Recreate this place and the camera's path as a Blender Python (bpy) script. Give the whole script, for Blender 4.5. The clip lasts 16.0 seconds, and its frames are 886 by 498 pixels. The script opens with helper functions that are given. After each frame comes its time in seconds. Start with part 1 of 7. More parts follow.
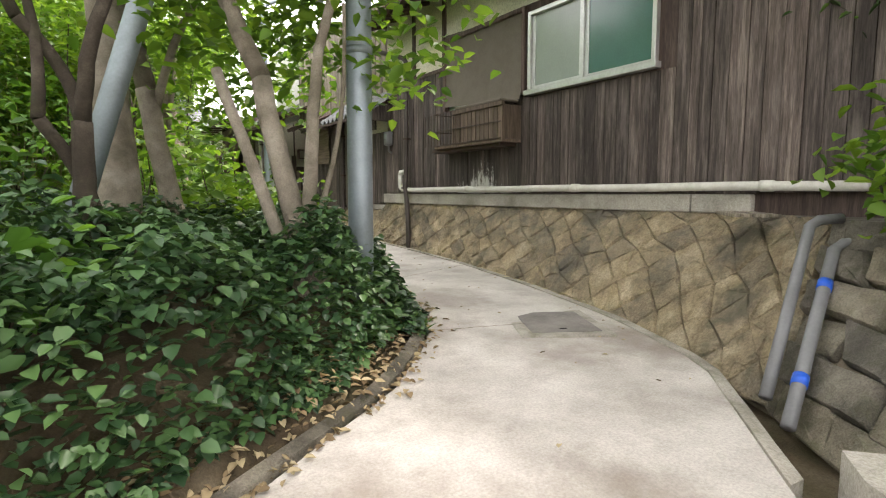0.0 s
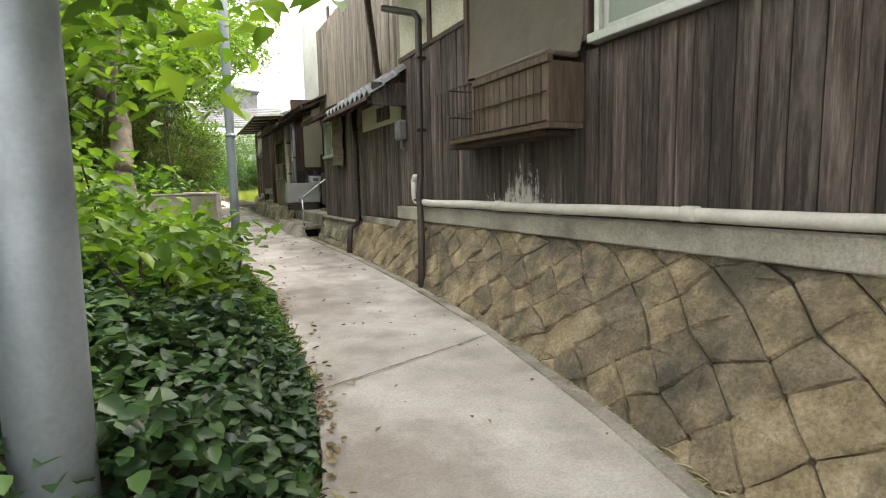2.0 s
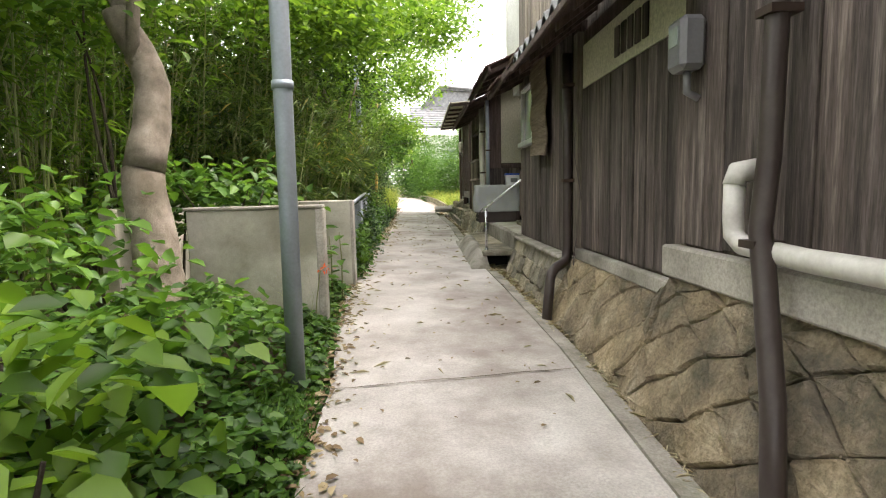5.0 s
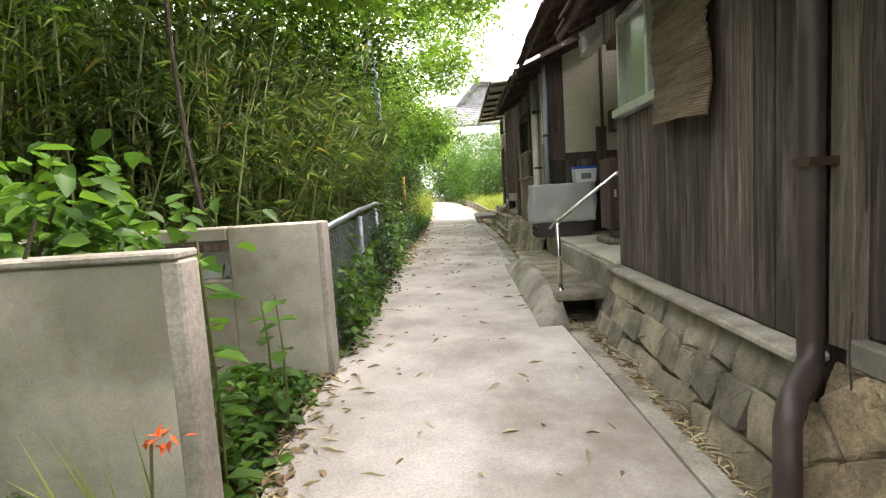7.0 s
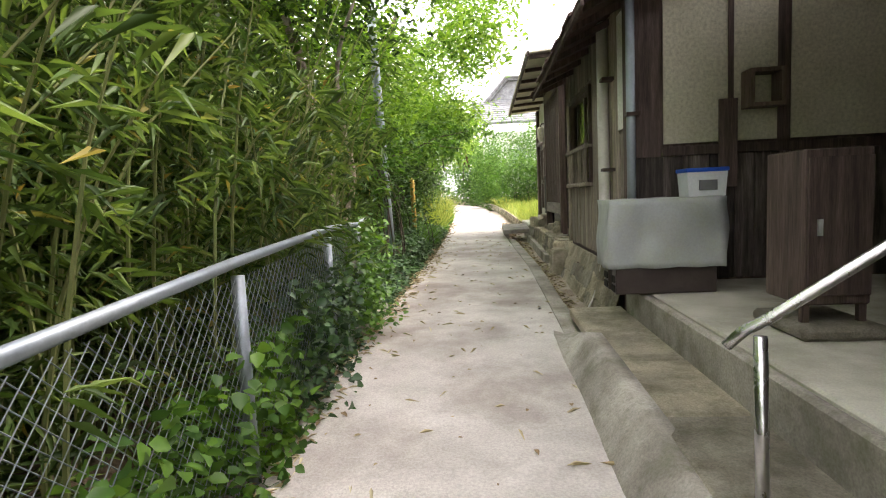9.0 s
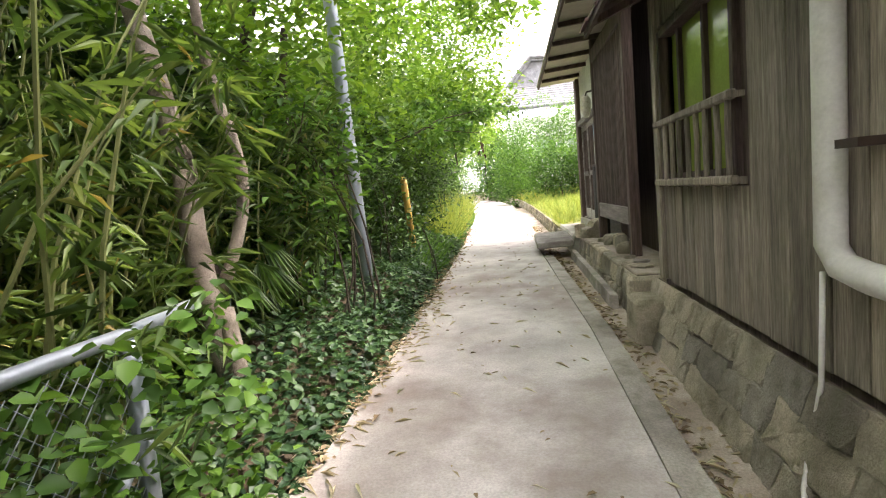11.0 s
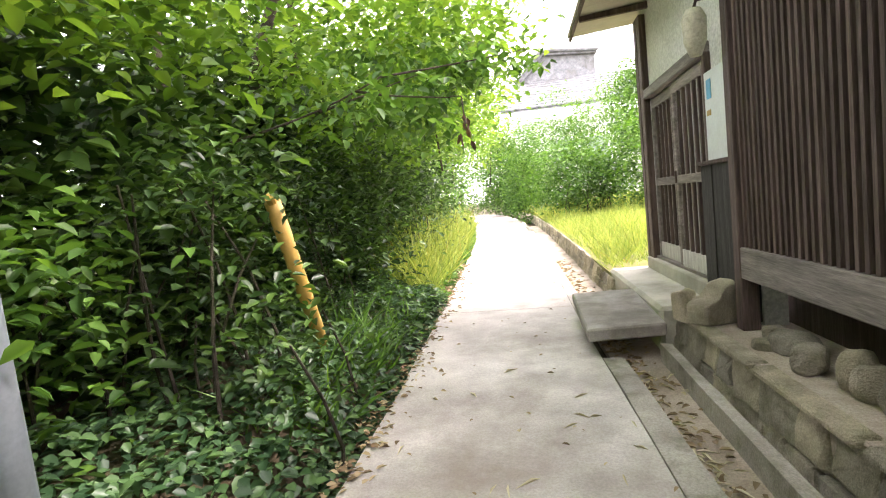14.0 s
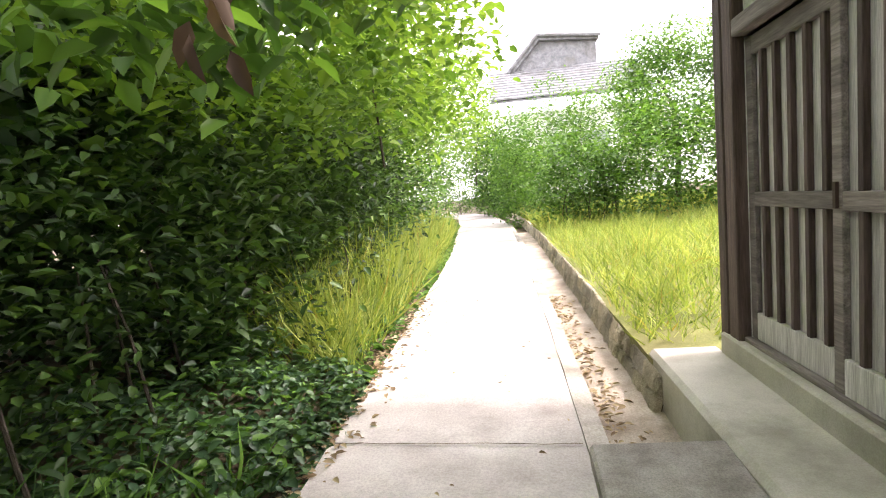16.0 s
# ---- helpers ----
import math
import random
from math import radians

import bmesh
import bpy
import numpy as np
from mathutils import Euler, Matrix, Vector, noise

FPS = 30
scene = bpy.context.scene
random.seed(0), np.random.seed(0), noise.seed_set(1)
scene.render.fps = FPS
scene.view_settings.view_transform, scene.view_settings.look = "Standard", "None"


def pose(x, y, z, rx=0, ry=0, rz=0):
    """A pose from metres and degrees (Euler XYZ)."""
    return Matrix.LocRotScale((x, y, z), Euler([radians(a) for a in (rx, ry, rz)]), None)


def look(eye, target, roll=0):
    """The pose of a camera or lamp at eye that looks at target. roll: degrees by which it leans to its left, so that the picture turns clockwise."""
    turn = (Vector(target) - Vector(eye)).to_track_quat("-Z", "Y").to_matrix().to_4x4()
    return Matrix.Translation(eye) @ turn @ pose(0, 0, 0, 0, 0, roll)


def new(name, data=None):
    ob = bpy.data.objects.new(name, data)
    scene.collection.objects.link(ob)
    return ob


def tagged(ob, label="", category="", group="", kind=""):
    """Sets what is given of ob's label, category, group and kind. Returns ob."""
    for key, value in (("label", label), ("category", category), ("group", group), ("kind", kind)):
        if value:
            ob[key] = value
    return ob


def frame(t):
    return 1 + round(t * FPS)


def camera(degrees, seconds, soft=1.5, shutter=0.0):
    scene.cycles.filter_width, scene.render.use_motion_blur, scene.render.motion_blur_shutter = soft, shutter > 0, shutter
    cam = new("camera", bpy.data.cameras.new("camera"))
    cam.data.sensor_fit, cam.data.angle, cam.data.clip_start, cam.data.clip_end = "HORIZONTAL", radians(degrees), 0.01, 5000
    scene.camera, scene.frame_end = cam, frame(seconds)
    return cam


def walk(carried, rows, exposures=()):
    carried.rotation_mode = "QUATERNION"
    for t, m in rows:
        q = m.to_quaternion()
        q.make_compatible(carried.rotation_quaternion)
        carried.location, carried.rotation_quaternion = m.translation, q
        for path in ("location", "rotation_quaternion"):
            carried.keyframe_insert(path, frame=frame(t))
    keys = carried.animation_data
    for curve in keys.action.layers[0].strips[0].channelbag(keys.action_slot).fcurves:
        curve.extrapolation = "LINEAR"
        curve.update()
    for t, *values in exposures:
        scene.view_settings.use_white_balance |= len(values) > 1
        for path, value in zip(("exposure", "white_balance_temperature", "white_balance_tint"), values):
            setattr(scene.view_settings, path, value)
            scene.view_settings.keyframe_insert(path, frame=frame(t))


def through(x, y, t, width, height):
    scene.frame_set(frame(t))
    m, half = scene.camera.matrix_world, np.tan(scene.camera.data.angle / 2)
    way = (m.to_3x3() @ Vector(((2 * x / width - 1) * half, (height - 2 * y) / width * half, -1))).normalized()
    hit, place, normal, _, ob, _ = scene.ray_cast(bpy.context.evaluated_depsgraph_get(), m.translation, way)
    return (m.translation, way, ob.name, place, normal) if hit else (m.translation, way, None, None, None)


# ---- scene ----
# ---- camera ----
cam = camera(80.0, 16.0, 1.15)
PATH = [
    (0, look((-0.014, 0.026, 1.281), (1.098, 1.674, 1.069), -0.1)),
    (0.5, look((0.55, 0.543, 1.356), (1.657, 2.195, 1.137), -0.2)),
    (1, look((1.121, 1.085, 1.408), (2.204, 2.751, 1.183), -0.5)),
    (1.5, look((1.632, 1.622, 1.47), (2.652, 3.328, 1.246), -0.6)),
    (2, look((2.073, 2.153, 1.523), (2.94, 3.94, 1.288), -1.2)),
    (2.5, look((2.523, 2.804, 1.573), (3.206, 4.669, 1.341), -1.6)),
    (3, look((2.812, 3.483, 1.588), (3.36, 5.393, 1.364), -1.7)),
    (3.5, look((3.046, 4.203, 1.64), (3.481, 6.142, 1.413), -1.9)),
    (4, look((3.188, 4.862, 1.623), (3.501, 6.824, 1.397), -2.1)),
    (4.2, look((3.233, 5.134, 1.618), (3.493, 7.104, 1.388), -1.6)),
    (6.3, look((3.552, 8.154, 1.555), (3.513, 10.144, 1.362), -3.3)),
    (6.5, look((3.521, 8.447, 1.563), (3.478, 10.436, 1.362), -3.4)),
    (7, look((3.512, 9.175, 1.627), (3.444, 11.164, 1.427), -3.6)),
    (7.5, look((3.561, 9.937, 1.707), (3.466, 11.925, 1.51), -3.5)),
    (8, look((3.605, 10.625, 1.738), (3.489, 12.612, 1.541), -3.6)),
    (8.2, look((3.589, 10.905, 1.735), (3.47, 12.892, 1.545), -3.2)),
    (10.3, look((3.614, 14.547, 1.834), (3.356, 16.52, 1.627), -4.0)),
    (10.5, look((3.63, 14.853, 1.837), (3.365, 16.825, 1.627), -4.5)),
    (11, look((3.626, 15.572, 1.916), (3.354, 17.542, 1.71), -5.1)),
    (11.5, look((3.615, 16.361, 1.95), (3.341, 18.333, 1.762), -5.4)),
    (12, look((3.592, 17.106, 1.963), (3.316, 19.079, 1.783), -5.6)),
    (12.5, look((3.568, 17.854, 1.975), (3.293, 19.827, 1.798), -5.2)),
    (13, look((3.577, 18.65, 1.964), (3.294, 20.623, 1.8), -5.2)),
    (13.5, look((3.57, 19.402, 2.0), (3.285, 21.374, 1.832), -5.1)),
    (14, look((3.558, 20.122, 2.035), (3.254, 22.092, 1.874), -5.8)),
    (14.5, look((3.567, 20.871, 2.115), (3.276, 22.843, 1.941), -5.5)),
    (15, look((3.634, 21.639, 2.12), (3.342, 23.611, 1.956), -5.5)),
    (15.5, pose(3.695, 22.34, 2.15, 84.8, 4.8, 7.62)),
    (16, pose(3.72, 23.055, 2.195, 84.7, 4.6, 7.62)),
]
EXPO = 1.95
walk(cam, PATH, [(0.0, EXPO + 0.2, 6450, 15), (4.0, EXPO + 0.28, 6400, 16), (6.5, EXPO + 0.5, 6400, 18), (8.2, EXPO + 0.55, 6350, 19), (10.0, EXPO + 0.65, 6300, 22), (12.0, EXPO + 0.9, 6280, 24), (14.5, EXPO + 1.05, 6250, 25), (16.0, EXPO + 0.6, 6250, 25)])

# ---- world, sun ----
SUN_UP, SUN_TURN = 56.0, 78.0
world = bpy.data.worlds.new("sky")
scene.world = world
world.use_nodes = True
sky = world.node_tree.nodes.new("ShaderNodeTexSky")
sky.sky_type = "NISHITA"
sky.sun_disc = False
sky.sun_elevation = radians(SUN_UP)
sky.sun_rotation = radians(SUN_TURN)
sky.air_density, sky.dust_density, sky.ozone_density = 1.0, 6.0, 1.0
soft_sky = world.node_tree.nodes.new("ShaderNodeMix")
soft_sky.data_type = "RGBA"
soft_sky.inputs[0].default_value = 0.6
soft_sky.inputs[7].default_value = (9.6, 9.3, 8.4, 1)
world.node_tree.links.new(sky.outputs[0], soft_sky.inputs[6])
world.node_tree.links.new(soft_sky.outputs[2], world.node_tree.nodes["Background"].inputs["Color"])
world.node_tree.nodes["Background"].inputs["Strength"].default_value = 0.15
sun = new("sun", bpy.data.lights.new("sun", "SUN"))
sun.data.energy, sun.data.angle, sun.data.color = 0.9, radians(6), (1.0, 0.94, 0.82)
st, su = radians(SUN_TURN), radians(SUN_UP)
sun.matrix_world = look((math.sin(st) * math.cos(su) * 50, math.cos(st) * math.cos(su) * 50, math.sin(su) * 50), (0, 0, 0))
# ---- helpers of this scene ----
rnd = random.Random(7)
rng = np.random.default_rng(11)


def mesh_ob(name, bm, material, parent=None, label="", smooth=False):
    me = bpy.data.meshes.new(name)
    bmesh.ops.recalc_face_normals(bm, faces=bm.faces)
    bm.to_mesh(me)
    bm.free()
    if smooth:
        me.polygons.foreach_set("use_smooth", [True] * len(me.polygons))
    if material:
        me.materials.append(material)
    ob = new(name, me)
    if parent:
        ob.parent = parent
    if label:
        ob["label"] = label
    return ob


def part(name, bm, material, parent, label="", smooth=False):
    return mesh_ob(name, bm, material, parent, label, smooth)


def thing(name, label, category, x=0.0, y=0.0, z=0.0, rz=0.0, group="", kind=""):
    ob = new(name)
    ob.matrix_world = pose(x, y, z, 0, 0, rz)
    return tagged(ob, label, category, group, kind)


def box(bm, x0, x1, y0, y1, z0, z1, bevel=0.0, jitter=0.0):
    res = bmesh.ops.create_cube(bm, size=1.0, matrix=Matrix.LocRotScale(((x0 + x1) / 2, (y0 + y1) / 2, (z0 + z1) / 2), None, (x1 - x0, y1 - y0, z1 - z0)))
    vs = res["verts"]
    if jitter:
        for v in vs:
            v.co += Vector((rnd.uniform(-1, 1), rnd.uniform(-1, 1), rnd.uniform(-1, 1))) * jitter
    if bevel:
        es = list({e for v in vs for e in v.link_edges})
        bmesh.ops.bevel(bm, geom=es, offset=bevel, segments=1, affect="EDGES")
    return bm


def boxes(*specs, bevel=0.0):
    bm = bmesh.new()
    for s in specs:
        box(bm, *s, bevel=bevel)
    return bm


def tube(bm, pts, radii, sides=10, caps=True):
    """A tapered tube through points."""
    pts = [Vector(p) for p in pts]
    if not hasattr(radii, "__len__"):
        radii = [radii] * len(pts)
    rings, up = [], None
    for i, p in enumerate(pts):
        d = (pts[min(i + 1, len(pts) - 1)] - pts[max(i - 1, 0)]).normalized()
        if up is None:
            up = d.orthogonal().normalized()
        up = (up - d * up.dot(d)).normalized()
        side = d.cross(up)
        rings.append([bm.verts.new(p + (up * math.cos(a) + side * math.sin(a)) * radii[i]) for a in [2 * math.pi * k / sides for k in range(sides)]])
    for a, b in zip(rings, rings[1:]):
        for k in range(sides):
            bm.faces.new((a[k], a[(k + 1) % sides], b[(k + 1) % sides], b[k]))
    if caps:
        bm.faces.new(rings[0][::-1])
        bm.faces.new(rings[-1])
    return bm


def prism(bm, outline, axis, a, b):
    """An outline of (u, v) pushed along an axis from a to b. axis x: (y, z); y: (x, z); z: (x, y)."""
    def at(u, v, w):
        return {"x": (w, u, v), "y": (u, w, v), "z": (u, v, w)}[axis]
    lo = [bm.verts.new(at(u, v, a)) for u, v in outline]
    hi = [bm.verts.new(at(u, v, b)) for u, v in outline]
    n = len(outline)
    bm.faces.new(lo)
    bm.faces.new(hi[::-1])
    for k in range(n):
        bm.faces.new((lo[k], hi[k], hi[(k + 1) % n], lo[(k + 1) % n]))
    return bm


# ---- materials ----
def shader(name, rough=0.7, metal=0.0, spec=0.4):
    m = bpy.data.materials.new(name)
    m.use_nodes = True
    nt = m.node_tree
    b = nt.nodes["Principled BSDF"]
    b.inputs["Roughness"].default_value = rough
    b.inputs["Metallic"].default_value = metal
    b.inputs["Specular IOR Level"].default_value = spec
    return m, nt, b


def node(nt, kind, **values):
    n = nt.nodes.new(kind)
    for k, v in values.items():
        if k in n.inputs:
            n.inputs[k].default_value = v
    return n


def coords(nt, scale=(1, 1, 1)):
    g = nt.nodes.new("ShaderNodeNewGeometry")
    mp = nt.nodes.new("ShaderNodeMapping")
    mp.inputs["Scale"].default_value = scale
    nt.links.new(g.outputs["Position"], mp.inputs["Vector"])
    return mp.outputs["Vector"]


def noise_tex(nt, vec, scale, detail=4.0, rough=0.55):
    n = nt.nodes.new("ShaderNodeTexNoise")
    n.inputs["Scale"].default_value = scale
    n.inputs["Detail"].default_value = detail
    n.inputs["Roughness"].default_value = rough
    nt.links.new(vec, n.inputs["Vector"])
    return n.outputs["Fac"]


def ramp(nt, fac, stops):
    r = nt.nodes.new("ShaderNodeValToRGB")
    el = r.color_ramp.elements
    while len(el) < len(stops):
        el.new(0.5)
    for e, (p, c) in zip(el, stops):
        e.position = p
        e.color = (*c, 1) if len(c) == 3 else c
    nt.links.new(fac, r.inputs["Fac"])
    return r.outputs["Color"]


def mix(nt, fac, a, b, mode="MIX"):
    n = nt.nodes.new("ShaderNodeMix")
    n.data_type = "RGBA"
    n.blend_type = mode
    for sock, v in ((n.inputs[0], fac), (n.inputs[6], a), (n.inputs[7], b)):
        if hasattr(v, "links"):
            nt.links.new(v, sock)
        elif isinstance(v, (int, float)):
            sock.default_value = v
        else:
            sock.default_value = (*v, 1)
    return n.outputs[2]


def maths(nt, op, a, b=0.0):
    n = nt.nodes.new("ShaderNodeMath")
    n.operation = op
    for sock, v in ((n.inputs[0], a), (n.inputs[1], b)):
        if hasattr(v, "links"):
            nt.links.new(v, sock)
        else:
            sock.default_value = v
    return n.outputs[0]


def bump(nt, b, height, strength=0.3, dist=0.02):
    n = nt.nodes.new("ShaderNodeBump")
    n.inputs["Strength"].default_value = strength
    n.inputs["Distance"].default_value = dist
    nt.links.new(height, n.inputs["Height"])
    nt.links.new(n.outputs["Normal"], b.inputs["Normal"])


def object_random(nt):
    return nt.nodes.new("ShaderNodeObjectInfo").outputs["Random"]


def island_random(nt):
    return nt.nodes.new("ShaderNodeNewGeometry").outputs["Random Per Island"]


def mineral(name, dark, mid, light, scale=1.0, rough=0.9, stain=None, stain_amount=0.5, vary=0.0, bumps=0.4, fine=38.0, moss=0.0, grain_mix=0.55):
    """Concrete, stone, plaster, soil: blotches, grain, stains, moss."""
    m, nt, b = shader(name, rough, 0, 0.25)
    v = coords(nt)
    big = noise_tex(nt, v, 1.3 * scale, 6, 0.6)
    col = ramp(nt, big, [(0.3, dark), (0.5, mid), (0.7, light)])
    grain = noise_tex(nt, v, fine * scale, 5, 0.7)
    col = mix(nt, grain_mix, col, ramp(nt, grain, [(0.32, (0.42, 0.42, 0.42)), (0.62, (1.15, 1.15, 1.15))]), "MULTIPLY")
    if stain:
        s = noise_tex(nt, v, 0.55 * scale, 7, 0.65)
        col = mix(nt, ramp(nt, s, [(0.47, (0, 0, 0)), (0.64, (stain_amount,) * 3)]), col, stain)
    if moss:
        s = noise_tex(nt, v, 2.2 * scale, 8, 0.7)
        col = mix(nt, ramp(nt, s, [(0.5, (0, 0, 0)), (0.68, (moss,) * 3)]), col, (0.09, 0.11, 0.03))
    if vary:
        r = object_random(nt)
        col = mix(nt, 1.0, col, ramp(nt, r, [(0.0, (1 - vary, 1 - vary, 1 - vary * 0.9)), (0.5, (1, 0.98, 0.94)), (1.0, (1 + vary, 1 + vary * 0.8, 1 + vary * 0.4))]), "MULTIPLY")
    nt.links.new(col, b.inputs["Base Color"])
    h = mix(nt, 0.5, grain, noise_tex(nt, v, 7 * scale, 6, 0.6))
    bump(nt, b, h, bumps, 0.03 if bumps < 0.9 else 0.06)
    return m


def timber(name, dark, mid, light, along="z", rough=0.82, vary=0.35, wear=None, wear_amount=0.6, lime=None):
    """Weathered boards with grain along one axis; each piece has its own tone."""
    m, nt, b = shader(name, rough, 0, 0.3)
    sc = {"z": (9, 9, 0.55), "y": (9, 0.55, 9), "x": (0.55, 9, 9)}[along]
    v = coords(nt, sc)
    r = object_random(nt)
    add = nt.nodes.new("ShaderNodeVectorMath")
    add.operation = "ADD"
    nt.links.new(v, add.inputs[0])
    shift = nt.nodes.new("ShaderNodeCombineXYZ")
    nt.links.new(maths(nt, "MULTIPLY", r, 37.0), shift.inputs[0])
    nt.links.new(maths(nt, "MULTIPLY", r, 91.0), shift.inputs[2])
    nt.links.new(shift.outputs[0], add.inputs[1])
    v = add.outputs[0]
    streak = noise_tex(nt, v, 2.4, 8, 0.68)
    col = ramp(nt, streak, [(0.3, dark), (0.52, mid), (0.74, light)])
    fine = noise_tex(nt, v, 16.0, 6, 0.65)
    col = mix(nt, 0.6, col, ramp(nt, fine, [(0.34, (0.4, 0.4, 0.4)), (0.64, (1.2, 1.2, 1.2))]), "MULTIPLY")
    checks = noise_tex(nt, v, 3.6, 6, 0.7)
    col = mix(nt, ramp(nt, checks, [(0.6, (0, 0, 0)), (0.72, (0.5, 0.5, 0.5))]), col, tuple(c * 0.5 for c in dark))
    col = mix(nt, 1.0, col, ramp(nt, r, [(0.0, (1 - vary,) * 3), (0.6, (1, 1, 1)), (1.0, (1 + vary, 1 + vary * 0.92, 1 + vary * 0.85))]), "MULTIPLY")
    if wear:
        w = noise_tex(nt, coords(nt, (2.2, 2.2, 0.5)), 1.5, 8, 0.7)
        col = mix(nt, ramp(nt, w, [(0.52, (0, 0, 0)), (0.7, (wear_amount,) * 3)]), col, wear)
    if lime:
        # old whitewash clinging to the boards round one place, thinning upwards
        sep = nt.nodes.new("ShaderNodeSeparateXYZ")
        nt.links.new(coords(nt), sep.inputs[0])
        off = maths(nt, "ABSOLUTE", maths(nt, "SUBTRACT", sep.outputs[1], lime[0]))
        high = maths(nt, "SUBTRACT", sep.outputs[2], lime[1])
        core = maths(nt, "LESS_THAN", off, 0.24)
        thin = maths(nt, "ADD", maths(nt, "MULTIPLY", high, maths(nt, "SUBTRACT", 0.95, maths(nt, "MULTIPLY", core, 0.55))), maths(nt, "MULTIPLY", off, 0.16))
        patchy = maths(nt, "ADD", maths(nt, "MULTIPLY", noise_tex(nt, coords(nt, (9, 9, 2.2)), 1.6, 9, 0.72), 0.75), maths(nt, "MULTIPLY", noise_tex(nt, coords(nt), 26.0, 5, 0.7), 0.25))
        left = maths(nt, "SUBTRACT", patchy, maths(nt, "ADD", thin, 0.36))
        col = mix(nt, ramp(nt, left, [(0.0, (0, 0, 0)), (0.09, (0.9, 0.9, 0.9))]), col, (0.5, 0.49, 0.46))
    nt.links.new(col, b.inputs["Base Color"])
    bump(nt, b, mix(nt, 0.5, streak, fine), 0.6, 0.012)
    return m


def painted(name, colour, rough=0.5, metal=0.0, dirt=0.35, dirt_colour=(0.1, 0.09, 0.07), spec=0.4):
    m, nt, b = shader(name, rough, metal, spec)
    v = coords(nt)
    d = noise_tex(nt, v, 5.0, 7, 0.7)
    col = mix(nt, ramp(nt, d, [(0.42, (0, 0, 0)), (0.75, (dirt,) * 3)]), colour, dirt_colour)
    g = noise_tex(nt, v, 60.0, 3, 0.6)
    col = mix(nt, 0.25, col, ramp(nt, g, [(0.3, (0.6, 0.6, 0.6)), (0.7, (1.1, 1.1, 1.1))]), "MULTIPLY")
    nt.links.new(col, b.inputs["Base Color"])
    nt.links.new(ramp(nt, d, [(0.3, (rough * 0.8,) * 3), (0.7, (min(1, rough * 1.3),) * 3)]), b.inputs["Roughness"])
    bump(nt, b, g, 0.08, 0.005)
    return m


def leafy(name, dark, mid, light, rough=0.5, through=0.35, dry=0.0):
    """Leaves: each one has its own tone, and lets light through."""
    m, nt, b = shader(name, rough, 0, 0.35)
    r = island_random(nt)
    stops = [(0.0, dark), (0.45, mid), (0.93, light)]
    if dry:
        stops += [(1.0 - dry * 0.5, light), (1.0, (0.32, 0.22, 0.06))]
    col = ramp(nt, r, stops)
    patch = noise_tex(nt, coords(nt), 0.9, 3, 0.5)
    col = mix(nt, 0.5, col, ramp(nt, patch, [(0.3, (0.6, 0.68, 0.6)), (0.7, (1.25, 1.2, 1.0))]), "MULTIPLY")
    nt.links.new(col, b.inputs["Base Color"])
    tr = nt.nodes.new("ShaderNodeBsdfTranslucent")
    nt.links.new(mix(nt, 1.0, col, (1.35, 1.35, 0.7), "MULTIPLY"), tr.inputs["Color"])
    mx = nt.nodes.new("ShaderNodeMixShader")
    mx.inputs[0].default_value = through
    nt.links.new(b.outputs[0], mx.inputs[1])
    nt.links.new(tr.outputs[0], mx.inputs[2])
    nt.links.new(mx.outputs[0], nt.nodes["Material Output"].inputs["Surface"])
    return m


M_path = mineral("path_concrete", (0.36, 0.33, 0.295), (0.5, 0.465, 0.425), (0.64, 0.605, 0.56), 1.2, 0.88, (0.22, 0.175, 0.145), 0.75, bumps=0.28, fine=60.0, grain_mix=0.42)
M_slab = mineral("stained_slab", (0.2, 0.18, 0.155), (0.32, 0.295, 0.26), (0.44, 0.41, 0.37), 3.0, 0.9, (0.13, 0.11, 0.09), 0.6, bumps=0.4)
M_black = timber("black_charred_boards", (0.012, 0.011, 0.011), (0.03, 0.028, 0.028), (0.075, 0.07, 0.068), "z", 0.75, 0.3)
M_kerb = mineral("kerb_concrete", (0.27, 0.245, 0.205), (0.39, 0.36, 0.31), (0.5, 0.465, 0.41), 2.0, 0.92, (0.1, 0.09, 0.07), 0.6, bumps=0.4, moss=0.35)
M_conc = mineral("old_concrete", (0.34, 0.32, 0.26), (0.47, 0.445, 0.37), (0.57, 0.545, 0.465), 1.2, 0.9, (0.14, 0.13, 0.09), 0.6, bumps=0.2, fine=90.0, moss=0.12, grain_mix=0.3)
M_sill = mineral("sill_concrete", (0.3, 0.28, 0.24), (0.42, 0.39, 0.34), (0.5, 0.47, 0.42), 1.6, 0.9, (0.09, 0.08, 0.065), 0.7, bumps=0.25)
M_stone = mineral("tan_stone", (0.2, 0.165, 0.12), (0.4, 0.325, 0.22), (0.56, 0.475, 0.35), 3.0, 0.92, (0.1, 0.095, 0.085), 0.8, vary=0.22, fine=16.0, grain_mix=0.65, bumps=1.0, moss=0.2)
M_stone_grey = mineral("grey_stone", (0.33, 0.3, 0.235), (0.5, 0.455, 0.36), (0.64, 0.59, 0.48), 2.6, 0.92, (0.12, 0.11, 0.08), 0.55, vary=0.28, bumps=1.0, moss=0.3)
M_rough = mineral("rough_grey_stone", (0.12, 0.11, 0.09), (0.25, 0.225, 0.185), (0.42, 0.38, 0.31), 2.6, 0.95, (0.06, 0.055, 0.045), 0.7, vary=0.3, bumps=1.0, moss=0.35)
M_mortar = mineral("dark_joint", (0.1, 0.08, 0.055), (0.17, 0.14, 0.1), (0.24, 0.2, 0.15), 3.0, 1.0, bumps=0.5)
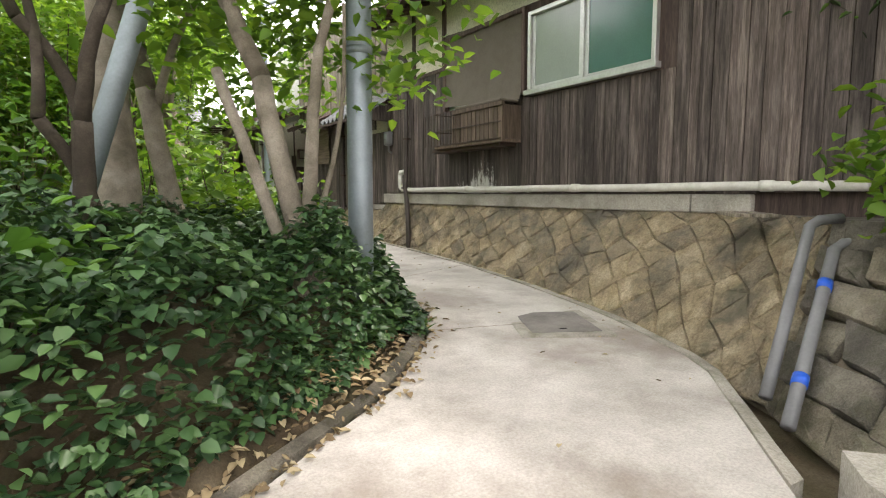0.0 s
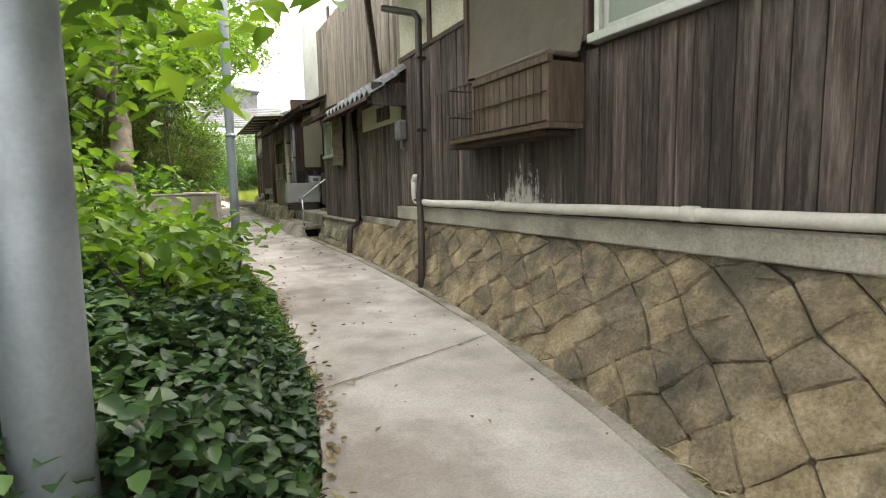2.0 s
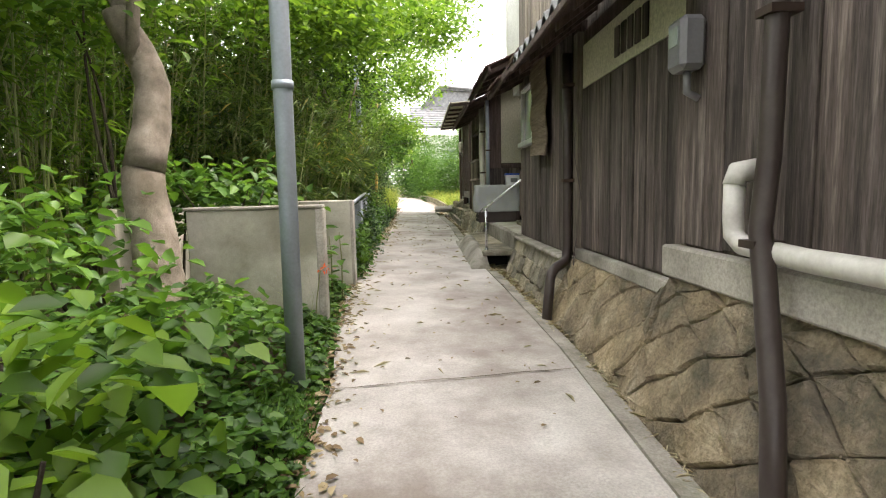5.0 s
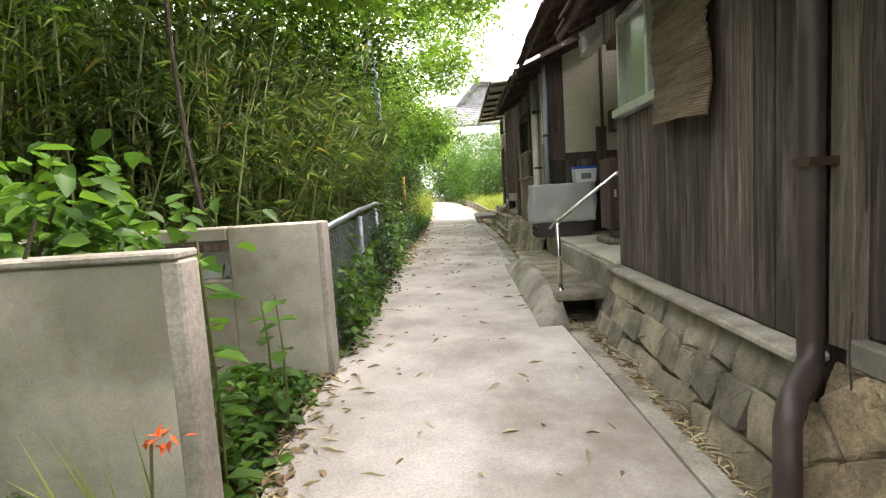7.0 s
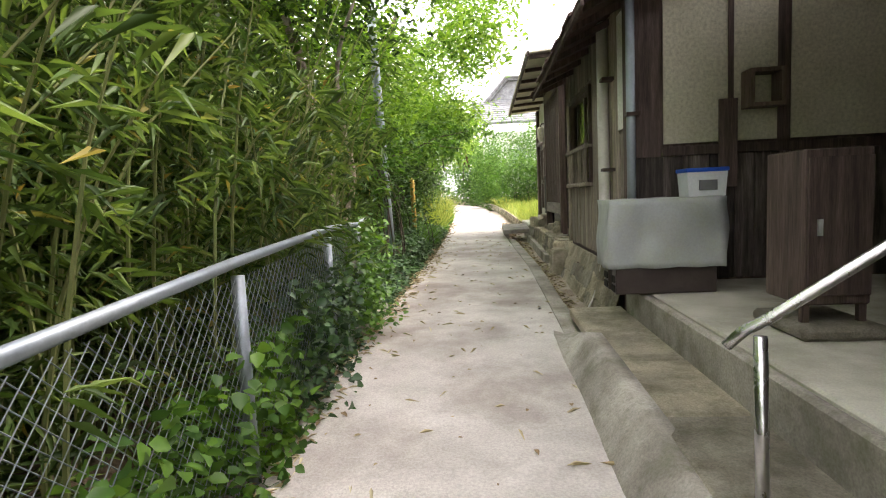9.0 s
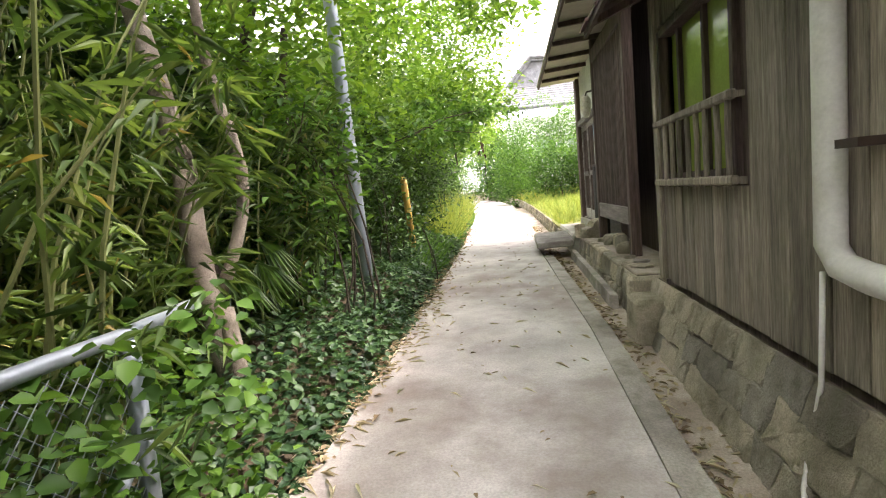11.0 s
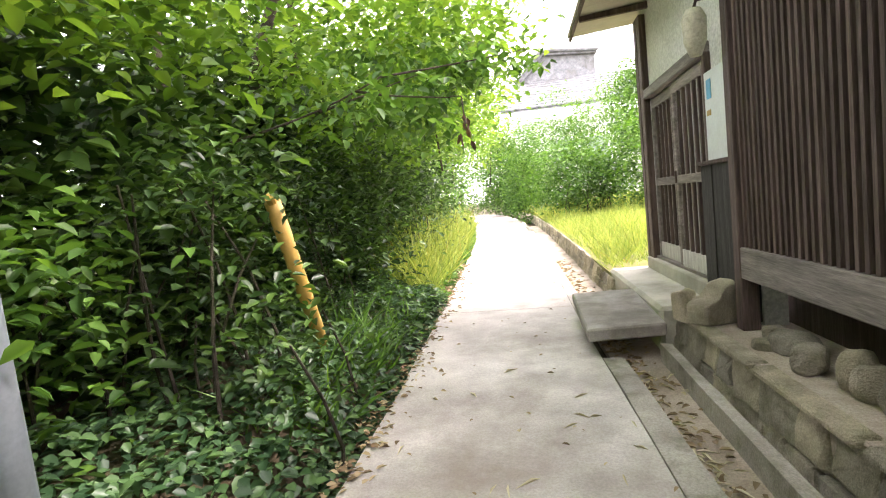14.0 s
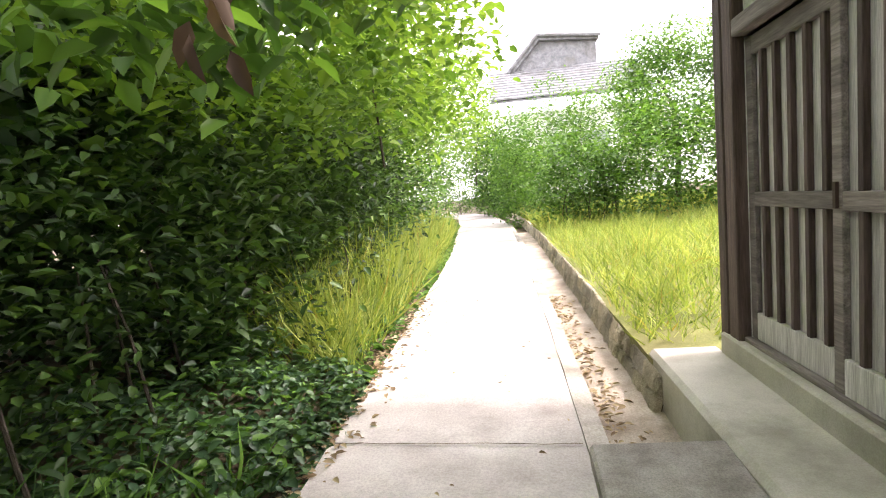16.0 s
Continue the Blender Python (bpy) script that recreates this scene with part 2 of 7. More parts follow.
M_soil = mineral("soil", (0.05, 0.035, 0.02), (0.1, 0.075, 0.045), (0.17, 0.135, 0.09), 2.0, 1.0, (0.05, 0.06, 0.02), 0.5, bumps=0.8)
M_dirt = mineral("ledge_dirt", (0.3, 0.245, 0.185), (0.44, 0.375, 0.3), (0.56, 0.49, 0.41), 2.0, 1.0, (0.12, 0.095, 0.06), 0.6, bumps=0.6)
M_plaster = mineral("cream_plaster", (0.5, 0.47, 0.35), (0.6, 0.57, 0.44), (0.66, 0.63, 0.5), 1.0, 0.85, (0.38, 0.34, 0.24), 0.4, bumps=0.1)
M_white_plaster = mineral("white_plaster", (0.62, 0.62, 0.58), (0.72, 0.72, 0.68), (0.78, 0.78, 0.75), 1.0, 0.85, (0.45, 0.43, 0.36), 0.4, bumps=0.1)
M_char = timber("charred_boards", (0.028, 0.022, 0.02), (0.1, 0.08, 0.071), (0.27, 0.225, 0.2), "z", 0.8, 0.45, (0.24, 0.205, 0.185), 0.45)
M_char_lime = timber("charred_boards_with_whitewash", (0.028, 0.022, 0.02), (0.085, 0.07, 0.062), (0.2, 0.17, 0.15), "z", 0.85, 0.4, None, 0, (6.17, 1.3))
M_grey_boards = timber("grey_boards", (0.11, 0.093, 0.073), (0.25, 0.215, 0.17), (0.4, 0.35, 0.285), "z", 0.85, 0.35, (0.04, 0.033, 0.027), 0.5)
M_brown = timber("brown_timber", (0.045, 0.03, 0.027), (0.1, 0.07, 0.06), (0.18, 0.132, 0.112), "z", 0.75, 0.25)
M_beam = timber("grey_beam", (0.12, 0.105, 0.095), (0.24, 0.21, 0.19), (0.37, 0.33, 0.305), "y", 0.8, 0.2)
M_boxwood = timber("brown_planter_boards", (0.07, 0.05, 0.036), (0.135, 0.1, 0.075), (0.2, 0.155, 0.12), "z", 0.8, 0.25)
M_reed = timber("woven_reed", (0.1, 0.075, 0.05), (0.2, 0.155, 0.11), (0.3, 0.245, 0.18), "y", 0.9, 0.1)
# near-black paint that carries the shade inside openings
M_inside_shade = painted("inside_shade", (0.012, 0.011, 0.01), 0.95, 0, 0.2)
M_galv = painted("galvanised_steel", (0.27, 0.31, 0.34), 0.5, 0.55, 0.4, (0.2, 0.2, 0.19))
M_steel = painted("stainless_steel", (0.55, 0.55, 0.55), 0.25, 1.0, 0.2)
M_pvc = painted("white_plastic_pipe", (0.62, 0.6, 0.55), 0.45, 0, 0.5, (0.3, 0.27, 0.22))
M_brownpipe = painted("brown_drainpipe", (0.045, 0.033, 0.03), 0.4, 0, 0.4, (0.1, 0.085, 0.07))
M_greypipe = painted("grey_plastic_pipe", (0.17, 0.17, 0.175), 0.4, 0, 0.4, (0.07, 0.065, 0.06))
M_blue = painted("blue_plastic", (0.02, 0.1, 0.55), 0.4, 0, 0.1)
M_alu = painted("aluminium_frame", (0.6, 0.61, 0.6), 0.35, 0.6, 0.25)
M_iron = painted("rusty_iron", (0.06, 0.045, 0.038), 0.6, 0.6, 0.5, (0.12, 0.06, 0.03))
M_tarp = painted("grey_cover_cloth", (0.36, 0.38, 0.38), 0.55, 0, 0.3, (0.4, 0.4, 0.16))
M_tub = painted("white_plastic", (0.72, 0.74, 0.75), 0.4, 0, 0.15)
M_paper = painted("white_board", (0.66, 0.69, 0.69), 0.5, 0, 0.2, (0.4, 0.36, 0.28))
M_yellow = painted("yellow_guard_paint", (0.42, 0.27, 0.055), 0.45, 0, 0.45, (0.25, 0.15, 0.04))
M_eave = painted("cream_eave_board", (0.5, 0.47, 0.36), 0.7, 0, 0.35, (0.3, 0.26, 0.18))
M_tile = mineral("grey_roof_tile", (0.12, 0.125, 0.13), (0.2, 0.205, 0.21), (0.28, 0.285, 0.29), 3.0, 0.6, (0.1, 0.09, 0.075), 0.5, bumps=0.2)
M_rusttin = painted("rusted_tin", (0.09, 0.05, 0.04), 0.7, 0.3, 0.6, (0.05, 0.03, 0.025))
M_plate = mineral("manhole_plate", (0.15, 0.135, 0.125), (0.22, 0.2, 0.185), (0.28, 0.26, 0.24), 2.0, 0.8, (0.3, 0.28, 0.25), 0.5, bumps=0.2)
M_netting = painted("brown_window_net", (0.135, 0.115, 0.09), 0.9, 0, 0.4)
M_flower = painted("orange_petals", (0.85, 0.13, 0.02), 0.5, 0, 0.1)

M_ivy = leafy("dark_ground_leaf", (0.018, 0.045, 0.02), (0.04, 0.088, 0.035), (0.085, 0.16, 0.055), 0.42, 0.2)
M_shrub = leafy("shrub_leaf", (0.035, 0.085, 0.018), (0.075, 0.165, 0.03), (0.13, 0.25, 0.04), 0.45, 0.4)
M_bright = leafy("bright_tree_leaf", (0.05, 0.11, 0.016), (0.105, 0.2, 0.026), (0.18, 0.29, 0.04), 0.45, 0.45)
M_bamboo = leafy("bamboo_leaf", (0.03, 0.06, 0.016), (0.068, 0.118, 0.028), (0.145, 0.21, 0.055), 0.5, 0.4, 0.08)
M_deep = leafy("deep_tree_leaf", (0.013, 0.034, 0.01), (0.034, 0.076, 0.017), (0.085, 0.16, 0.03), 0.42, 0.3)
M_grass = leafy("grass_blade", (0.11, 0.17, 0.03), (0.22, 0.29, 0.055), (0.38, 0.42, 0.12), 0.6, 0.4, 0.15)
M_litter = leafy("dry_leaf", (0.12, 0.08, 0.045), (0.24, 0.17, 0.1), (0.42, 0.34, 0.22), 0.8, 0.1)
M_litter_dark = leafy("curled_dead_leaf", (0.05, 0.03, 0.02), (0.09, 0.055, 0.035), (0.14, 0.09, 0.055), 0.8, 0.15)
M_straw = leafy("dry_bamboo_leaf", (0.32, 0.26, 0.16), (0.48, 0.41, 0.28), (0.62, 0.56, 0.42), 0.8, 0.1)
M_bark = mineral("pale_bark", (0.15, 0.125, 0.095), (0.28, 0.24, 0.19), (0.4, 0.35, 0.29), 4.0, 0.9, (0.07, 0.06, 0.035), 0.5, bumps=0.8)
M_darkbark = mineral("dark_bark", (0.03, 0.024, 0.018), (0.06, 0.047, 0.035), (0.11, 0.09, 0.07), 4.0, 0.95, (0.05, 0.055, 0.025), 0.5, bumps=0.8)
M_cane = painted("bamboo_cane", (0.14, 0.17, 0.05), 0.5, 0, 0.5, (0.25, 0.2, 0.1))


M_frost = painted("frosted_glass", (0.3, 0.34, 0.31), 0.12, 0, 0.2, (0.2, 0.22, 0.2), 0.6)
M_greenpane = painted("green_curtained_glass", (0.07, 0.16, 0.14), 0.08, 0, 0.25, (0.05, 0.1, 0.09), 0.7)
M_curtain = painted("olive_curtained_glass", (0.24, 0.3, 0.07), 0.12, 0, 0.3, (0.1, 0.12, 0.04), 0.6)
# ---- foliage ----
BROAD = (np.array([[0, 0, 0], [0.3, -0.5, 0.12], [0.68, -0.4, 0.08], [1, 0, -0.12], [0.68, 0.4, 0.08], [0.3, 0.5, 0.12]]), [(0, 3, 2, 1), (0, 5, 4, 3)])
SLIM = (np.array([[0, 0, 0], [0.35, -0.5, 0.05], [1, 0, -0.18], [0.35, 0.5, 0.05]]), [(0, 2, 1), (0, 3, 2)])
BLADE = (np.array([[0, -0.5, 0], [0, 0.5, 0], [0.55, 0.4, 0.0], [0.55, -0.4, 0.0], [1, 0, -0.22]]), [(0, 1, 2, 3), (3, 2, 4)])


def unit(a):
    return a / np.maximum(np.linalg.norm(a, axis=-1, keepdims=True), 1e-9)


def leaf_mesh(name, shape, places, ahead, up, length, width, material, parent=None, label=""):
    """One mesh of many leaves: places, the way each points, which way it faces, its length and width."""
    tpl, faces = shape
    n = len(places)
    d = unit(ahead)
    s = unit(np.cross(up, d))
    u = np.cross(d, s)
    L = np.broadcast_to(np.asarray(length, float).reshape(-1, 1, 1), (n, 1, 1))
    W = np.broadcast_to(np.asarray(width, float).reshape(-1, 1, 1), (n, 1, 1))
    v = places[:, None] + d[:, None] * tpl[None, :, :1] * L + s[:, None] * tpl[None, :, 1:2] * W + u[:, None] * tpl[None, :, 2:] * L
    k = len(tpl)
    sizes = [len(f) for f in faces]
    flat = np.concatenate([np.array(f) for f in faces])
    loops = (flat[None] + (np.arange(n) * k)[:, None]).ravel()
    totals = np.tile(sizes, n)
    me = bpy.data.meshes.new(name)
    me.vertices.add(n * k)
    me.vertices.foreach_set("co", v.reshape(-1))
    me.loops.add(len(loops))
    me.loops.foreach_set("vertex_index", loops)
    me.polygons.add(len(totals))
    me.polygons.foreach_set("loop_start", np.r_[0, np.cumsum(totals)[:-1]])
    me.update(calc_edges=True)
    me.materials.append(material)
    ob = new(name, me)
    if parent:
        ob.parent = parent
    if label:
        ob["label"] = label
    return ob


def scatter_ways(n, droop=0.2, flat=0.6):
    """Random ways and faces for n leaves: mostly level, somewhat drooping."""
    a = rng.uniform(0, 2 * np.pi, n)
    d = np.stack([np.cos(a), np.sin(a), rng.normal(-droop, 0.35, n)], 1)
    up = np.stack([rng.normal(0, 1 - flat, n), rng.normal(0, 1 - flat, n), np.ones(n)], 1)
    return d, up


def clumps(blobs, per, spread):
    """Leaf places in clusters. blobs: (x, y, z, rx, ry, rz, clusters): clusters stand near an ellipsoid's skin."""
    out = []
    for x, y, z, rx, ry, rz, k in blobs:
        w = unit(rng.normal(size=(k, 3)))
        c = np.array([x, y, z]) + w * np.array([rx, ry, rz]) * rng.uniform(0.35, 1.0, (k, 1)) ** 0.6
        m = rng.integers(per // 2, per + per // 2, k)
        out.append(np.repeat(c, m, 0) + rng.normal(size=(m.sum(), 3)) * spread * np.array([1, 1, 0.6]))
    return np.concatenate(out)


def foliage(name, blobs, per, spread, length, width, material, parent, shape=BROAD, droop=0.25, flat=0.6):
    p = clumps(blobs, per, spread)
    d, up = scatter_ways(len(p), droop, flat)
    s = rng.uniform(0.7, 1.25, len(p))
    return leaf_mesh(name, shape, p, d, up, length * s, width * s, material, parent)


def limb(bm, a, b, r0, r1, bend=0.12, steps=6, sides=9):
    a, b = Vector(a), Vector(b)
    side = Vector((rnd.uniform(-1, 1), rnd.uniform(-1, 1), rnd.uniform(-0.3, 0.3))) * (b - a).length * bend
    pts = [a.lerp(b, k / steps) + side * math.sin(math.pi * k / steps) + Vector((rnd.uniform(-1, 1), rnd.uniform(-1, 1), 0)) * r0 * 0.1 for k in range(steps + 1)]
    tube(bm, pts, [r0 + (r1 - r0) * k / steps for k in range(steps + 1)], sides)


def tree(label, x, y, z, limbs, blobs, leaf=0.11, leaf_mat=None, bark=None, per=36, spread=0.28, group="", name="tree", slim=0.55):
    """limbs: (from, to, radius, end radius) from the foot; blobs: the crown's ellipsoids from the foot."""
    t = thing(name, label, "tree", x, y, z, 0, group)
    for k, (a, b, r0, r1) in enumerate(limbs):
        bm = bmesh.new()
        limb(bm, a, b, r0, r1, 0.06 if k == 0 else 0.12, 8, 12)
        part("branch" if k else "trunk", bm, bark or M_bark, t, smooth=True)
    foliage("crown", blobs, per, spread, leaf, leaf * slim, leaf_mat or M_bright, t)
    return t


def bush(name, label, blobs, leaf, leaf_mat, per=40, spread=0.22, stems=10, slim=0.6, shape=BROAD, stem_mat=None, ground=0.0, category="bush", droop=0.25):
    t = thing(name, label, category)
    bm = bmesh.new()
    for _ in range(stems):
        bx = rnd.choice(blobs)
        a = (bx[0] + rnd.uniform(-0.6, 0.6) * bx[3], bx[1] + rnd.uniform(-0.8, 0.8) * bx[4], ground)
        limb(bm, a, (a[0] + rnd.uniform(-0.4, 0.4), a[1] + rnd.uniform(-0.4, 0.4), bx[2] + rnd.uniform(0, 0.5) * bx[5]), 0.018, 0.006, 0.15, 5, 6)
    tagged(part("twig", bm, stem_mat or M_darkbark, t), kind="stuff")
    foliage("leaves", blobs, per, spread, leaf, leaf * slim, leaf_mat, t, shape, droop)
    return t


# ---- the lie of the land ----
def gz(y):
    """Height of the path, which climbs gently."""
    y = max(-12.0, min(y, 48.0))
    return 0.077 + 0.0374 * y - 0.00033 * y * y


LEFT = [(-9, -5.5), (-3, -0.6), (-0.6, 1.3), (0.83, 2.23), (1.33, 2.54), (2.0, 3.21), (2.45, 3.98), (2.74, 5.44), (2.83, 6.9), (2.88, 8.1), (2.8, 9.7), (2.63, 11.3), (2.56, 12.8), (2.46, 15.8), (2.6, 18.9), (2.6, 24.0), (2.54, 26.6), (2.46, 29.6), (2.3, 34), (1.45, 44.7), (0.4, 54), (-3, 66)]
RIGHT = [(-5, -8.5), (-1.5, -2.6), (0.9, -0.3), (2.27, 0.93), (3.3, 1.87), (3.76, 3.0), (4.05, 4.3), (4.3, 6.0), (4.4, 8), (4.42, 10), (4.36, 12), (4.3, 13.4), (4.19, 14.7), (4.2, 17), (4.2, 20), (4.12, 22.3), (4.03, 25), (3.98, 28), (3.8, 35), (3.4, 44.4), (2.3, 54), (-1, 66)]


def along(line, y):
    for (x0, y0), (x1, y1) in zip(line, line[1:]):
        if y0 <= y <= y1:
            return x0 + (x1 - x0) * (y - y0) / (y1 - y0)
    return line[0][0] if y < line[0][1] else line[-1][0]


def even(line, n):
    """n points evenly spaced along a line."""
    ds = [0.0]
    for (x0, y0), (x1, y1) in zip(line, line[1:]):
        ds.append(ds[-1] + math.hypot(x1 - x0, y1 - y0))
    out = []
    for k in range(n):
        s = ds[-1] * k / (n - 1)
        i = max(j for j in range(len(ds) - 1) if ds[j] <= s + 1e-9)
        f = (s - ds[i]) / (ds[i + 1] - ds[i])
        out.append((line[i][0] + (line[i + 1][0] - line[i][0]) * f, line[i][1] + (line[i + 1][1] - line[i][1]) * f))
    return out


# ground sheet out to the horizon, lying under the path
bm = bmesh.new()
xs = [-400, -120, -40, -15, -8, -5, -3, -1, 0, 1, 2, 2.6, 3.5, 4.4, 5, 8, 15, 40, 120, 400]
ys = [-400, -100, -30, -12] + [k * 1.5 - 10.5 for k in range(0, 40)] + [60, 100, 200, 450]
grid = [[bm.verts.new((x, y, gz(y) - 0.16)) for x in xs] for y in ys]
for r0, r1 in zip(grid, grid[1:]):
    for k in range(len(xs) - 1):
        bm.faces.new((r0[k], r0[k + 1], r1[k + 1], r1[k]))
tagged(mesh_ob("ground", bm, M_soil), "dark brown soil ground under plants and houses", "ground", kind="structure")

# path: a slab of cast concrete with joints, cambered a little
LE, RE = even(LEFT, 260), even(RIGHT, 260)
bm = bmesh.new()
rows_ = []
for k in range(260):
    (xl, yl), (xr, yr) = LE[k], RE[k]
    wob = 0.03 * noise.noise((xl * 2, yl * 2, 0)) + 0.02 * noise.noise((xl * 7, yl * 7, 0))
    xl += wob
    row = [bm.verts.new((xl, yl, gz(yl) - 0.14))]
    for j in range(7):
        f = j / 6
        x, y = xl + (xr - xl) * f, yl + (yr - yl) * f
        row.append(bm.verts.new((x, y, gz(y) + 0.006 * noise.noise((x * 1.5, y * 1.5, 3)))))
    row.append(bm.verts.new((xr, yr, gz(yr) - 0.14)))
    rows_.append(row)
for r0, r1 in zip(rows_, rows_[1:]):
    for j in range(8):
        bm.faces.new((r0[j], r0[j + 1], r1[j + 1], r1[j]))
path = tagged(mesh_ob("path", bm, M_path), "pale grey concrete footpath with stains and joints", "path", kind="structure")


def joint(x0, y0, x1, y1, name="joint"):
    bm = bmesh.new()
    n = 14
    pts = [(x0 + (x1 - x0) * k / n, y0 + (y1 - y0) * k / n + rnd.uniform(-0.008, 0.008)) for k in range(n + 1)]
    for (a, b), (c, d) in zip(pts, pts[1:]):
        w = rnd.uniform(0.004, 0.008)
        vs = [bm.verts.new(p) for p in ((a, b - w, gz(b) + 0.009), (c, d - w, gz(d) + 0.009), (c, d + w, gz(d) + 0.009), (a, b + w, gz(b) + 0.009))]
        bm.faces.new(vs)
    part(name, bm, M_mortar, path, "dark joint in the concrete")


joint(2.72, 5.35, 4.27, 5.85)
joint(2.1, 3.45, 2.95, 3.2)
joint(2.55, 25.9, 4.0, 25.85)
joint(2.85, 9.4, 4.42, 9.6)

# kerb strip along the right edge, and the open gutter beside it
def ribbon(name, line_a, line_b, z_a, z_b, material, label, category, lift=0.0, kind="structure", drop=0.25):
    n = max(8, int(abs(line_a[-1][1] - line_a[0][1]) / 0.3))
    A, B = even(line_a, n), even(line_b, n)
    bm = bmesh.new()
    top = []
    for (xa, ya), (xb, yb) in zip(A, B):
        wa, wb = 0.012 * noise.noise((xa * 5, ya * 5, 1)), 0.012 * noise.noise((xb * 5, yb * 5, 9))
        top.append([bm.verts.new((xa + wa, ya, gz(ya) + z_a - drop)), bm.verts.new((xa + wa, ya, gz(ya) + z_a)), bm.verts.new((xb + wb, yb, gz(yb) + z_b)), bm.verts.new((xb + wb, yb, gz(yb) + z_b - drop))])
    for a, b in zip(top, top[1:]):
        for k in range(3):
            bm.faces.new((a[k], a[k + 1], b[k + 1], b[k]))
    bm.faces.new(top[0][::-1])
    bm.faces.new(top[-1])
    return tagged(mesh_ob(name, bm, material), label, category, kind=kind)


def shifted(line, dx, y0, y1):
    pts = [(x + dx, y) for x, y in line if y0 < y < y1]
    return [(along(line, y0) + dx, y0)] + pts + [(along(line, y1) + dx, y1)]


ribbon("kerb_1", shifted(RIGHT, 0.004, 0.9, 13.2), shifted(RIGHT, 0.12, 0.9, 13.2), 0.012, -0.0, M_kerb, "narrow mossy concrete kerb strip along the path", "kerb")
ribbon("kerb_2", shifted(RIGHT, 0.004, 16.2, 24.1), shifted(RIGHT, 0.16, 16.2, 24.1), 0.006, 0.0, M_kerb, "narrow mossy concrete kerb strip along the path", "kerb")
ribbon("kerb_3", shifted(RIGHT, 0.004, 25.4, 44), shifted(RIGHT, 0.13, 25.4, 44), 0.006, -0.01, M_kerb, "narrow mossy concrete kerb strip along the path", "kerb")
ribbon("kerb_4", shifted(LEFT, -0.13, 1.6, 3.3), shifted(LEFT, -0.03, 1.6, 3.3), 0.055, 0.03, M_rough, "worn earthy kerb beside the planted bank", "kerb")
ribbon("kerb_5", shifted(LEFT, -0.1, 12.6, 17.6), shifted(LEFT, -0.01, 12.6, 17.6), 0.08, 0.07, M_kerb, "low concrete kerb under the wire fence", "kerb")
ribbon("gutter_floor", shifted(RIGHT, 0.11, 4.0, 40), shifted(RIGHT, 0.62, 4.0, 40), -0.1, -0.07, M_dirt, "leaf-strewn gutter beside the path", "gutter", drop=0.05)

# manhole plate with a cement surround
mh = thing("manhole_cover", "grey square concrete manhole cover in the path", "manhole cover", 3.2, 3.12, gz(3.1), -29)
part("surround", boxes((-0.37, 0.37, -0.42, 0.42, -0.1, 0.008), bevel=0.004), M_kerb, mh, "pale patched cement surround")
part("plate", boxes((-0.27, 0.29, -0.34, 0.34, -0.1, 0.014), bevel=0.004), M_plate, mh)
# handle slot as a near-black bar, its recess shade put into the colour
part("slot_shade", boxes((-0.03, 0.03, -0.26, -0.245, 0.0, 0.018)), M_inside_shade, mh)


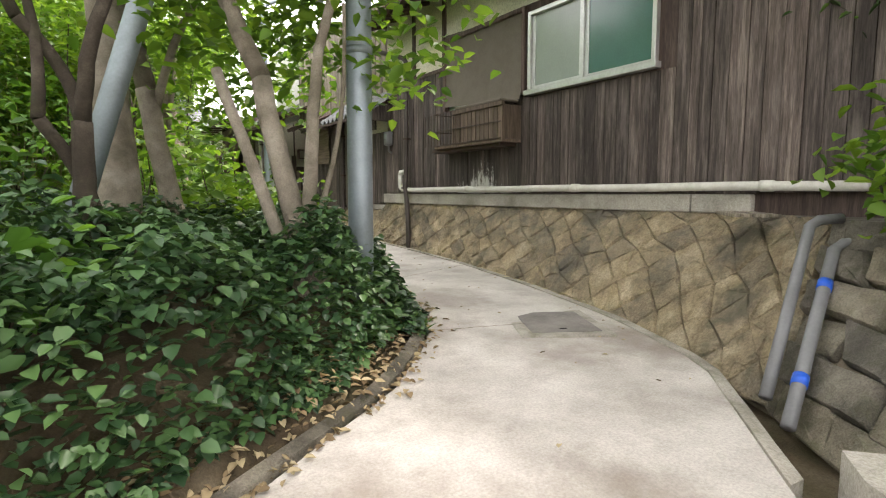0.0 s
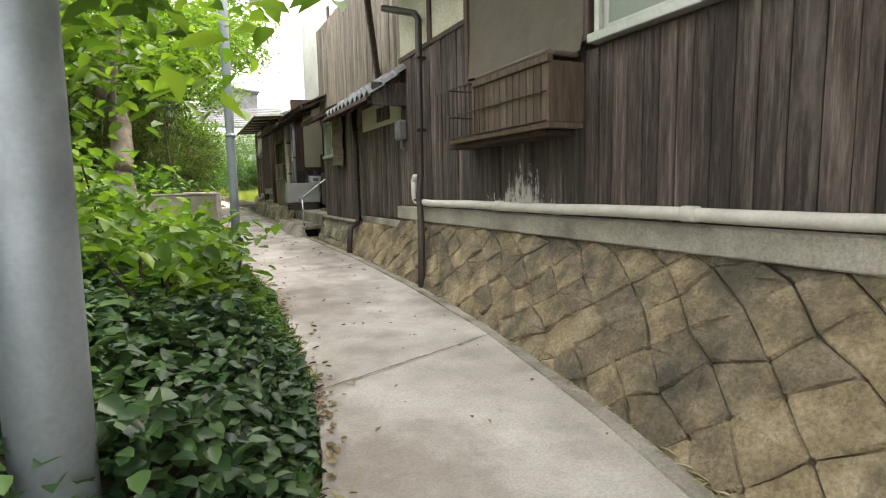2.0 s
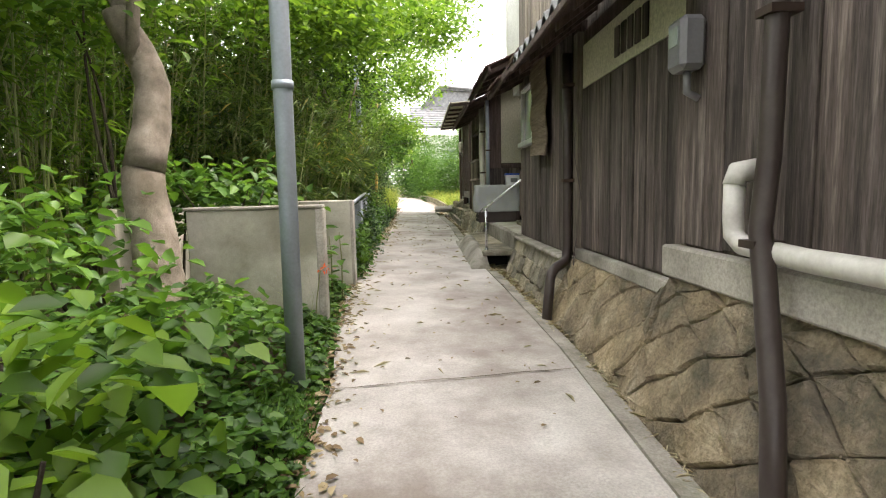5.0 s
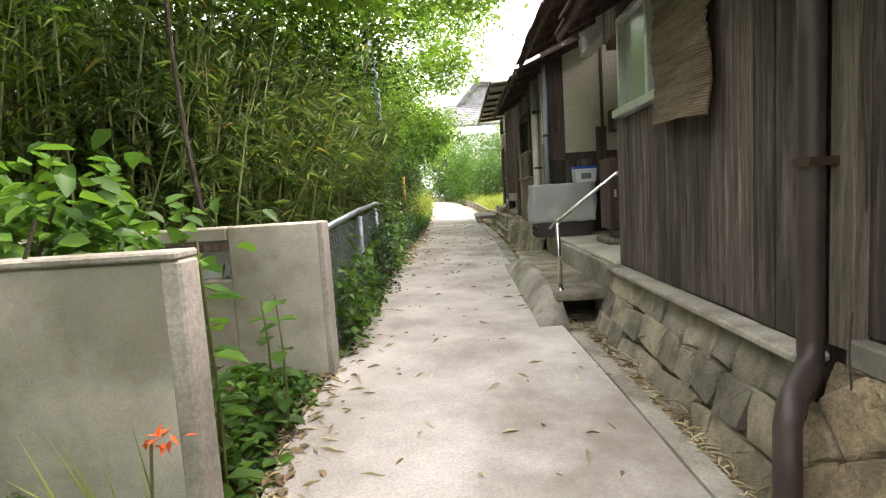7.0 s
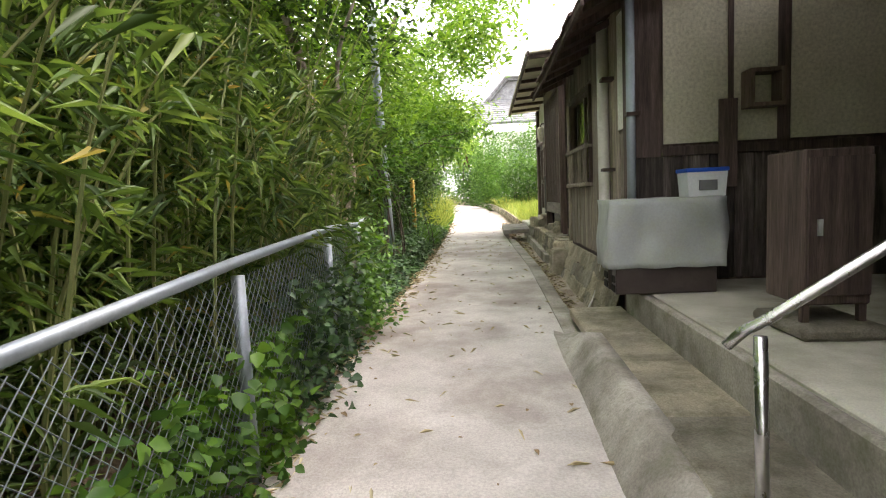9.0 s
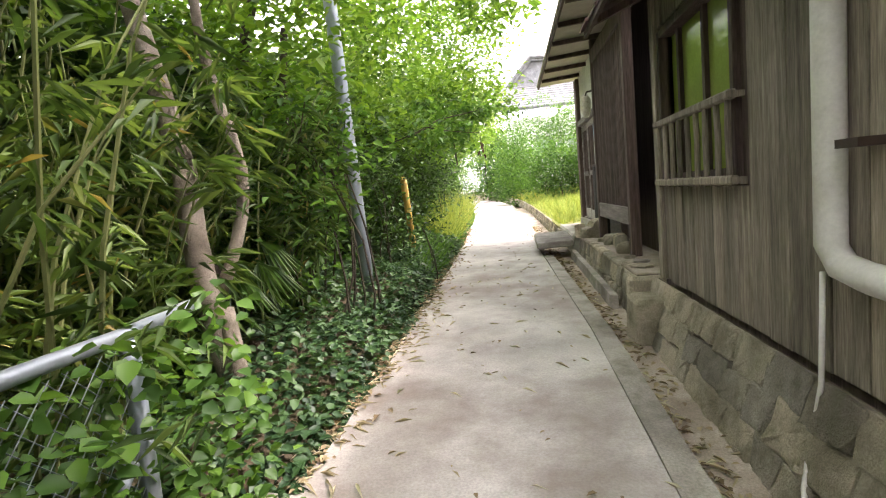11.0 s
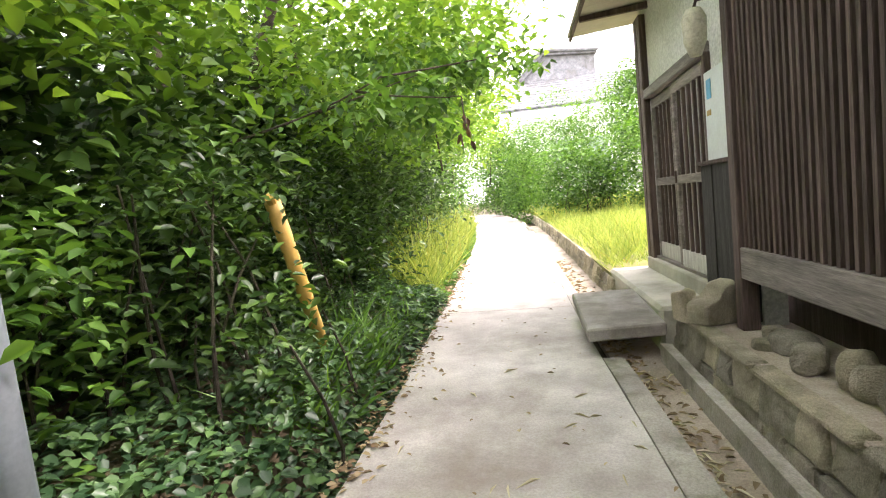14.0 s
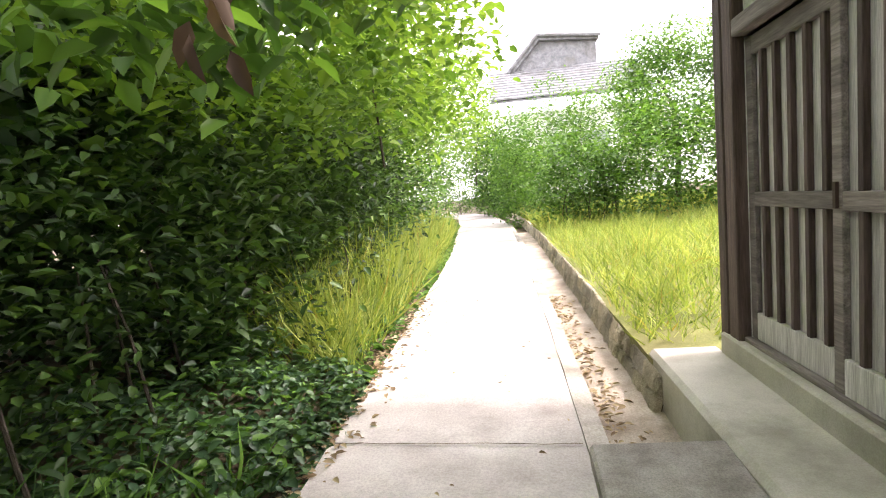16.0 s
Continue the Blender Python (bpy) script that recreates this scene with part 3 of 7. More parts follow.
# ---- stone faces ----
def stone_face(owner, base, top, cell, pattern, material, depth, seed):
    """Stones on a leaning face between a foot line and a top line (both of x, y, z at the same steps)."""
    r = random.Random(seed)
    bl = [Vector(p) for p in base]
    tl = [Vector(p) for p in top]
    n = len(bl)
    ds = [0.0]
    for a, b in zip(bl, bl[1:]):
        ds.append(ds[-1] + (b - a).length)
    H = sum((b - a).length for a, b in zip(bl, tl)) / n
    total = ds[-1]

    def at(s, h, out):
        s = min(max(s, 0.0), total - 1e-6)
        i = max(j for j in range(n - 1) if ds[j] <= s + 1e-9)
        f = (s - ds[i]) / (ds[i + 1] - ds[i])
        b, t = bl[i].lerp(bl[i + 1], f), tl[i].lerp(tl[i + 1], f)
        d = (bl[i + 1] - bl[i]).normalized()
        nrm = (t - b).cross(d).normalized()
        if nrm.x > 0:
            nrm = -nrm
        return b.lerp(t, h / H) + nrm * out

    cells = []
    if pattern == "diamond":
        c = cell
        jit = {}

        def node_at(i, j):
            if (i, j) not in jit:
                jit[(i, j)] = ((i - j) * c * 0.78 + r.uniform(-0.2, 0.2) * c, (i + j) * c * 0.66 + r.uniform(-0.17, 0.17) * c)
            return jit[(i, j)]

        m = int(total / c) + int(H / c) + 8
        for i in range(-m, m):
            for j in range(-m, m):
                q = [node_at(i, j), node_at(i + 1, j), node_at(i + 1, j + 1), node_at(i, j + 1)]
                if max(p[0] for p in q) < 0.02 or min(p[0] for p in q) > total - 0.02 or max(p[1] for p in q) < 0.03 or min(p[1] for p in q) > H - 0.03:
                    continue
                q = [(min(max(a, 0), total), min(max(b, 0), H)) for a, b in q]
                cells.append(q)
    else:
        rows = max(1, round(H / cell))
        for k in range(rows):
            s = -r.uniform(0, cell)
            while s < total:
                w = cell * r.uniform(0.9, 1.9)
                h0, h1 = H * k / rows, H * (k + 1) / rows
                d = 0.17 * cell
                q = [(s + r.uniform(-d, d), h0), (s + w + r.uniform(-d, d), h0 + r.uniform(-d, d) * (k > 0)), (s + w + r.uniform(-d, d), h1 + r.uniform(-d, d) * (k < rows - 1)), (s + r.uniform(-d, d), h1)]
                s += w
                cells.append([(min(max(a, 0), total), min(max(b, 0), H)) for a, b in q])
    bm_back = bmesh.new()
    pa = [[bm_back.verts.new(at(total * k / 40, h, -0.035)) for h in (0, H)] for k in range(41)]
    for a, b in zip(pa, pa[1:]):
        bm_back.faces.new((a[0], b[0], b[1], a[1]))
    part("joints", bm_back, M_mortar, owner, "dark earthy joints between the stones")
    for q in cells:
        cx, cy = sum(p[0] for p in q) / 4, sum(p[1] for p in q) / 4
        area = abs(sum(q[k][0] * q[(k + 1) % 4][1] - q[(k + 1) % 4][0] * q[k][1] for k in range(4))) / 2
        if area < cell * cell * 0.06:
            continue
        bm = bmesh.new()
        # outline with rounded, uneven edges
        ring = []
        for k in range(4):
            a, b = q[k], q[(k + 1) % 4]
            for f in (0.05, 0.5, 0.95):
                ring.append((a[0] + (b[0] - a[0]) * f, a[1] + (b[1] - a[1]) * f))
        bulge = depth * r.uniform(0.2, 0.9)
        gap = 0.0035 if pattern == 'diamond' else 0.006
        lay = []
        for shrink, out in ((gap, -0.03), (gap, bulge * 0.35), (gap + 0.014, bulge)):
            lp = []
            for sx, sy in ring:
                d = math.hypot(sx - cx, sy - cy) or 1
                f = max(0.1, 1 - shrink / d)
                px, py = cx + (sx - cx) * f, cy + (sy - cy) * f
                lp.append(bm.verts.new(at(px, py, out + (r.uniform(-0.016, 0.016) * (1.0 if pattern == "diamond" else 0.7) if out > 0 else 0))))
            lay.append(lp)
        k = len(ring)
        for a, b in zip(lay, lay[1:]):
            for i in range(k):
                bm.faces.new((a[i], a[(i + 1) % k], b[(i + 1) % k], b[i]))
        mid = bm.verts.new(at(cx, cy, bulge * r.uniform(0.9, 1.3)))
        for i in range(k):
            bm.faces.new((lay[-1][i], lay[-1][(i + 1) % k], mid))
        part("stone", bm, material, owner)


def boards(owner, y0, y1, z0, z1, x, material, width=0.12, holes=(), seed=1, thick=0.022, face=-1, axis="y"):
    """Upright boards side by side with dark gaps; holes: (y0, y1, z0, z1) left open. Boards over a hole are split in two."""
    r = random.Random(seed)
    s = y0
    while s < y1 - 0.02:
        w = min(width * r.uniform(0.75, 1.3), y1 - s)
        spans = [(z0, z1)]
        for h in holes:
            if s < h[1] - 0.01 and s + w > h[0] + 0.01:
                spans = [p for a, b in spans for p in ((a, min(b, h[2])), (max(a, h[3]), b)) if p[1] - p[0] > 0.03]
        for a, b in spans:
            t = thick * r.uniform(0.55, 1.25)
            lo = a + (r.uniform(0.0, 0.012) if a == z0 else 0)
            bm = bmesh.new()
            if axis == "y":
                box(bm, *sorted((x, x + face * t)), s + 0.003, s + w - 0.003, lo, b, bevel=0.003)
            else:
                box(bm, s + 0.003, s + w - 0.003, *sorted((x, x + face * t)), lo, b, bevel=0.003)
            part("board", bm, material, owner)
        s += w


def wall_block(name, x0, x1, y0, y1, z0, z1, material, label, holes=(), kind="structure"):
    """A thick wall along y, with openings through it."""
    ys_ = sorted({y0, y1, *[v for h in holes for v in h[:2]]})
    zs_ = sorted({z0, z1, *[v for h in holes for v in h[2:]]})
    bm = bmesh.new()
    for a, b in zip(ys_, ys_[1:]):
        for c, d in zip(zs_, zs_[1:]):
            if not any(h[0] <= a and b <= h[1] and h[2] <= c and d <= h[3] for h in holes):
                box(bm, x0, x1, a, b, c, d)
    return tagged(mesh_ob(name, bm, material), label, "wall", kind=kind)
# ---- first house: charred boards over a stone base ----
WX = 4.86
H1 = (3.36, 5.22, 2.56, 3.56)
NETW = (5.27, 7.15, 2.56, 3.66)
wall_a = wall_block("wall_1", WX, WX + 0.2, -3.0, 9.1, 0.2, 4.4, M_brown, "long house wall of dark charred boards", [H1, NETW])
boards(wall_a, -0.5, 5.2, 1.27, 3.22, WX - 0.002, M_char, 0.13, [(3.3, 5.28, 2.5, 3.6)], 3)
boards(wall_a, 5.2, 7.2, 1.27, 3.22, WX - 0.002, M_char_lime, 0.13, [(5.2, 5.28, 2.5, 3.6), (5.28, 7.15, 2.56, 3.7)], 5)
boards(wall_a, 7.2, 9.1, 1.27, 3.22, WX - 0.002, M_char, 0.13, (), 4)
for a, b, c, d in ((-0.5, 3.3, 3.22, 4.4), (7.17, 8.05, 3.24, 4.4), (8.13, 9.08, 3.24, 4.4), (3.3, 7.15, 3.68, 4.4)):
    part("plaster_panel", boxes((WX - 0.012, WX, a, b, c, d)), M_plaster, wall_a, "cream plaster panel")
part("post", boxes((WX - 0.045, WX, 8.05, 8.13, 3.22, 4.4), bevel=0.006), M_brown, wall_a)
part("post", boxes((WX - 0.05, WX, 7.12, 7.2, 3.2, 4.4), bevel=0.006), M_brown, wall_a)
part("rail", boxes((WX - 0.04, WX, 7.2, 9.1, 3.2, 3.26), bevel=0.006), M_brown, wall_a)
for a, b in ((2.35, 2.9), (2.912, 9.19)):
    part("sill_beam", boxes((WX - 0.08, WX + 0.01, a, b, 1.09, 1.265), bevel=0.012), M_sill, wall_a, "pale cast concrete sill beam, water-stained")
n_ = 26
foot_line = [(3.12, 1.36), (3.9, 2.9), (4.2, 4.7), (4.42, 6.5), (4.52, 8.2), (4.54, 9.15)]
top_line = [(4.2, 1.5), (4.7, 2.1), (4.84, 2.6), (4.84, 4.4), (4.84, 6.4), (4.84, 8.2), (4.84, 9.15)]
fl, tl_ = even(foot_line, n_), even(top_line, n_)
stone_base_1 = thing("stone_base", "leaning tan stone retaining base with diamond-laid stones", "stone wall", kind="structure")
stone_face(stone_base_1, [(x, y, gz(y) - 0.1) for x, y in fl], [(x, y, 1.09) for x, y in tl_], 0.265, "diamond", M_stone, 0.034, 21)
# rough corner of broken grey stone before the diamond-laid stretch
corner = thing("stone_corner", "rough dark grey boulder wall at the house corner", "stone wall", kind="structure")
cf, ct = even([(1.5, -0.9), (2.05, -0.05), (2.6, 0.72), (3.1, 1.35)], 14), even([(2.5, -1.5), (3.1, -0.4), (3.6, 0.5), (4.17, 1.49)], 14)
stone_face(corner, [(x, y, gz(y) - 0.1) for x, y in cf], [(x, y, 1.08) for x, y in ct], 0.25, "course", M_rough, 0.09, 27)
part("top", prism(bmesh.new(), [(2.45, -1.5), (3.1, -0.4), (3.6, 0.5), (4.17, 1.49), (4.7, 2.1), (4.86, 2.6), (4.86, -1.5)], "z", 0.7, 1.09), M_rough, corner, "rough stone top behind the pipes")
kb = thing("concrete_block", "pale concrete block at the foot of the stone corner", "block", kind="structure")
part("block", prism(bmesh.new(), [(2.22, 0.66), (2.42, 0.8), (2.75, 0.45), (2.0, -0.3), (1.75, 0.0)], "z", -0.1, 0.26), M_kerb, kb)

# aluminium sliding window
win = thing("window_1", "white aluminium sliding window with green curtained panes", "window", kind="structure")
y0, y1, z0, z1 = H1
part("window_frame", boxes((WX - 0.06, WX + 0.08, y0, y0 + 0.05, z0, z1), (WX - 0.06, WX + 0.08, y1 - 0.05, y1, z0, z1), (WX - 0.06, WX + 0.08, y0 + 0.05, y1 - 0.05, z1 - 0.05, z1), bevel=0.005), M_alu, win)
part("window_sill", boxes((WX - 0.1, WX + 0.08, y0 - 0.03, y1 + 0.03, z0 - 0.035, z0 + 0.03), bevel=0.006), M_alu, win)
mid = 4.33
part("sash", boxes((WX - 0.02, WX + 0.01, mid, mid + 0.06, z0 + 0.03, z1 - 0.05), (WX - 0.02, WX + 0.01, y1 - 0.1, y1 - 0.05, z0 + 0.03, z1 - 0.05), (WX - 0.02, WX + 0.01, mid + 0.06, y1 - 0.1, z0 + 0.03, z0 + 0.08), bevel=0.004), M_alu, win)
part("sash", boxes((WX + 0.012, WX + 0.04, mid - 0.05, mid + 0.01, z0 + 0.03, z1 - 0.05), (WX + 0.012, WX + 0.04, y0 + 0.05, mid - 0.05, z0 + 0.03, z0 + 0.08), bevel=0.004), M_alu, win)
part("pane", boxes((WX - 0.008, WX - 0.004, mid + 0.06, y1 - 0.1, z0 + 0.08, z1 - 0.05)), M_frost, win, "hazy reflecting pane")
part("pane", boxes((WX + 0.024, WX + 0.028, y0 + 0.05, mid - 0.05, z0 + 0.08, z1 - 0.05)), M_greenpane, win, "pane with a green curtain behind")

# second window, hung with brown netting, over a planter balcony
nw = thing("window_2", "house window hung with brown shade netting", "window", kind="structure")
y0, y1, z0, z1 = NETW
part("window_frame", boxes((WX - 0.07, WX + 0.05, y0, y0 + 0.06, z0, z1), (WX - 0.07, WX + 0.05, y1 - 0.06, y1, z0, z1), (WX - 0.07, WX + 0.05, y0 + 0.06, y1 - 0.06, z1 - 0.06, z1), bevel=0.006), M_brown, nw)
bm = bmesh.new()
gy = 16
cols = []
for k in range(gy + 1):
    f = k / gy
    yy = y0 + 0.06 + (y1 - y0 - 0.12) * f
    col_ = []
    for j in range(9):
        h = j / 8
        out = 0.03 + 0.012 * math.sin(f * 40) + 0.16 * max(0, 0.35 - h) * (1 - f * 0.6)
        col_.append(bm.verts.new((WX - out, yy, z0 - 0.06 + 0.12 * f + (z1 - z0) * h)))
    cols.append(col_)
for a, b in zip(cols, cols[1:]):
    for j in range(8):
        bm.faces.new((a[j], b[j], b[j + 1], a[j + 1]))
part("netting", bm, M_netting, nw, "sagging brown shade netting", smooth=True)
part("pane", boxes((WX + 0.02, WX + 0.03, y0 + 0.06, y1 - 0.06, z0, z1 - 0.06)), M_frost, nw)

bal = thing("planter_balcony", "brown boarded planter balcony with an iron rail under the window", "balcony")
bx0, by0, by1 = 4.5, 5.35, 6.95
part("floor", boxes((bx0, WX - 0.03, by0, by1, 1.94, 1.98), bevel=0.004), M_boxwood, bal)
part("bracket", boxes((bx0 + 0.05, WX - 0.03, by0 + 0.1, by1 + 0.15, 1.895, 1.938), bevel=0.004), M_iron, bal)
k = 0
yy = by0
while yy < by1 - 0.55:
    part("slat", boxes((bx0, bx0 + 0.02, yy, yy + 0.085, 1.982, 2.4), bevel=0.003), M_boxwood, bal)
    yy += 0.095
part("end_panel", boxes((bx0 + 0.022, WX - 0.03, by0, by0 + 0.02, 1.982, 2.42), bevel=0.003), M_boxwood, bal)
part("top_rail", boxes((bx0 - 0.02, bx0 + 0.03, by0 - 0.02, by1 - 0.5, 2.402, 2.46), bevel=0.006), M_boxwood, bal)
bm = bmesh.new()
for zz in (1.99, 2.2, 2.46):
    tube(bm, [(bx0 - 0.012, by0 + 0.02, zz), (bx0 - 0.012, by1, zz)], 0.007, 6)
    tube(bm, [(bx0 - 0.012, by1, zz), (WX - 0.03, by1, zz)], 0.007, 6)
part("rail", bm, M_iron, bal, "thin rusty iron rail")
for k in range(12):
    part("baluster", tube(bmesh.new(), [(bx0 - 0.012, by0 + 0.9 + k * 0.085, 1.985), (bx0 - 0.012, by0 + 0.9 + k * 0.085, 2.46)], 0.005, 6), M_iron, bal)
part("cloth", boxes((bx0 - 0.01, WX - 0.06, by0 + 0.02, by1 - 0.55, 2.462, 2.5), bevel=0.012), M_netting, bal, "brown cloth folded over the rail")

# white waste pipe on the sill
wp = thing("waste_pipe", "white plastic waste pipe lying along the concrete sill", "pipe")
bm = bmesh.new()
tube(bm, [(WX - 0.13, y, 1.33 + 0.004 * math.sin(y * 3)) for y in [1.5 + 0.5 * k for k in range(14)]] + [(WX - 0.13, 8.36, 1.345), (WX - 0.13, 8.42, 1.38), (WX - 0.13, 8.43, 1.45), (WX - 0.13, 8.43, 1.6)], 0.042, 12)
part("pipe", bm, M_pvc, wp, smooth=True)
for yy in (2.2, 4.3, 6.4):
    part("coupling", tube(bmesh.new(), [(WX - 0.13, yy - 0.05, 1.333), (WX - 0.13, yy + 0.05, 1.333)], 0.049, 12), M_pvc, wp, smooth=True)
part("bend", tube(bmesh.new(), [(WX - 0.13, 8.43, 1.59), (WX - 0.12, 8.43, 1.64), (WX - 0.02, 8.43, 1.655)], 0.048, 12), M_pvc, wp, smooth=True)


def drainpipe(label, x, y, z0, z1, r, mat, bends=()):
    t = thing("drainpipe", label, "drainpipe")
    pts = [(x, y, z0)] + list(bends) + [(x, y, z1)] if not bends else list(bends)
    part("pipe", tube(bmesh.new(), pts, r, 12), mat, t, smooth=True)
    zz = z0 + 0.5
    while zz < z1 - 0.2:
        px = min(pts, key=lambda p: abs(p[2] - zz))[0] if bends else x
        if not bends or zz > 1.3:
            part("bracket", boxes((px - r - 0.006, px + r + 0.03, y - r - 0.006, y + r + 0.006, zz, zz + 0.03)), M_iron, t)
        zz += 0.85
    return t


drainpipe("dark brown plastic drainpipe on the boarded wall", 4.66, 8.2, 0, 4.0, 0.042, M_brownpipe, [(4.5, 7.76, gz(8) - 0.14), (4.6, 7.95, 0.85), (4.67, 8.12, 1.22), (4.69, 8.19, 1.42), (4.72, 8.2, 1.7), (4.74, 8.2, 3.52), (4.72, 8.26, 3.6), (4.7, 8.34, 3.63), (4.5, 8.75, 3.78)])

# near end: pipes on the rough stone at the corner
for k, (a, b, mat, r) in enumerate((((3.87, 1.53, 1.06), (2.96, 1.33, 0.18), M_greypipe, 0.034), ((3.82, 1.37, 0.92), (2.78, 1.14, 0.13), M_greypipe, 0.036))):
    t = thing("waste_pipe", ("grey plastic pipe with blue tape running down the stone" if k else "dark grey plastic pipe running down the stone"), "pipe")
    mids = [(a[0] + 0.2, a[1] - 0.1, a[2] + 0.05), (a[0] + 0.06, a[1] - 0.03, a[2] + 0.04), a, tuple((u + v) / 2 for u, v in zip(a, b)), b]
    part("pipe", tube(bmesh.new(), mids, r, 12), mat, t, smooth=True)
    if k:
        for f in (0.24, 0.78):
            p = Vector(a).lerp(Vector(b), f)
            d = (Vector(b) - Vector(a)).normalized() * 0.035
            part("tape", tube(bmesh.new(), [p - d, p + d], r + 0.004, 12), M_blue, t, "blue tape band", smooth=True)
grate = thing("wooden_grate", "weathered slatted board lying on the stone top", "grate", 4.3, 2.0, 1.1, 40)
for k in range(5):
    part("slat", boxes((-0.3, 0.3, k * 0.06, k * 0.06 + 0.045, 0, 0.025), bevel=0.003), M_grey_boards, grate)

# middle stretch between the two houses
wall_b = wall_block("wall_2", WX + 0.03, WX + 0.2, 9.1, 11.15, 0.2, 2.95, M_brown, "short boarded wall under a small tiled roof", [])
boards(wall_b, 9.1, 11.15, 1.06, 2.45, WX + 0.028, M_char, 0.12, (), 8)
part("plaster_panel", boxes((WX + 0.012, WX + 0.03, 9.1, 10.95, 2.46, 2.82)), M_plaster, wall_b, "cream plaster band")
part("ledge", boxes((WX - 0.04, WX + 0.03, 9.1, 11.0, 0.95, 1.05), bevel=0.01), M_sill, wall_b, "light concrete ledge")
part("post", boxes((WX - 0.01, WX + 0.06, 9.06, 9.12, 1.2, 2.95), bevel=0.004), M_grey_boards, wall_b)
part("post", boxes((WX - 0.03, WX + 0.06, 10.98, 11.1, 1.0, 2.95), bevel=0.006), M_grey_boards, wall_b)
for k in range(5):
    part("vent_slat", boxes((WX, WX + 0.016, 9.62 + k * 0.12, 9.7 + k * 0.12, 2.53, 2.74)), M_char, wall_b)
sb2 = thing("stone_base", "leaning grey-tan stone base under the boarded wall", "stone wall", kind="structure")
n_ = 12
stone_face(sb2, [(4.55, 9.16 + (11.05 - 9.16) * k / n_, gz(9.16 + 1.89 * k / n_) - 0.1) for k in range(n_ + 1)], [(4.84, 9.16 + 1.89 * k / n_, 0.95 if k else 1.09) for k in range(n_ + 1)], 0.28, "diamond", M_stone, 0.034, 33)
meter = thing("meter_box", "pale grey electricity meter box on the boards", "meter box")
part("case", boxes((WX - 0.16, WX - 0.03, 8.85, 9.02, 2.16, 2.42), bevel=0.025), M_greypipe, meter)
part("window", boxes((WX - 0.166, WX - 0.161, 8.89, 8.98, 2.28, 2.37)), M_frost, meter)
part("conduit", tube(bmesh.new(), [(WX - 0.09, 8.93, 2.17), (WX - 0.09, 8.93, 2.06), (WX - 0.03, 8.93, 2.03)], 0.02, 8), M_greypipe, meter, smooth=True)


def tile_roof(label, xw, x_eave, y0, y1, z_wall, z_eave, pitch=0.22):
    """A small lean-to roof: boards, rafters, rows of curved tiles."""
    t = thing("lean_to_roof", label, "roof")
    bm = bmesh.new()
    prism(bm, [(xw, z_wall), (x_eave, z_eave), (x_eave, z_eave - 0.03), (xw, z_wall - 0.03)], "y", y0, y1)
    part("deck", bm, M_brown, t)
    y = y0 + 0.06
    while y < y1:
        part("rafter", prism(bmesh.new(), [(xw, z_wall - 0.035), (x_eave + 0.03, z_eave - 0.035), (x_eave + 0.03, z_eave - 0.09), (xw, z_wall - 0.1)], "y", y, y + 0.045), M_brown, t)
        y += 0.42
    part("fascia", boxes((x_eave - 0.025, x_eave, y0, y1, z_eave - 0.05, z_eave + 0.0), bevel=0.004), M_brown, t)
    cols_ = int((y1 - y0) / pitch)
    rows_n = max(2, int(math.hypot(xw - x_eave, z_wall - z_eave) / 0.24))
    for i in range(rows_n):
        for c in range(cols_ + 1):
            yy_ = y0 + c * pitch
            f0, f1 = i / rows_n - 0.02, (i + 1) / rows_n + 0.03
            bm = bmesh.new()
            prof = [(-0.5 + k / 8) for k in range(9)]
            a_, b_ = [], []
            for u in prof:
                hgt = 0.042 * math.cos(u * math.pi * 2) + 0.03
                xa, za = x_eave + (xw - x_eave) * f0, z_eave + (z_wall - z_eave) * f0
                xb, zb = x_eave + (xw - x_eave) * f1, z_eave + (z_wall - z_eave) * f1
                a_.append((bm.verts.new((xa, yy_ + u * pitch, za + hgt + 0.03)), bm.verts.new((xa, yy_ + u * pitch, za + hgt + 0.005))))
                b_.append(bm.verts.new((xb, yy_ + u * pitch, zb + hgt + 0.004)))
            for k in range(8):
                bm.faces.new((a_[k][0], a_[k + 1][0], b_[k + 1], b_[k]))
                bm.faces.new((a_[k][1], a_[k + 1][1], a_[k + 1][0], a_[k][0]))
            part("tile", bm, M_tile, t)
    return t


tile_roof("small lean-to roof of grey curved tiles", WX + 0.05, 4.32, 8.95, 11.3, 3.14, 2.72)
part_end = thing("roof_end_board", "dark weathered board closing the small roof's end", "board")
part("board", boxes((4.36, WX, 8.88, 8.93, 2.6, 2.9), bevel=0.01), M_char, part_end)

# third stretch: dark boards, corner of the porch
H3 = (12.3, 13.46, 2.18, 2.9)
wall_c = wall_block("wall_3", WX, WX + 0.18, 11.15, 13.62, 0.2, 3.1, M_brown, "dark board wall beside the porch", [H3])
boards(wall_c, 11.15, 13.62, 0.965, 3.05, WX - 0.002, M_char, 0.14, [(12.26, 13.5, 2.14, 2.94)], 14)
sb3 = thing("stone_base", "coursed grey stone base under the dark boards", "stone wall", kind="structure")
n_ = 14
stone_face(sb3, [(4.6, 11.1 + 2.55 * k / n_, gz(11.1 + 2.55 * k / n_) - 0.14) for k in range(n_ + 1)], [(4.8, 11.1 + 2.55 * k / n_, 0.93) for k in range(n_ + 1)], 0.21, "course", M_stone_grey, 0.016, 41)
part("ledge", boxes((4.72, WX, 11.12, 13.64, 0.92, 0.962), bevel=0.012), M_kerb, sb3)
w3 = thing("window_3", "small frosted window with an aluminium frame", "window", kind="structure")
y0, y1, z0, z1 = H3
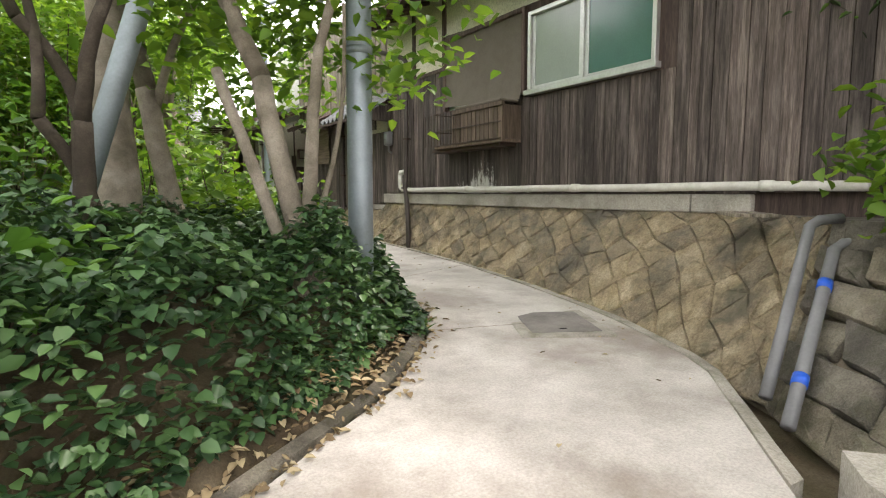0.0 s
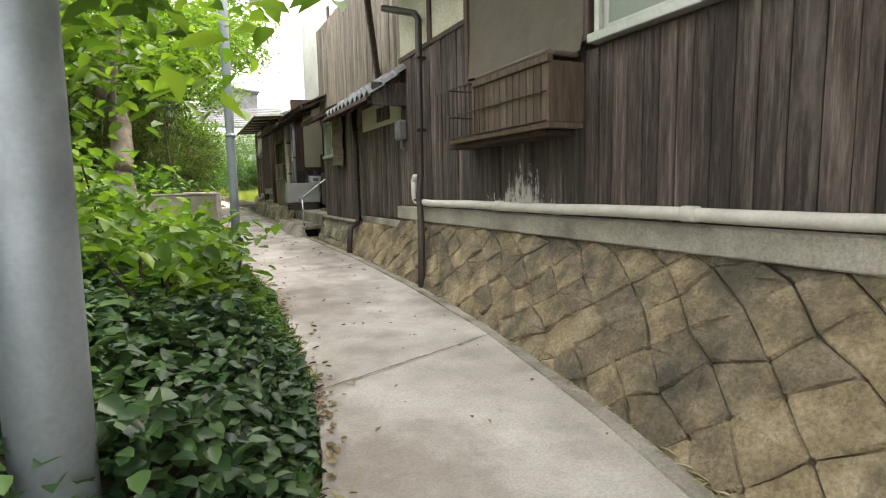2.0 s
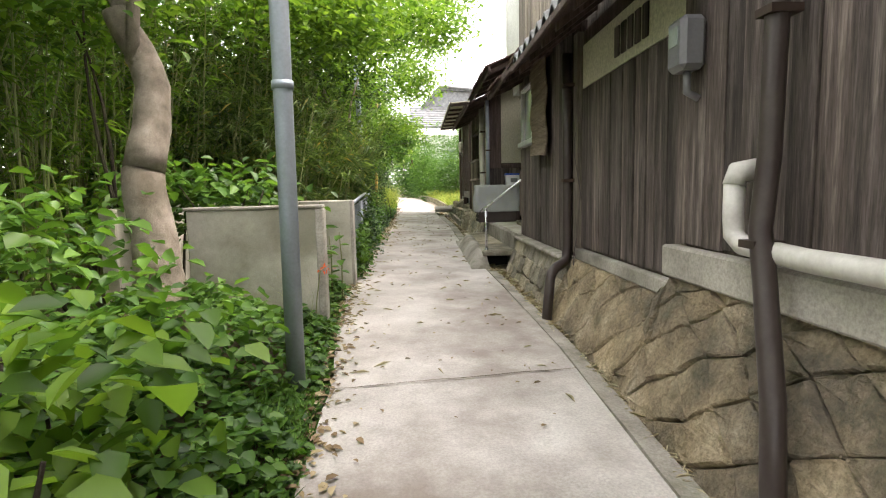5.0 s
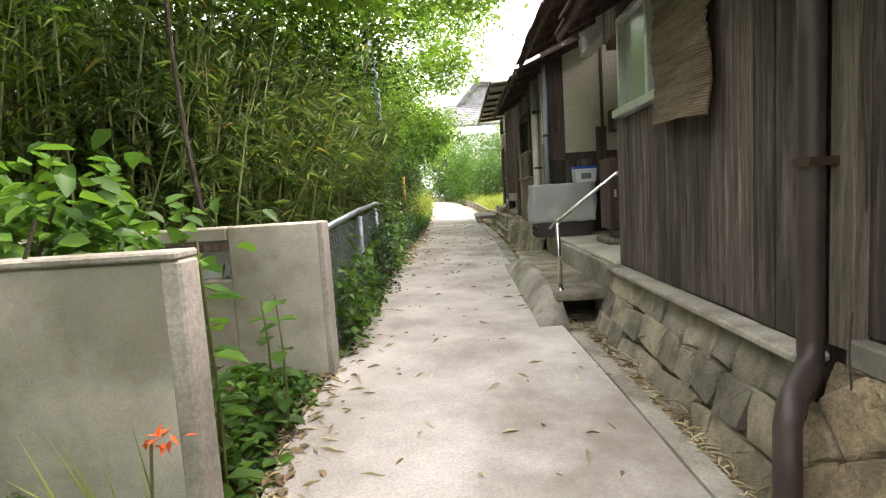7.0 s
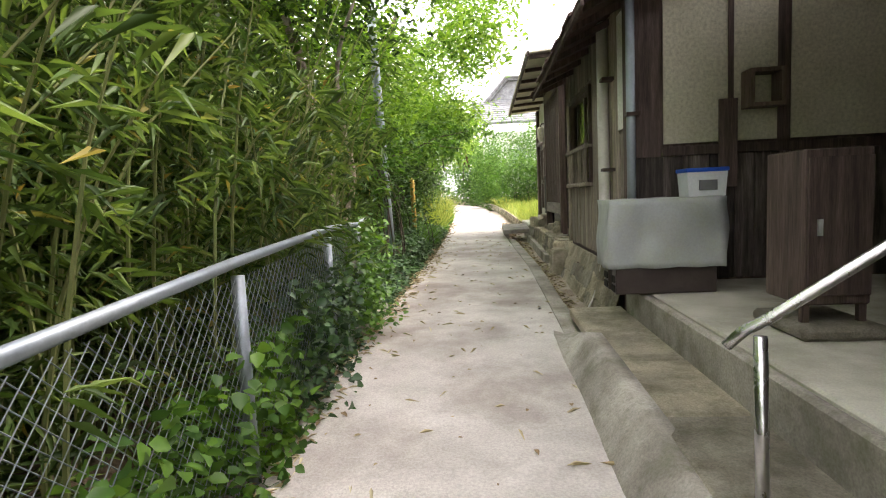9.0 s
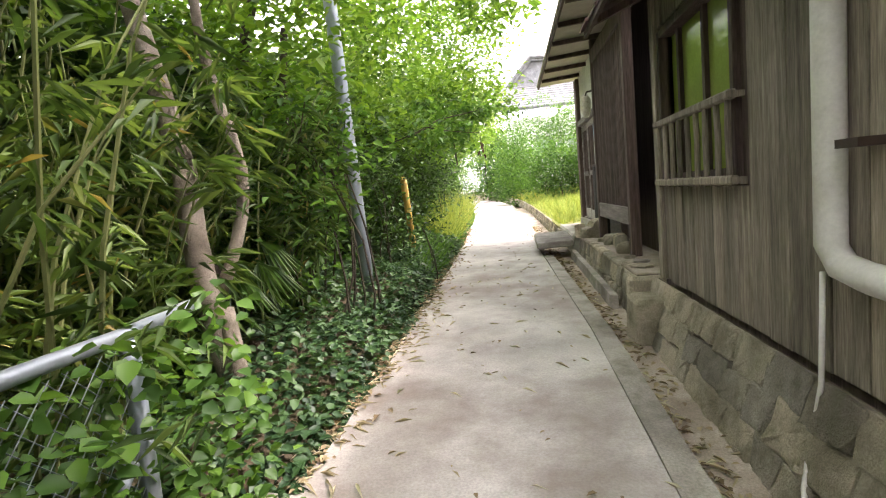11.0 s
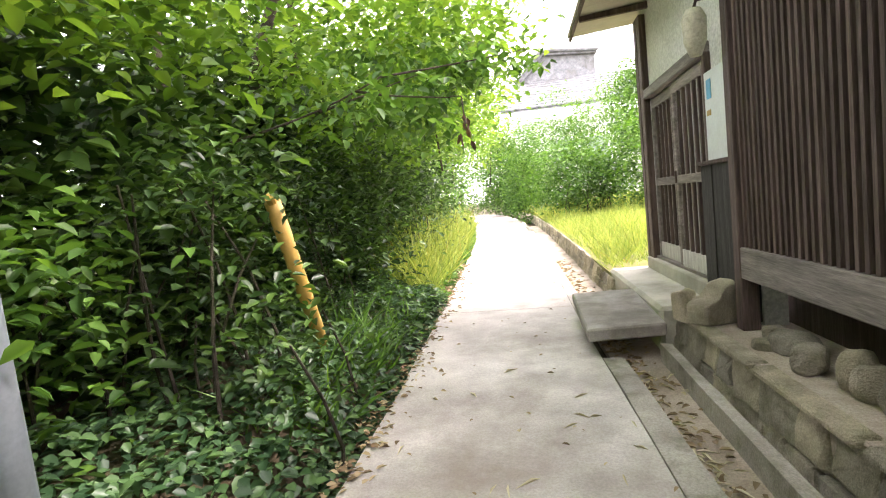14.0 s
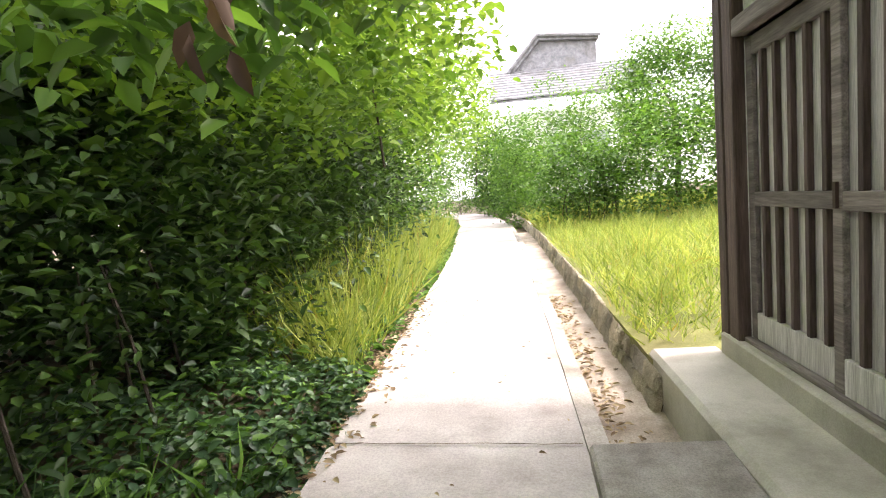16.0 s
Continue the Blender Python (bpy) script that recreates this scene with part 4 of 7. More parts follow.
part("window_frame", boxes((WX - 0.05, WX + 0.06, y0, y0 + 0.04, z0, z1), (WX - 0.05, WX + 0.06, y1 - 0.04, y1, z0, z1), (WX - 0.05, WX + 0.06, y0 + 0.04, y1 - 0.04, z1 - 0.04, z1), (WX - 0.03, WX + 0.04, 12.86, 12.91, z0 + 0.03, z1 - 0.04), bevel=0.004), M_alu, w3)
part("window_sill", boxes((WX - 0.09, WX + 0.06, y0 - 0.03, y1 + 0.03, z0 - 0.03, z0 + 0.03), bevel=0.006), M_alu, w3)
for a, b in ((y0 + 0.04, 12.86), (12.91, y1 - 0.04)):
    part("pane", boxes((WX, WX + 0.006, a, b, z0 + 0.03, z1 - 0.04)), M_frost, w3)
bl = thing("reed_blind", "ragged brown reed blind hanging over the window", "blind")
bm = bmesh.new()
for k in range(70):
    z = 2.98 - k * 0.0145
    o = 0.012 * math.sin(k * 0.2) + 0.004 * rnd.uniform(-1, 1)
    tube(bm, [(WX - 0.1 - o, 11.84 + rnd.uniform(-0.012, 0.012), z - 0.03), (WX - 0.1 - o, 12.2, z), (WX - 0.1 - o, 12.56 + rnd.uniform(-0.012, 0.012), z + 0.005)], 0.0085, 5)
part("reeds", bm, M_reed, bl)
part("top_bar", boxes((WX - 0.12, WX - 0.04, 11.8, 12.6, 2.98, 3.01)), M_brown, bl)
drainpipe("dark brown drainpipe with a bend at the stone base", 4.78, 11.1, 0.3, 2.8, 0.045, M_brownpipe, [(4.5, 10.79, 0.33), (4.57, 10.91, 0.78), (4.59, 10.93, 0.83), (4.63, 10.97, 0.87), (4.74, 11.07, 0.91), (4.775, 11.11, 0.95), (4.78, 11.12, 1.02), (4.78, 11.12, 1.3), (4.78, 11.12, 2.1), (4.78, 11.14, 2.8)])
wire = thing("cable", "thin black cable sagging beside the drainpipe", "cable")
part("wire", tube(bmesh.new(), [(4.83 - 0.05 * math.sin(k), 10.95 - 0.06 * math.sin(k * 0.9), 2.2 - 0.17 * k) for k in range(11)], 0.004, 5), M_brownpipe, wire)
# ---- upper storey and eaves seen above the small roofs ----
up = wall_block("wall_4", 5.0, 5.15, 9.0, 14.4, 2.9, 5.0, M_brown, "upper storey wall of grey weathered boards", [])
boards(up, 9.0, 14.4, 2.95, 5.0, 4.998, M_grey_boards, 0.13, (), 17)
gable = wall_block("wall_5", 5.3, 5.45, 14.4, 17.5, 3.4, 6.2, M_white_plaster, "white plastered upper wall of the house", [])
part("post", boxes((5.26, 5.3, 14.4, 14.52, 3.0, 5.6), bevel=0.006), M_brown, gable)
brace = thing("timber_brace", "slanting dark timber brace under the eave", "brace")
part("beam", tube(bmesh.new(), [(5.1, 10.6, 2.95), (4.5, 9.4, 4.2)], 0.045, 6), M_brown, brace)


def eave(label, x_in, x_out, y0, y1, z_in, z_out, mat, ragged=0.0, tiles=False, step=0.5):
    """A sloping roof overhang: boards, rafters and edge board."""
    t = thing("roof_eave", label, "roof")
    n = max(2, int((y1 - y0) / 0.35))
    for k in range(n):
        a, b = y0 + (y1 - y0) * k / n, y0 + (y1 - y0) * (k + 1) / n
        o = rnd.uniform(-ragged, ragged)
        part("deck_board", prism(bmesh.new(), [(x_in, z_in), (x_out + o, z_out), (x_out + o, z_out - 0.025), (x_in, z_in - 0.025)], "y", a, b - 0.004), mat, t)
    y = y0 + 0.1
    while y < y1 - 0.05:
        part("rafter", prism(bmesh.new(), [(x_in, z_in - 0.03), (x_out + 0.06, z_out - 0.03), (x_out + 0.06, z_out - 0.085), (x_in, z_in - 0.1)], "y", y, y + 0.05), M_brown, t)
        y += step
    part("edge_board", prism(bmesh.new(), [(x_out + 0.05, z_out + 0.015), (x_out + 0.02, z_out + 0.012), (x_out + 0.02, z_out - 0.07), (x_out + 0.05, z_out - 0.07)], "y", y0, y1), M_brown, t)
    return t


eave("main roof eave with dark rafters above the long wall", WX + 0.4, 4.05, -1.5, 9.4, 4.55, 4.2, M_rusttin, 0.0)
eave("rust-brown bark-covered eave over the boarded wall", WX + 0.4, 4.38, 11.3, 13.7, 3.32, 2.9, M_rusttin, 0.05)
eave("rusted tin eave over the porch", WX + 0.5, 4.4, 13.75, 16.4, 3.72, 3.3, M_rusttin, 0.05)
eave("rusted tin eave over the board wall", WX + 0.4, 4.35, 16.5, 20.6, 3.62, 3.25, M_rusttin, 0.03)
eave("cream-boarded eave over the gate", WX + 0.75, 4.3, 20.7, 27.0, 4.05, 3.95, M_eave, 0.0, step=0.9)
for k, (x0, x1, ya, yb, za, zb) in enumerate(((5.0, 10, -3, 13, 4.6, 6.3), (5.2, 10, 13, 20.6, 3.8, 6.8), (5.2, 10, 20.7, 27, 4.1, 6.0))):
    rf = thing("house_roof", "grey tiled house roof rising behind the eaves", "roof")
    part("slope", prism(bmesh.new(), [(x0, za), (x1, zb), (x1, zb - 0.1), (x0, za - 0.1)], "y", ya, yb), M_tile, rf)
for k, (ya, yb, zz) in enumerate(((-3, 13.62, 4.5), (16.3, 26.6, 3.75))):
    wall_block("wall_%d" % (11 + k), 9.8, 10.0, ya, yb, 0, zz + 1.0, M_brown, "plain rear wall of the house", [])

# ---- porch ----
porch = thing("porch_floor", "raised concrete porch floor with a worn stone edge", "floor", kind="structure")
part("slab", boxes((4.8, 7.0, 13.62, 16.75, 0.3, 0.99), bevel=0.012), M_conc, porch)
part("edge", boxes((4.74, 4.8, 13.64, 16.73, 0.3, 0.975), bevel=0.015), M_kerb, porch)
step_ = thing("porch_step", "long stone step slab bridging the gutter", "step", kind="structure")
for a, b in ((13.66, 14.6), (14.61, 15.4), (15.41, 16.95)):
    bm = bmesh.new()
    box(bm, 4.3, 4.76, a, b, 0.66, 0.745, bevel=0.018)
    part("slab", bm, M_stone_grey, step_)
part("pier_or_shade_block", boxes((4.3, 4.42, 15.2, 16.2, 0.3, 0.655), bevel=0.02), M_kerb, step_)
# not a support: near-black block that paints the shade in the drain opening
part("pier_or_shade_block", boxes((4.32, 4.74, 14.2, 14.35, 0.3, 0.655), bevel=0.02), M_inside_shade, step_)
mound = thing("cement_ramp", "rough rounded cement ramp at the step's edge", "ramp", kind="structure")
bm = bmesh.new()
prev = None
for k in range(15):
    y = 13.4 + 3.2 * k / 14
    hump = 0.2 * min(1, k / 2.0) * (1 if k < 11 else max(0, (14 - k) / 3.0))
    ring = [bm.verts.new(p) for p in ((4.08 + 0.02 * math.sin(k), y, gz(y) - 0.05), (4.12, y, gz(y) + 0.02), (4.19, y, gz(y) + hump * 0.6), (4.27, y, gz(y) + hump), (4.36, y, gz(y) + hump * 0.98), (4.4, y, gz(y) - 0.1))]
    if prev:
        for i in range(5):
            bm.faces.new((prev[i], prev[i + 1], ring[i + 1], ring[i]))
    else:
        bm.faces.new(ring[::-1])
    prev = ring
bm.faces.new(prev)
part("mass", bm, M_kerb, mound, smooth=True)
rail = thing("handrail", "shiny stainless steel handrail beside the porch step", "handrail")
part("post", tube(bmesh.new(), [(4.36, 13.75, 0.7), (4.36, 13.78, 1.33)], 0.019, 10), M_steel, rail, smooth=True)
part("post_base", tube(bmesh.new(), [(4.36, 13.75, 0.7), (4.36, 13.75, 0.76)], 0.03, 10), M_steel, rail, smooth=True)
part("bar", tube(bmesh.new(), [(4.3, 13.86, 1.28), (4.34, 13.84, 1.33), (4.4, 13.82, 1.37), (4.85, 13.7, 1.72), (4.93, 13.68, 1.75)], 0.017, 10), M_steel, rail, smooth=True)

back = tagged(mesh_ob("wall_6", boxes((4.78, 8.0, 16.75, 16.9, 0.3, 3.9)), M_brown), "back wall of the porch, dark timber with cream panels", "wall", kind="structure")
wall_block("wall_7", 7.0, 7.15, 13.6, 16.75, 0.3, 3.9, M_brown, "dark inner wall of the porch", [])
tagged(mesh_ob("wall_13", boxes((WX + 0.18, 7.0, 13.5, 13.62, 0.3, 3.6)), M_brown), "dark side wall of the porch", "wall", kind="structure")
for a, b, mat in ((5.06, 5.56, M_plaster), (5.6, 5.94, M_plaster), (6.05, 6.8, M_plaster)):
    part("plaster_panel", boxes((a, b, 16.735, 16.75, 2.12, 3.6)), mat, back, "cream plaster panel")
part("post", boxes((5.56, 5.6, 16.72, 16.75, 2.0, 3.6)), M_brown, back)
part("rail", boxes((5.04, 6.9, 16.705, 16.75, 2.02, 2.095), bevel=0.005), M_brown, back)
part("stub", boxes((5.48, 5.62, 16.69, 16.72, 1.75, 2.45), bevel=0.004), M_brown, back)
boards(back, 4.8, 6.9, 1.0, 2.02, 16.75, M_char, 0.2, (), 23, axis="x")
drain4 = drainpipe("pale grey drainpipe at the porch corner", 4.78, 16.66, 1.0, 3.4, 0.035, M_galv)
cover = thing("covered_appliance", "boxy appliance under a grey cloth cover on plastic feet", "appliance")
bm = bmesh.new()
bmesh.ops.create_cube(bm, size=1.0, matrix=Matrix.LocRotScale((4.9, 16.38, 1.44), None, (0.84, 0.44, 0.5)))
bmesh.ops.subdivide_edges(bm, edges=bm.edges[:], cuts=11, use_grid_fill=True)
for v in bm.verts:
    n1 = noise.noise(v.co * 4.0) * 0.045 + noise.noise(Vector((v.co.x * 14, v.co.y * 14, v.co.z * 3))) * 0.025
    low = max(0, 1.38 - v.co.z)
    v.co += Vector((n1 + (v.co.x - 4.93) * low * 0.12, n1 + (v.co.y - 16.38) * low * 0.1, (0.02 * math.sin(v.co.x * 23) + 0.02 * math.sin(v.co.y * 19)) * (1 if low > 0.25 else 0.15)))
part("cloth", bm, M_tarp, cover, smooth=True)
for y in (16.18, 16.42):
    ft = part("foot", boxes((4.53, 5.25, y, y + 0.13, 0.995, 1.21), bevel=0.006), M_brownpipe, cover, "dark plastic mounting foot")
    # near-black squares paint the shade in the foot's hollows
    part("hollow_shade", boxes((4.52, 4.529, y + 0.015, y + 0.06, 1.01, 1.06), (4.52, 4.529, y + 0.07, y + 0.115, 1.01, 1.06), (4.52, 4.529, y + 0.015, y + 0.06, 1.08, 1.13), (4.52, 4.529, y + 0.07, y + 0.115, 1.08, 1.13)), M_inside_shade, ft)
tub = thing("plastic_tub", "white plastic tub with a blue lid on the cover", "tub")
part("tub", prism(bmesh.new(), [(5.09, 1.69), (5.35, 1.69), (5.365, 1.87), (5.075, 1.87)], "y", 16.28, 16.48), M_tub, tub)
part("lid", boxes((5.065, 5.375, 16.27, 16.49, 1.87, 1.9), bevel=0.006), M_blue, tub, "bright blue lid")
part("label", boxes((5.16, 5.29, 16.274, 16.279, 1.735, 1.81)), M_greypipe, tub, "faded grey print")
cab = thing("shoe_cabinet", "narrow dark brown wooden cabinet on a stone", "cabinet")
part("body", boxes((5.14, 5.46, 14.95, 15.3, 1.15, 1.92), bevel=0.008), M_brown, cab)
dr = part("door", boxes((5.15, 5.45, 14.93, 14.949, 1.2, 1.88), bevel=0.004), M_brown, cab)
part("handle", boxes((5.19, 5.21, 14.915, 14.93, 1.5, 1.58)), M_alu, dr)
for a in (5.15, 5.42):
    part("leg", boxes((a, a + 0.035, 14.97, 15.0, 1.06, 1.15)), M_brown, cab)
cs = thing("cabinet_stone", "flat stone block under the cabinet", "stone")
part("block", boxes((5.09, 5.5, 14.85, 15.35, 0.99, 1.06), bevel=0.02), M_stone_grey, cs)
post_box = thing("wall_box", "small open brown wooden box on the porch wall", "box")
part("frame", boxes((5.66, 5.92, 16.57, 16.73, 2.36, 2.39), (5.66, 5.92, 16.57, 16.73, 2.62, 2.65), (5.66, 5.69, 16.57, 16.73, 2.39, 2.62), (5.89, 5.92, 16.57, 16.73, 2.39, 2.62)), M_boxwood, post_box)

# ---- second house: grey boards, barred window ----
H4 = (18.6, 20.0, 1.86, 3.0)
wall_d = wall_block("wall_8", WX, WX + 0.16, 16.9, 20.15, 0.4, 3.6, M_brown, "house wall of grey weathered boards", [H4])
boards(wall_d, 16.9, 20.06, 1.06, 3.55, WX - 0.002, M_grey_boards, 0.17, [(18.56, 20.04, 1.82, 3.04)], 29)
part("corner_post", boxes((WX - 0.05, WX + 0.02, 20.06, 20.16, 1.06, 3.55), bevel=0.008), M_grey_boards, wall_d)
part("white_panel", boxes((WX - 0.045, WX - 0.035, 16.92, 17.22, 2.3, 3.3)), M_white_plaster, wall_d, "white plaster patch")
sb4 = thing("stone_base", "two courses of mossy tan stone under the grey boards", "stone wall", kind="structure")
n_ = 16
stone_face(sb4, [(4.6, 16.95 + 3.25 * k / n_, gz(16.95 + 3.25 * k / n_) - 0.12) for k in range(n_ + 1)], [(4.78, 16.95 + 3.25 * k / n_, 1.06) for k in range(n_ + 1)], 0.2, "course", M_stone_grey, 0.018, 51)
w4 = thing("window_4", "window with olive curtains behind worn timber bars", "window", kind="structure")
y0, y1, z0, z1 = H4
part("window_frame", boxes((WX - 0.04, WX + 0.1, y0, y0 + 0.05, z0, z1), (WX - 0.04, WX + 0.1, y1 - 0.05, y1, z0, z1), (WX - 0.04, WX + 0.1, y0 + 0.05, y1 - 0.05, z1 - 0.05, z1), (WX - 0.04, WX + 0.1, y0 + 0.05, y1 - 0.05, z0, z0 + 0.06), bevel=0.005), M_brown, w4)
for a, b in ((y0 + 0.05, 19.2), (19.25, 19.7), (19.75, y1 - 0.05)):
    part("pane", boxes((WX + 0.06, WX + 0.066, a, b, z0, z1 - 0.05)), M_curtain, w4, "pane with an olive curtain behind")
    part("mullion", boxes((WX + 0.03, WX + 0.1, b, b + 0.05, z0, z1 - 0.05)), M_brown, w4)
part("top_bar", boxes((WX - 0.11, WX - 0.06, y0 - 0.1, y1 - 0.05, 2.27, 2.32), bevel=0.01), M_grey_boards, w4, "grey worn timber rail")
part("low_bar", boxes((WX - 0.11, WX - 0.06, y0 - 0.1, y1 - 0.05, 1.83, 1.88), bevel=0.01), M_grey_boards, w4, "grey worn timber rail")
for k in range(9):
    yy = y0 - 0.04 + k * 0.165
    part("bar", tube(bmesh.new(), [(WX - 0.085, yy, 1.82), (WX - 0.085 + rnd.uniform(-0.01, 0.01), yy + rnd.uniform(-0.01, 0.01), 2.1), (WX - 0.085, yy, 2.28)], 0.017, 7), M_grey_boards, w4, "round worn timber bar")
for yy in (y0 - 0.09, y1 - 0.09):
    part("bracket", boxes((WX - 0.06, WX - 0.02, yy, yy + 0.03, 2.28, 2.31), (WX - 0.06, WX - 0.02, yy, yy + 0.03, 1.83, 1.87)), M_grey_boards, w4)
dp5 = drainpipe("thick white plastic downpipe turning along the wall", 4.79, 17.5, 1.45, 3.5, 0.055, M_pvc, [(4.79, 16.92, 1.49), (4.79, 17.48, 1.51), (4.79, 17.63, 1.53), (4.79, 17.7, 1.6), (4.79, 17.7, 2.4), (4.79, 17.7, 3.4)])
hose = thing("thin_hose", "thin beige drain hose hanging from the pipe", "hose")
part("hose", tube(bmesh.new(), [(4.76, 17.7, 1.5), (4.755, 17.71, 1.06), (4.72, 17.72, 0.82), (4.64, 17.62, 0.68), (4.5, 17.3, gz(17) - 0.04)], 0.011, 7), M_pvc, hose, smooth=True)

# ---- gate house ----
wall_e = wall_block("wall_9", 5.25, 5.4, 20.15, 23.9, 0.5, 4.0, M_brown, "recessed wall, black boards below a white panel", [])
boards(wall_e, 20.16, 21.5, 1.03, 2.1, 5.248, M_char, 0.24, (), 31)
part("plaster_panel", boxes((5.225, 5.248, 20.3, 21.4, 2.105, 3.95)), M_white_plaster, wall_e, "white plaster panel")
part("side", boxes((WX + 0.16, 5.25, 20.1, 20.15, 0.5, 3.6)), M_char, wall_e)
part("post", boxes((5.2, 5.26, 21.4, 21.5, 1.03, 3.95), bevel=0.006), M_brown, wall_e)
lat = thing("lattice_bay", "dark brown timber lattice bay with a grey beam on posts", "lattice")
LX = 4.95
for a, b in ((21.6, 21.72), (23.7, 23.8)):
    part("post", boxes((LX - 0.05, LX + 0.06, a, b, 1.04, 3.95), bevel=0.006), M_brown, lat)
part("beam", boxes((LX - 0.045, LX + 0.045, 21.72, 23.7, 1.385, 1.585), bevel=0.006), M_beam, lat, "pale grey weathered beam")
part("head_beam", boxes((LX - 0.045, LX + 0.045, 21.72, 23.7, 3.6, 3.8), bevel=0.006), M_brown, lat)
# near-black sheets behind and below the slats: the bay's inner shade, painted
part("shade_backing", boxes((LX + 0.05, LX + 0.07, 21.72, 23.7, 1.4, 3.9)), M_inside_shade, lat)
part("shade_sheet", boxes((LX + 0.4, LX + 0.42, 21.6, 23.9, 1.0, 1.5)), M_inside_shade, lat)
k = 0
yy = 21.74
while yy < 23.68:
    part("slat", boxes((LX - 0.025, LX + 0.02, yy, yy + 0.028, 1.586, 3.6)), M_brown, lat)
    yy += 0.066
part("tie", boxes((LX + 0.022, LX + 0.035, 21.72, 23.7, 2.5, 2.54)), M_brown, lat)

wall_f = wall_block("wall_10", 5.07, 5.22, 23.8, 26.62, 0.6, 4.0, M_white_plaster, "gate wall with plaster above and dark timber", [(24.55, 26.35, 1.2, 2.98)])
part("black_boards", boxes((4.95, 5.07, 23.82, 24.02, 1.06, 2.14), (4.955, 5.07, 24.026, 24.25, 1.06, 2.14), (4.95, 5.07, 24.256, 24.48, 1.06, 2.14), bevel=0.004), M_black, wall_f, "black charred boards")
part("cap", boxes((4.93, 5.07, 23.82, 24.5, 2.142, 2.17), bevel=0.004), M_brown, wall_f)
part("post", boxes((5.0, 5.12, 26.36, 26.5, 1.1, 3.9), bevel=0.008), M_brown, wall_f)
part("post", boxes((5.0, 5.12, 26.52, 26.64, 1.1, 3.9), bevel=0.008), M_brown, wall_f)
part("post", boxes((5.02, 5.1, 24.49, 24.55, 1.1, 3.0), bevel=0.008), M_brown, wall_f)
part("lintel", boxes((5.0, 5.12, 24.5, 26.36, 2.98, 3.08), bevel=0.008), M_beam, wall_f)
notice = thing("notice_board", "white notice sheet with a blue mark on the gate wall", "notice")
part("sheet", boxes((4.99, 5.066, 23.86, 24.42, 2.175, 2.82), bevel=0.003), M_paper, notice)
part("mark", boxes((4.986, 4.989, 24.28, 24.37, 2.62, 2.76)), painted("pale_blue_ink", (0.12, 0.4, 0.62), 0.6, 0, 0.2), notice, "pale blue printed mark")
part("mark", boxes((4.986, 4.989, 24.3, 24.38, 2.5, 2.54)), M_yellow, notice, "yellowish printed bar")
lamp = thing("gate_lamp", "yellowed milky glass lamp under the gate eave", "lamp")
part("shade", tube(bmesh.new(), [(4.86, 24.15, 2.9), (4.86, 24.15, 3.0), (4.86, 24.15, 3.16), (4.86, 24.15, 3.22)], [0.04, 0.075, 0.08, 0.05], 12), M_plaster, lamp, smooth=True)
part("bracket", tube(bmesh.new(), [(4.86, 24.15, 3.21), (4.88, 24.15, 3.28), (5.06, 24.15, 3.3)], 0.014, 8), M_iron, lamp, smooth=True)
M_door = timber("grey_gate_boards", (0.48, 0.455, 0.42), (0.64, 0.615, 0.575), (0.75, 0.725, 0.69), "z", 0.8, 0.15)
for k, (a, b, x) in enumerate(((24.56, 25.48, 5.06), (25.44, 26.35, 5.09))):
    dr = thing("sliding_gate_door", "grey weathered timber sliding gate door with dark battens", "door", group="gate doors")
    part("panel", boxes((x + 0.012, x + 0.03, a, b, 1.24, 2.96)), M_door, dr)
    part("frame", boxes((x - 0.02, x + 0.011, a, a + 0.07, 1.24, 2.96), (x - 0.02, x + 0.011, b - 0.07, b, 1.24, 2.96), bevel=0.004), M_beam, dr)
    part("bottom_rail", boxes((x - 0.02, x + 0.011, a + 0.07, b - 0.07, 1.24, 1.4), bevel=0.004), M_door, dr)
    part("middle_rail", boxes((x - 0.02, x + 0.011, a + 0.07, b - 0.07, 2.02, 2.1), bevel=0.004), M_beam, dr)
    part("top_rail", boxes((x - 0.02, x + 0.011, a + 0.07, b - 0.07, 2.86, 2.96), bevel=0.004), M_beam, dr)
    for j in range(5):
        yy = a + 0.14 + j * 0.145
        for za, zb in ((1.4, 2.02), (2.1, 2.86)):
            part("batten", boxes((x - 0.018, x + 0.011, yy, yy + 0.035, za, zb), bevel=0.003), M_brown, dr)
    part("latch", boxes((x - 0.035, x - 0.021, (a + 0.03 if k else b - 0.05), (a + 0.05 if k else b - 0.03), 2.03, 2.14)), M_iron, dr)
sill = thing("gate_sill", "grey stone gate sill and threshold rail", "sill", kind="structure")
part("block", boxes((4.98, 5.25, 24.5, 26.6, 1.06, 1.21), bevel=0.012), M_conc, sill)
part("track", boxes((5.03, 5.14, 24.55, 26.36, 1.21, 1.238), bevel=0.004), M_beam, sill)

# ledge under the gate house
ledge = thing("stone_ledge", "raised ledge of mossy stone topped with bare dirt", "ledge", kind="structure")
n_ = 18
stone_face(ledge, [(4.64, 20.55 + 5.1 * k / n_, gz(20.55 + 5.1 * k / n_) - 0.14) for k in range(n_ + 1)], [(4.7, 20.55 + 5.1 * k / n_, 1.02) for k in range(n_ + 1)], 0.2, "course", M_stone_grey, 0.025, 61)
part("corner_block", boxes((4.62, 4.98, 20.42, 20.62, 0.55, 1.02), bevel=0.03), M_stone_grey, ledge)
part("dirt_top", boxes((4.7, 6.2, 20.5, 24.4, 0.5, 1.04), bevel=0.01), M_dirt, ledge, "dirt top strewn with rubble")
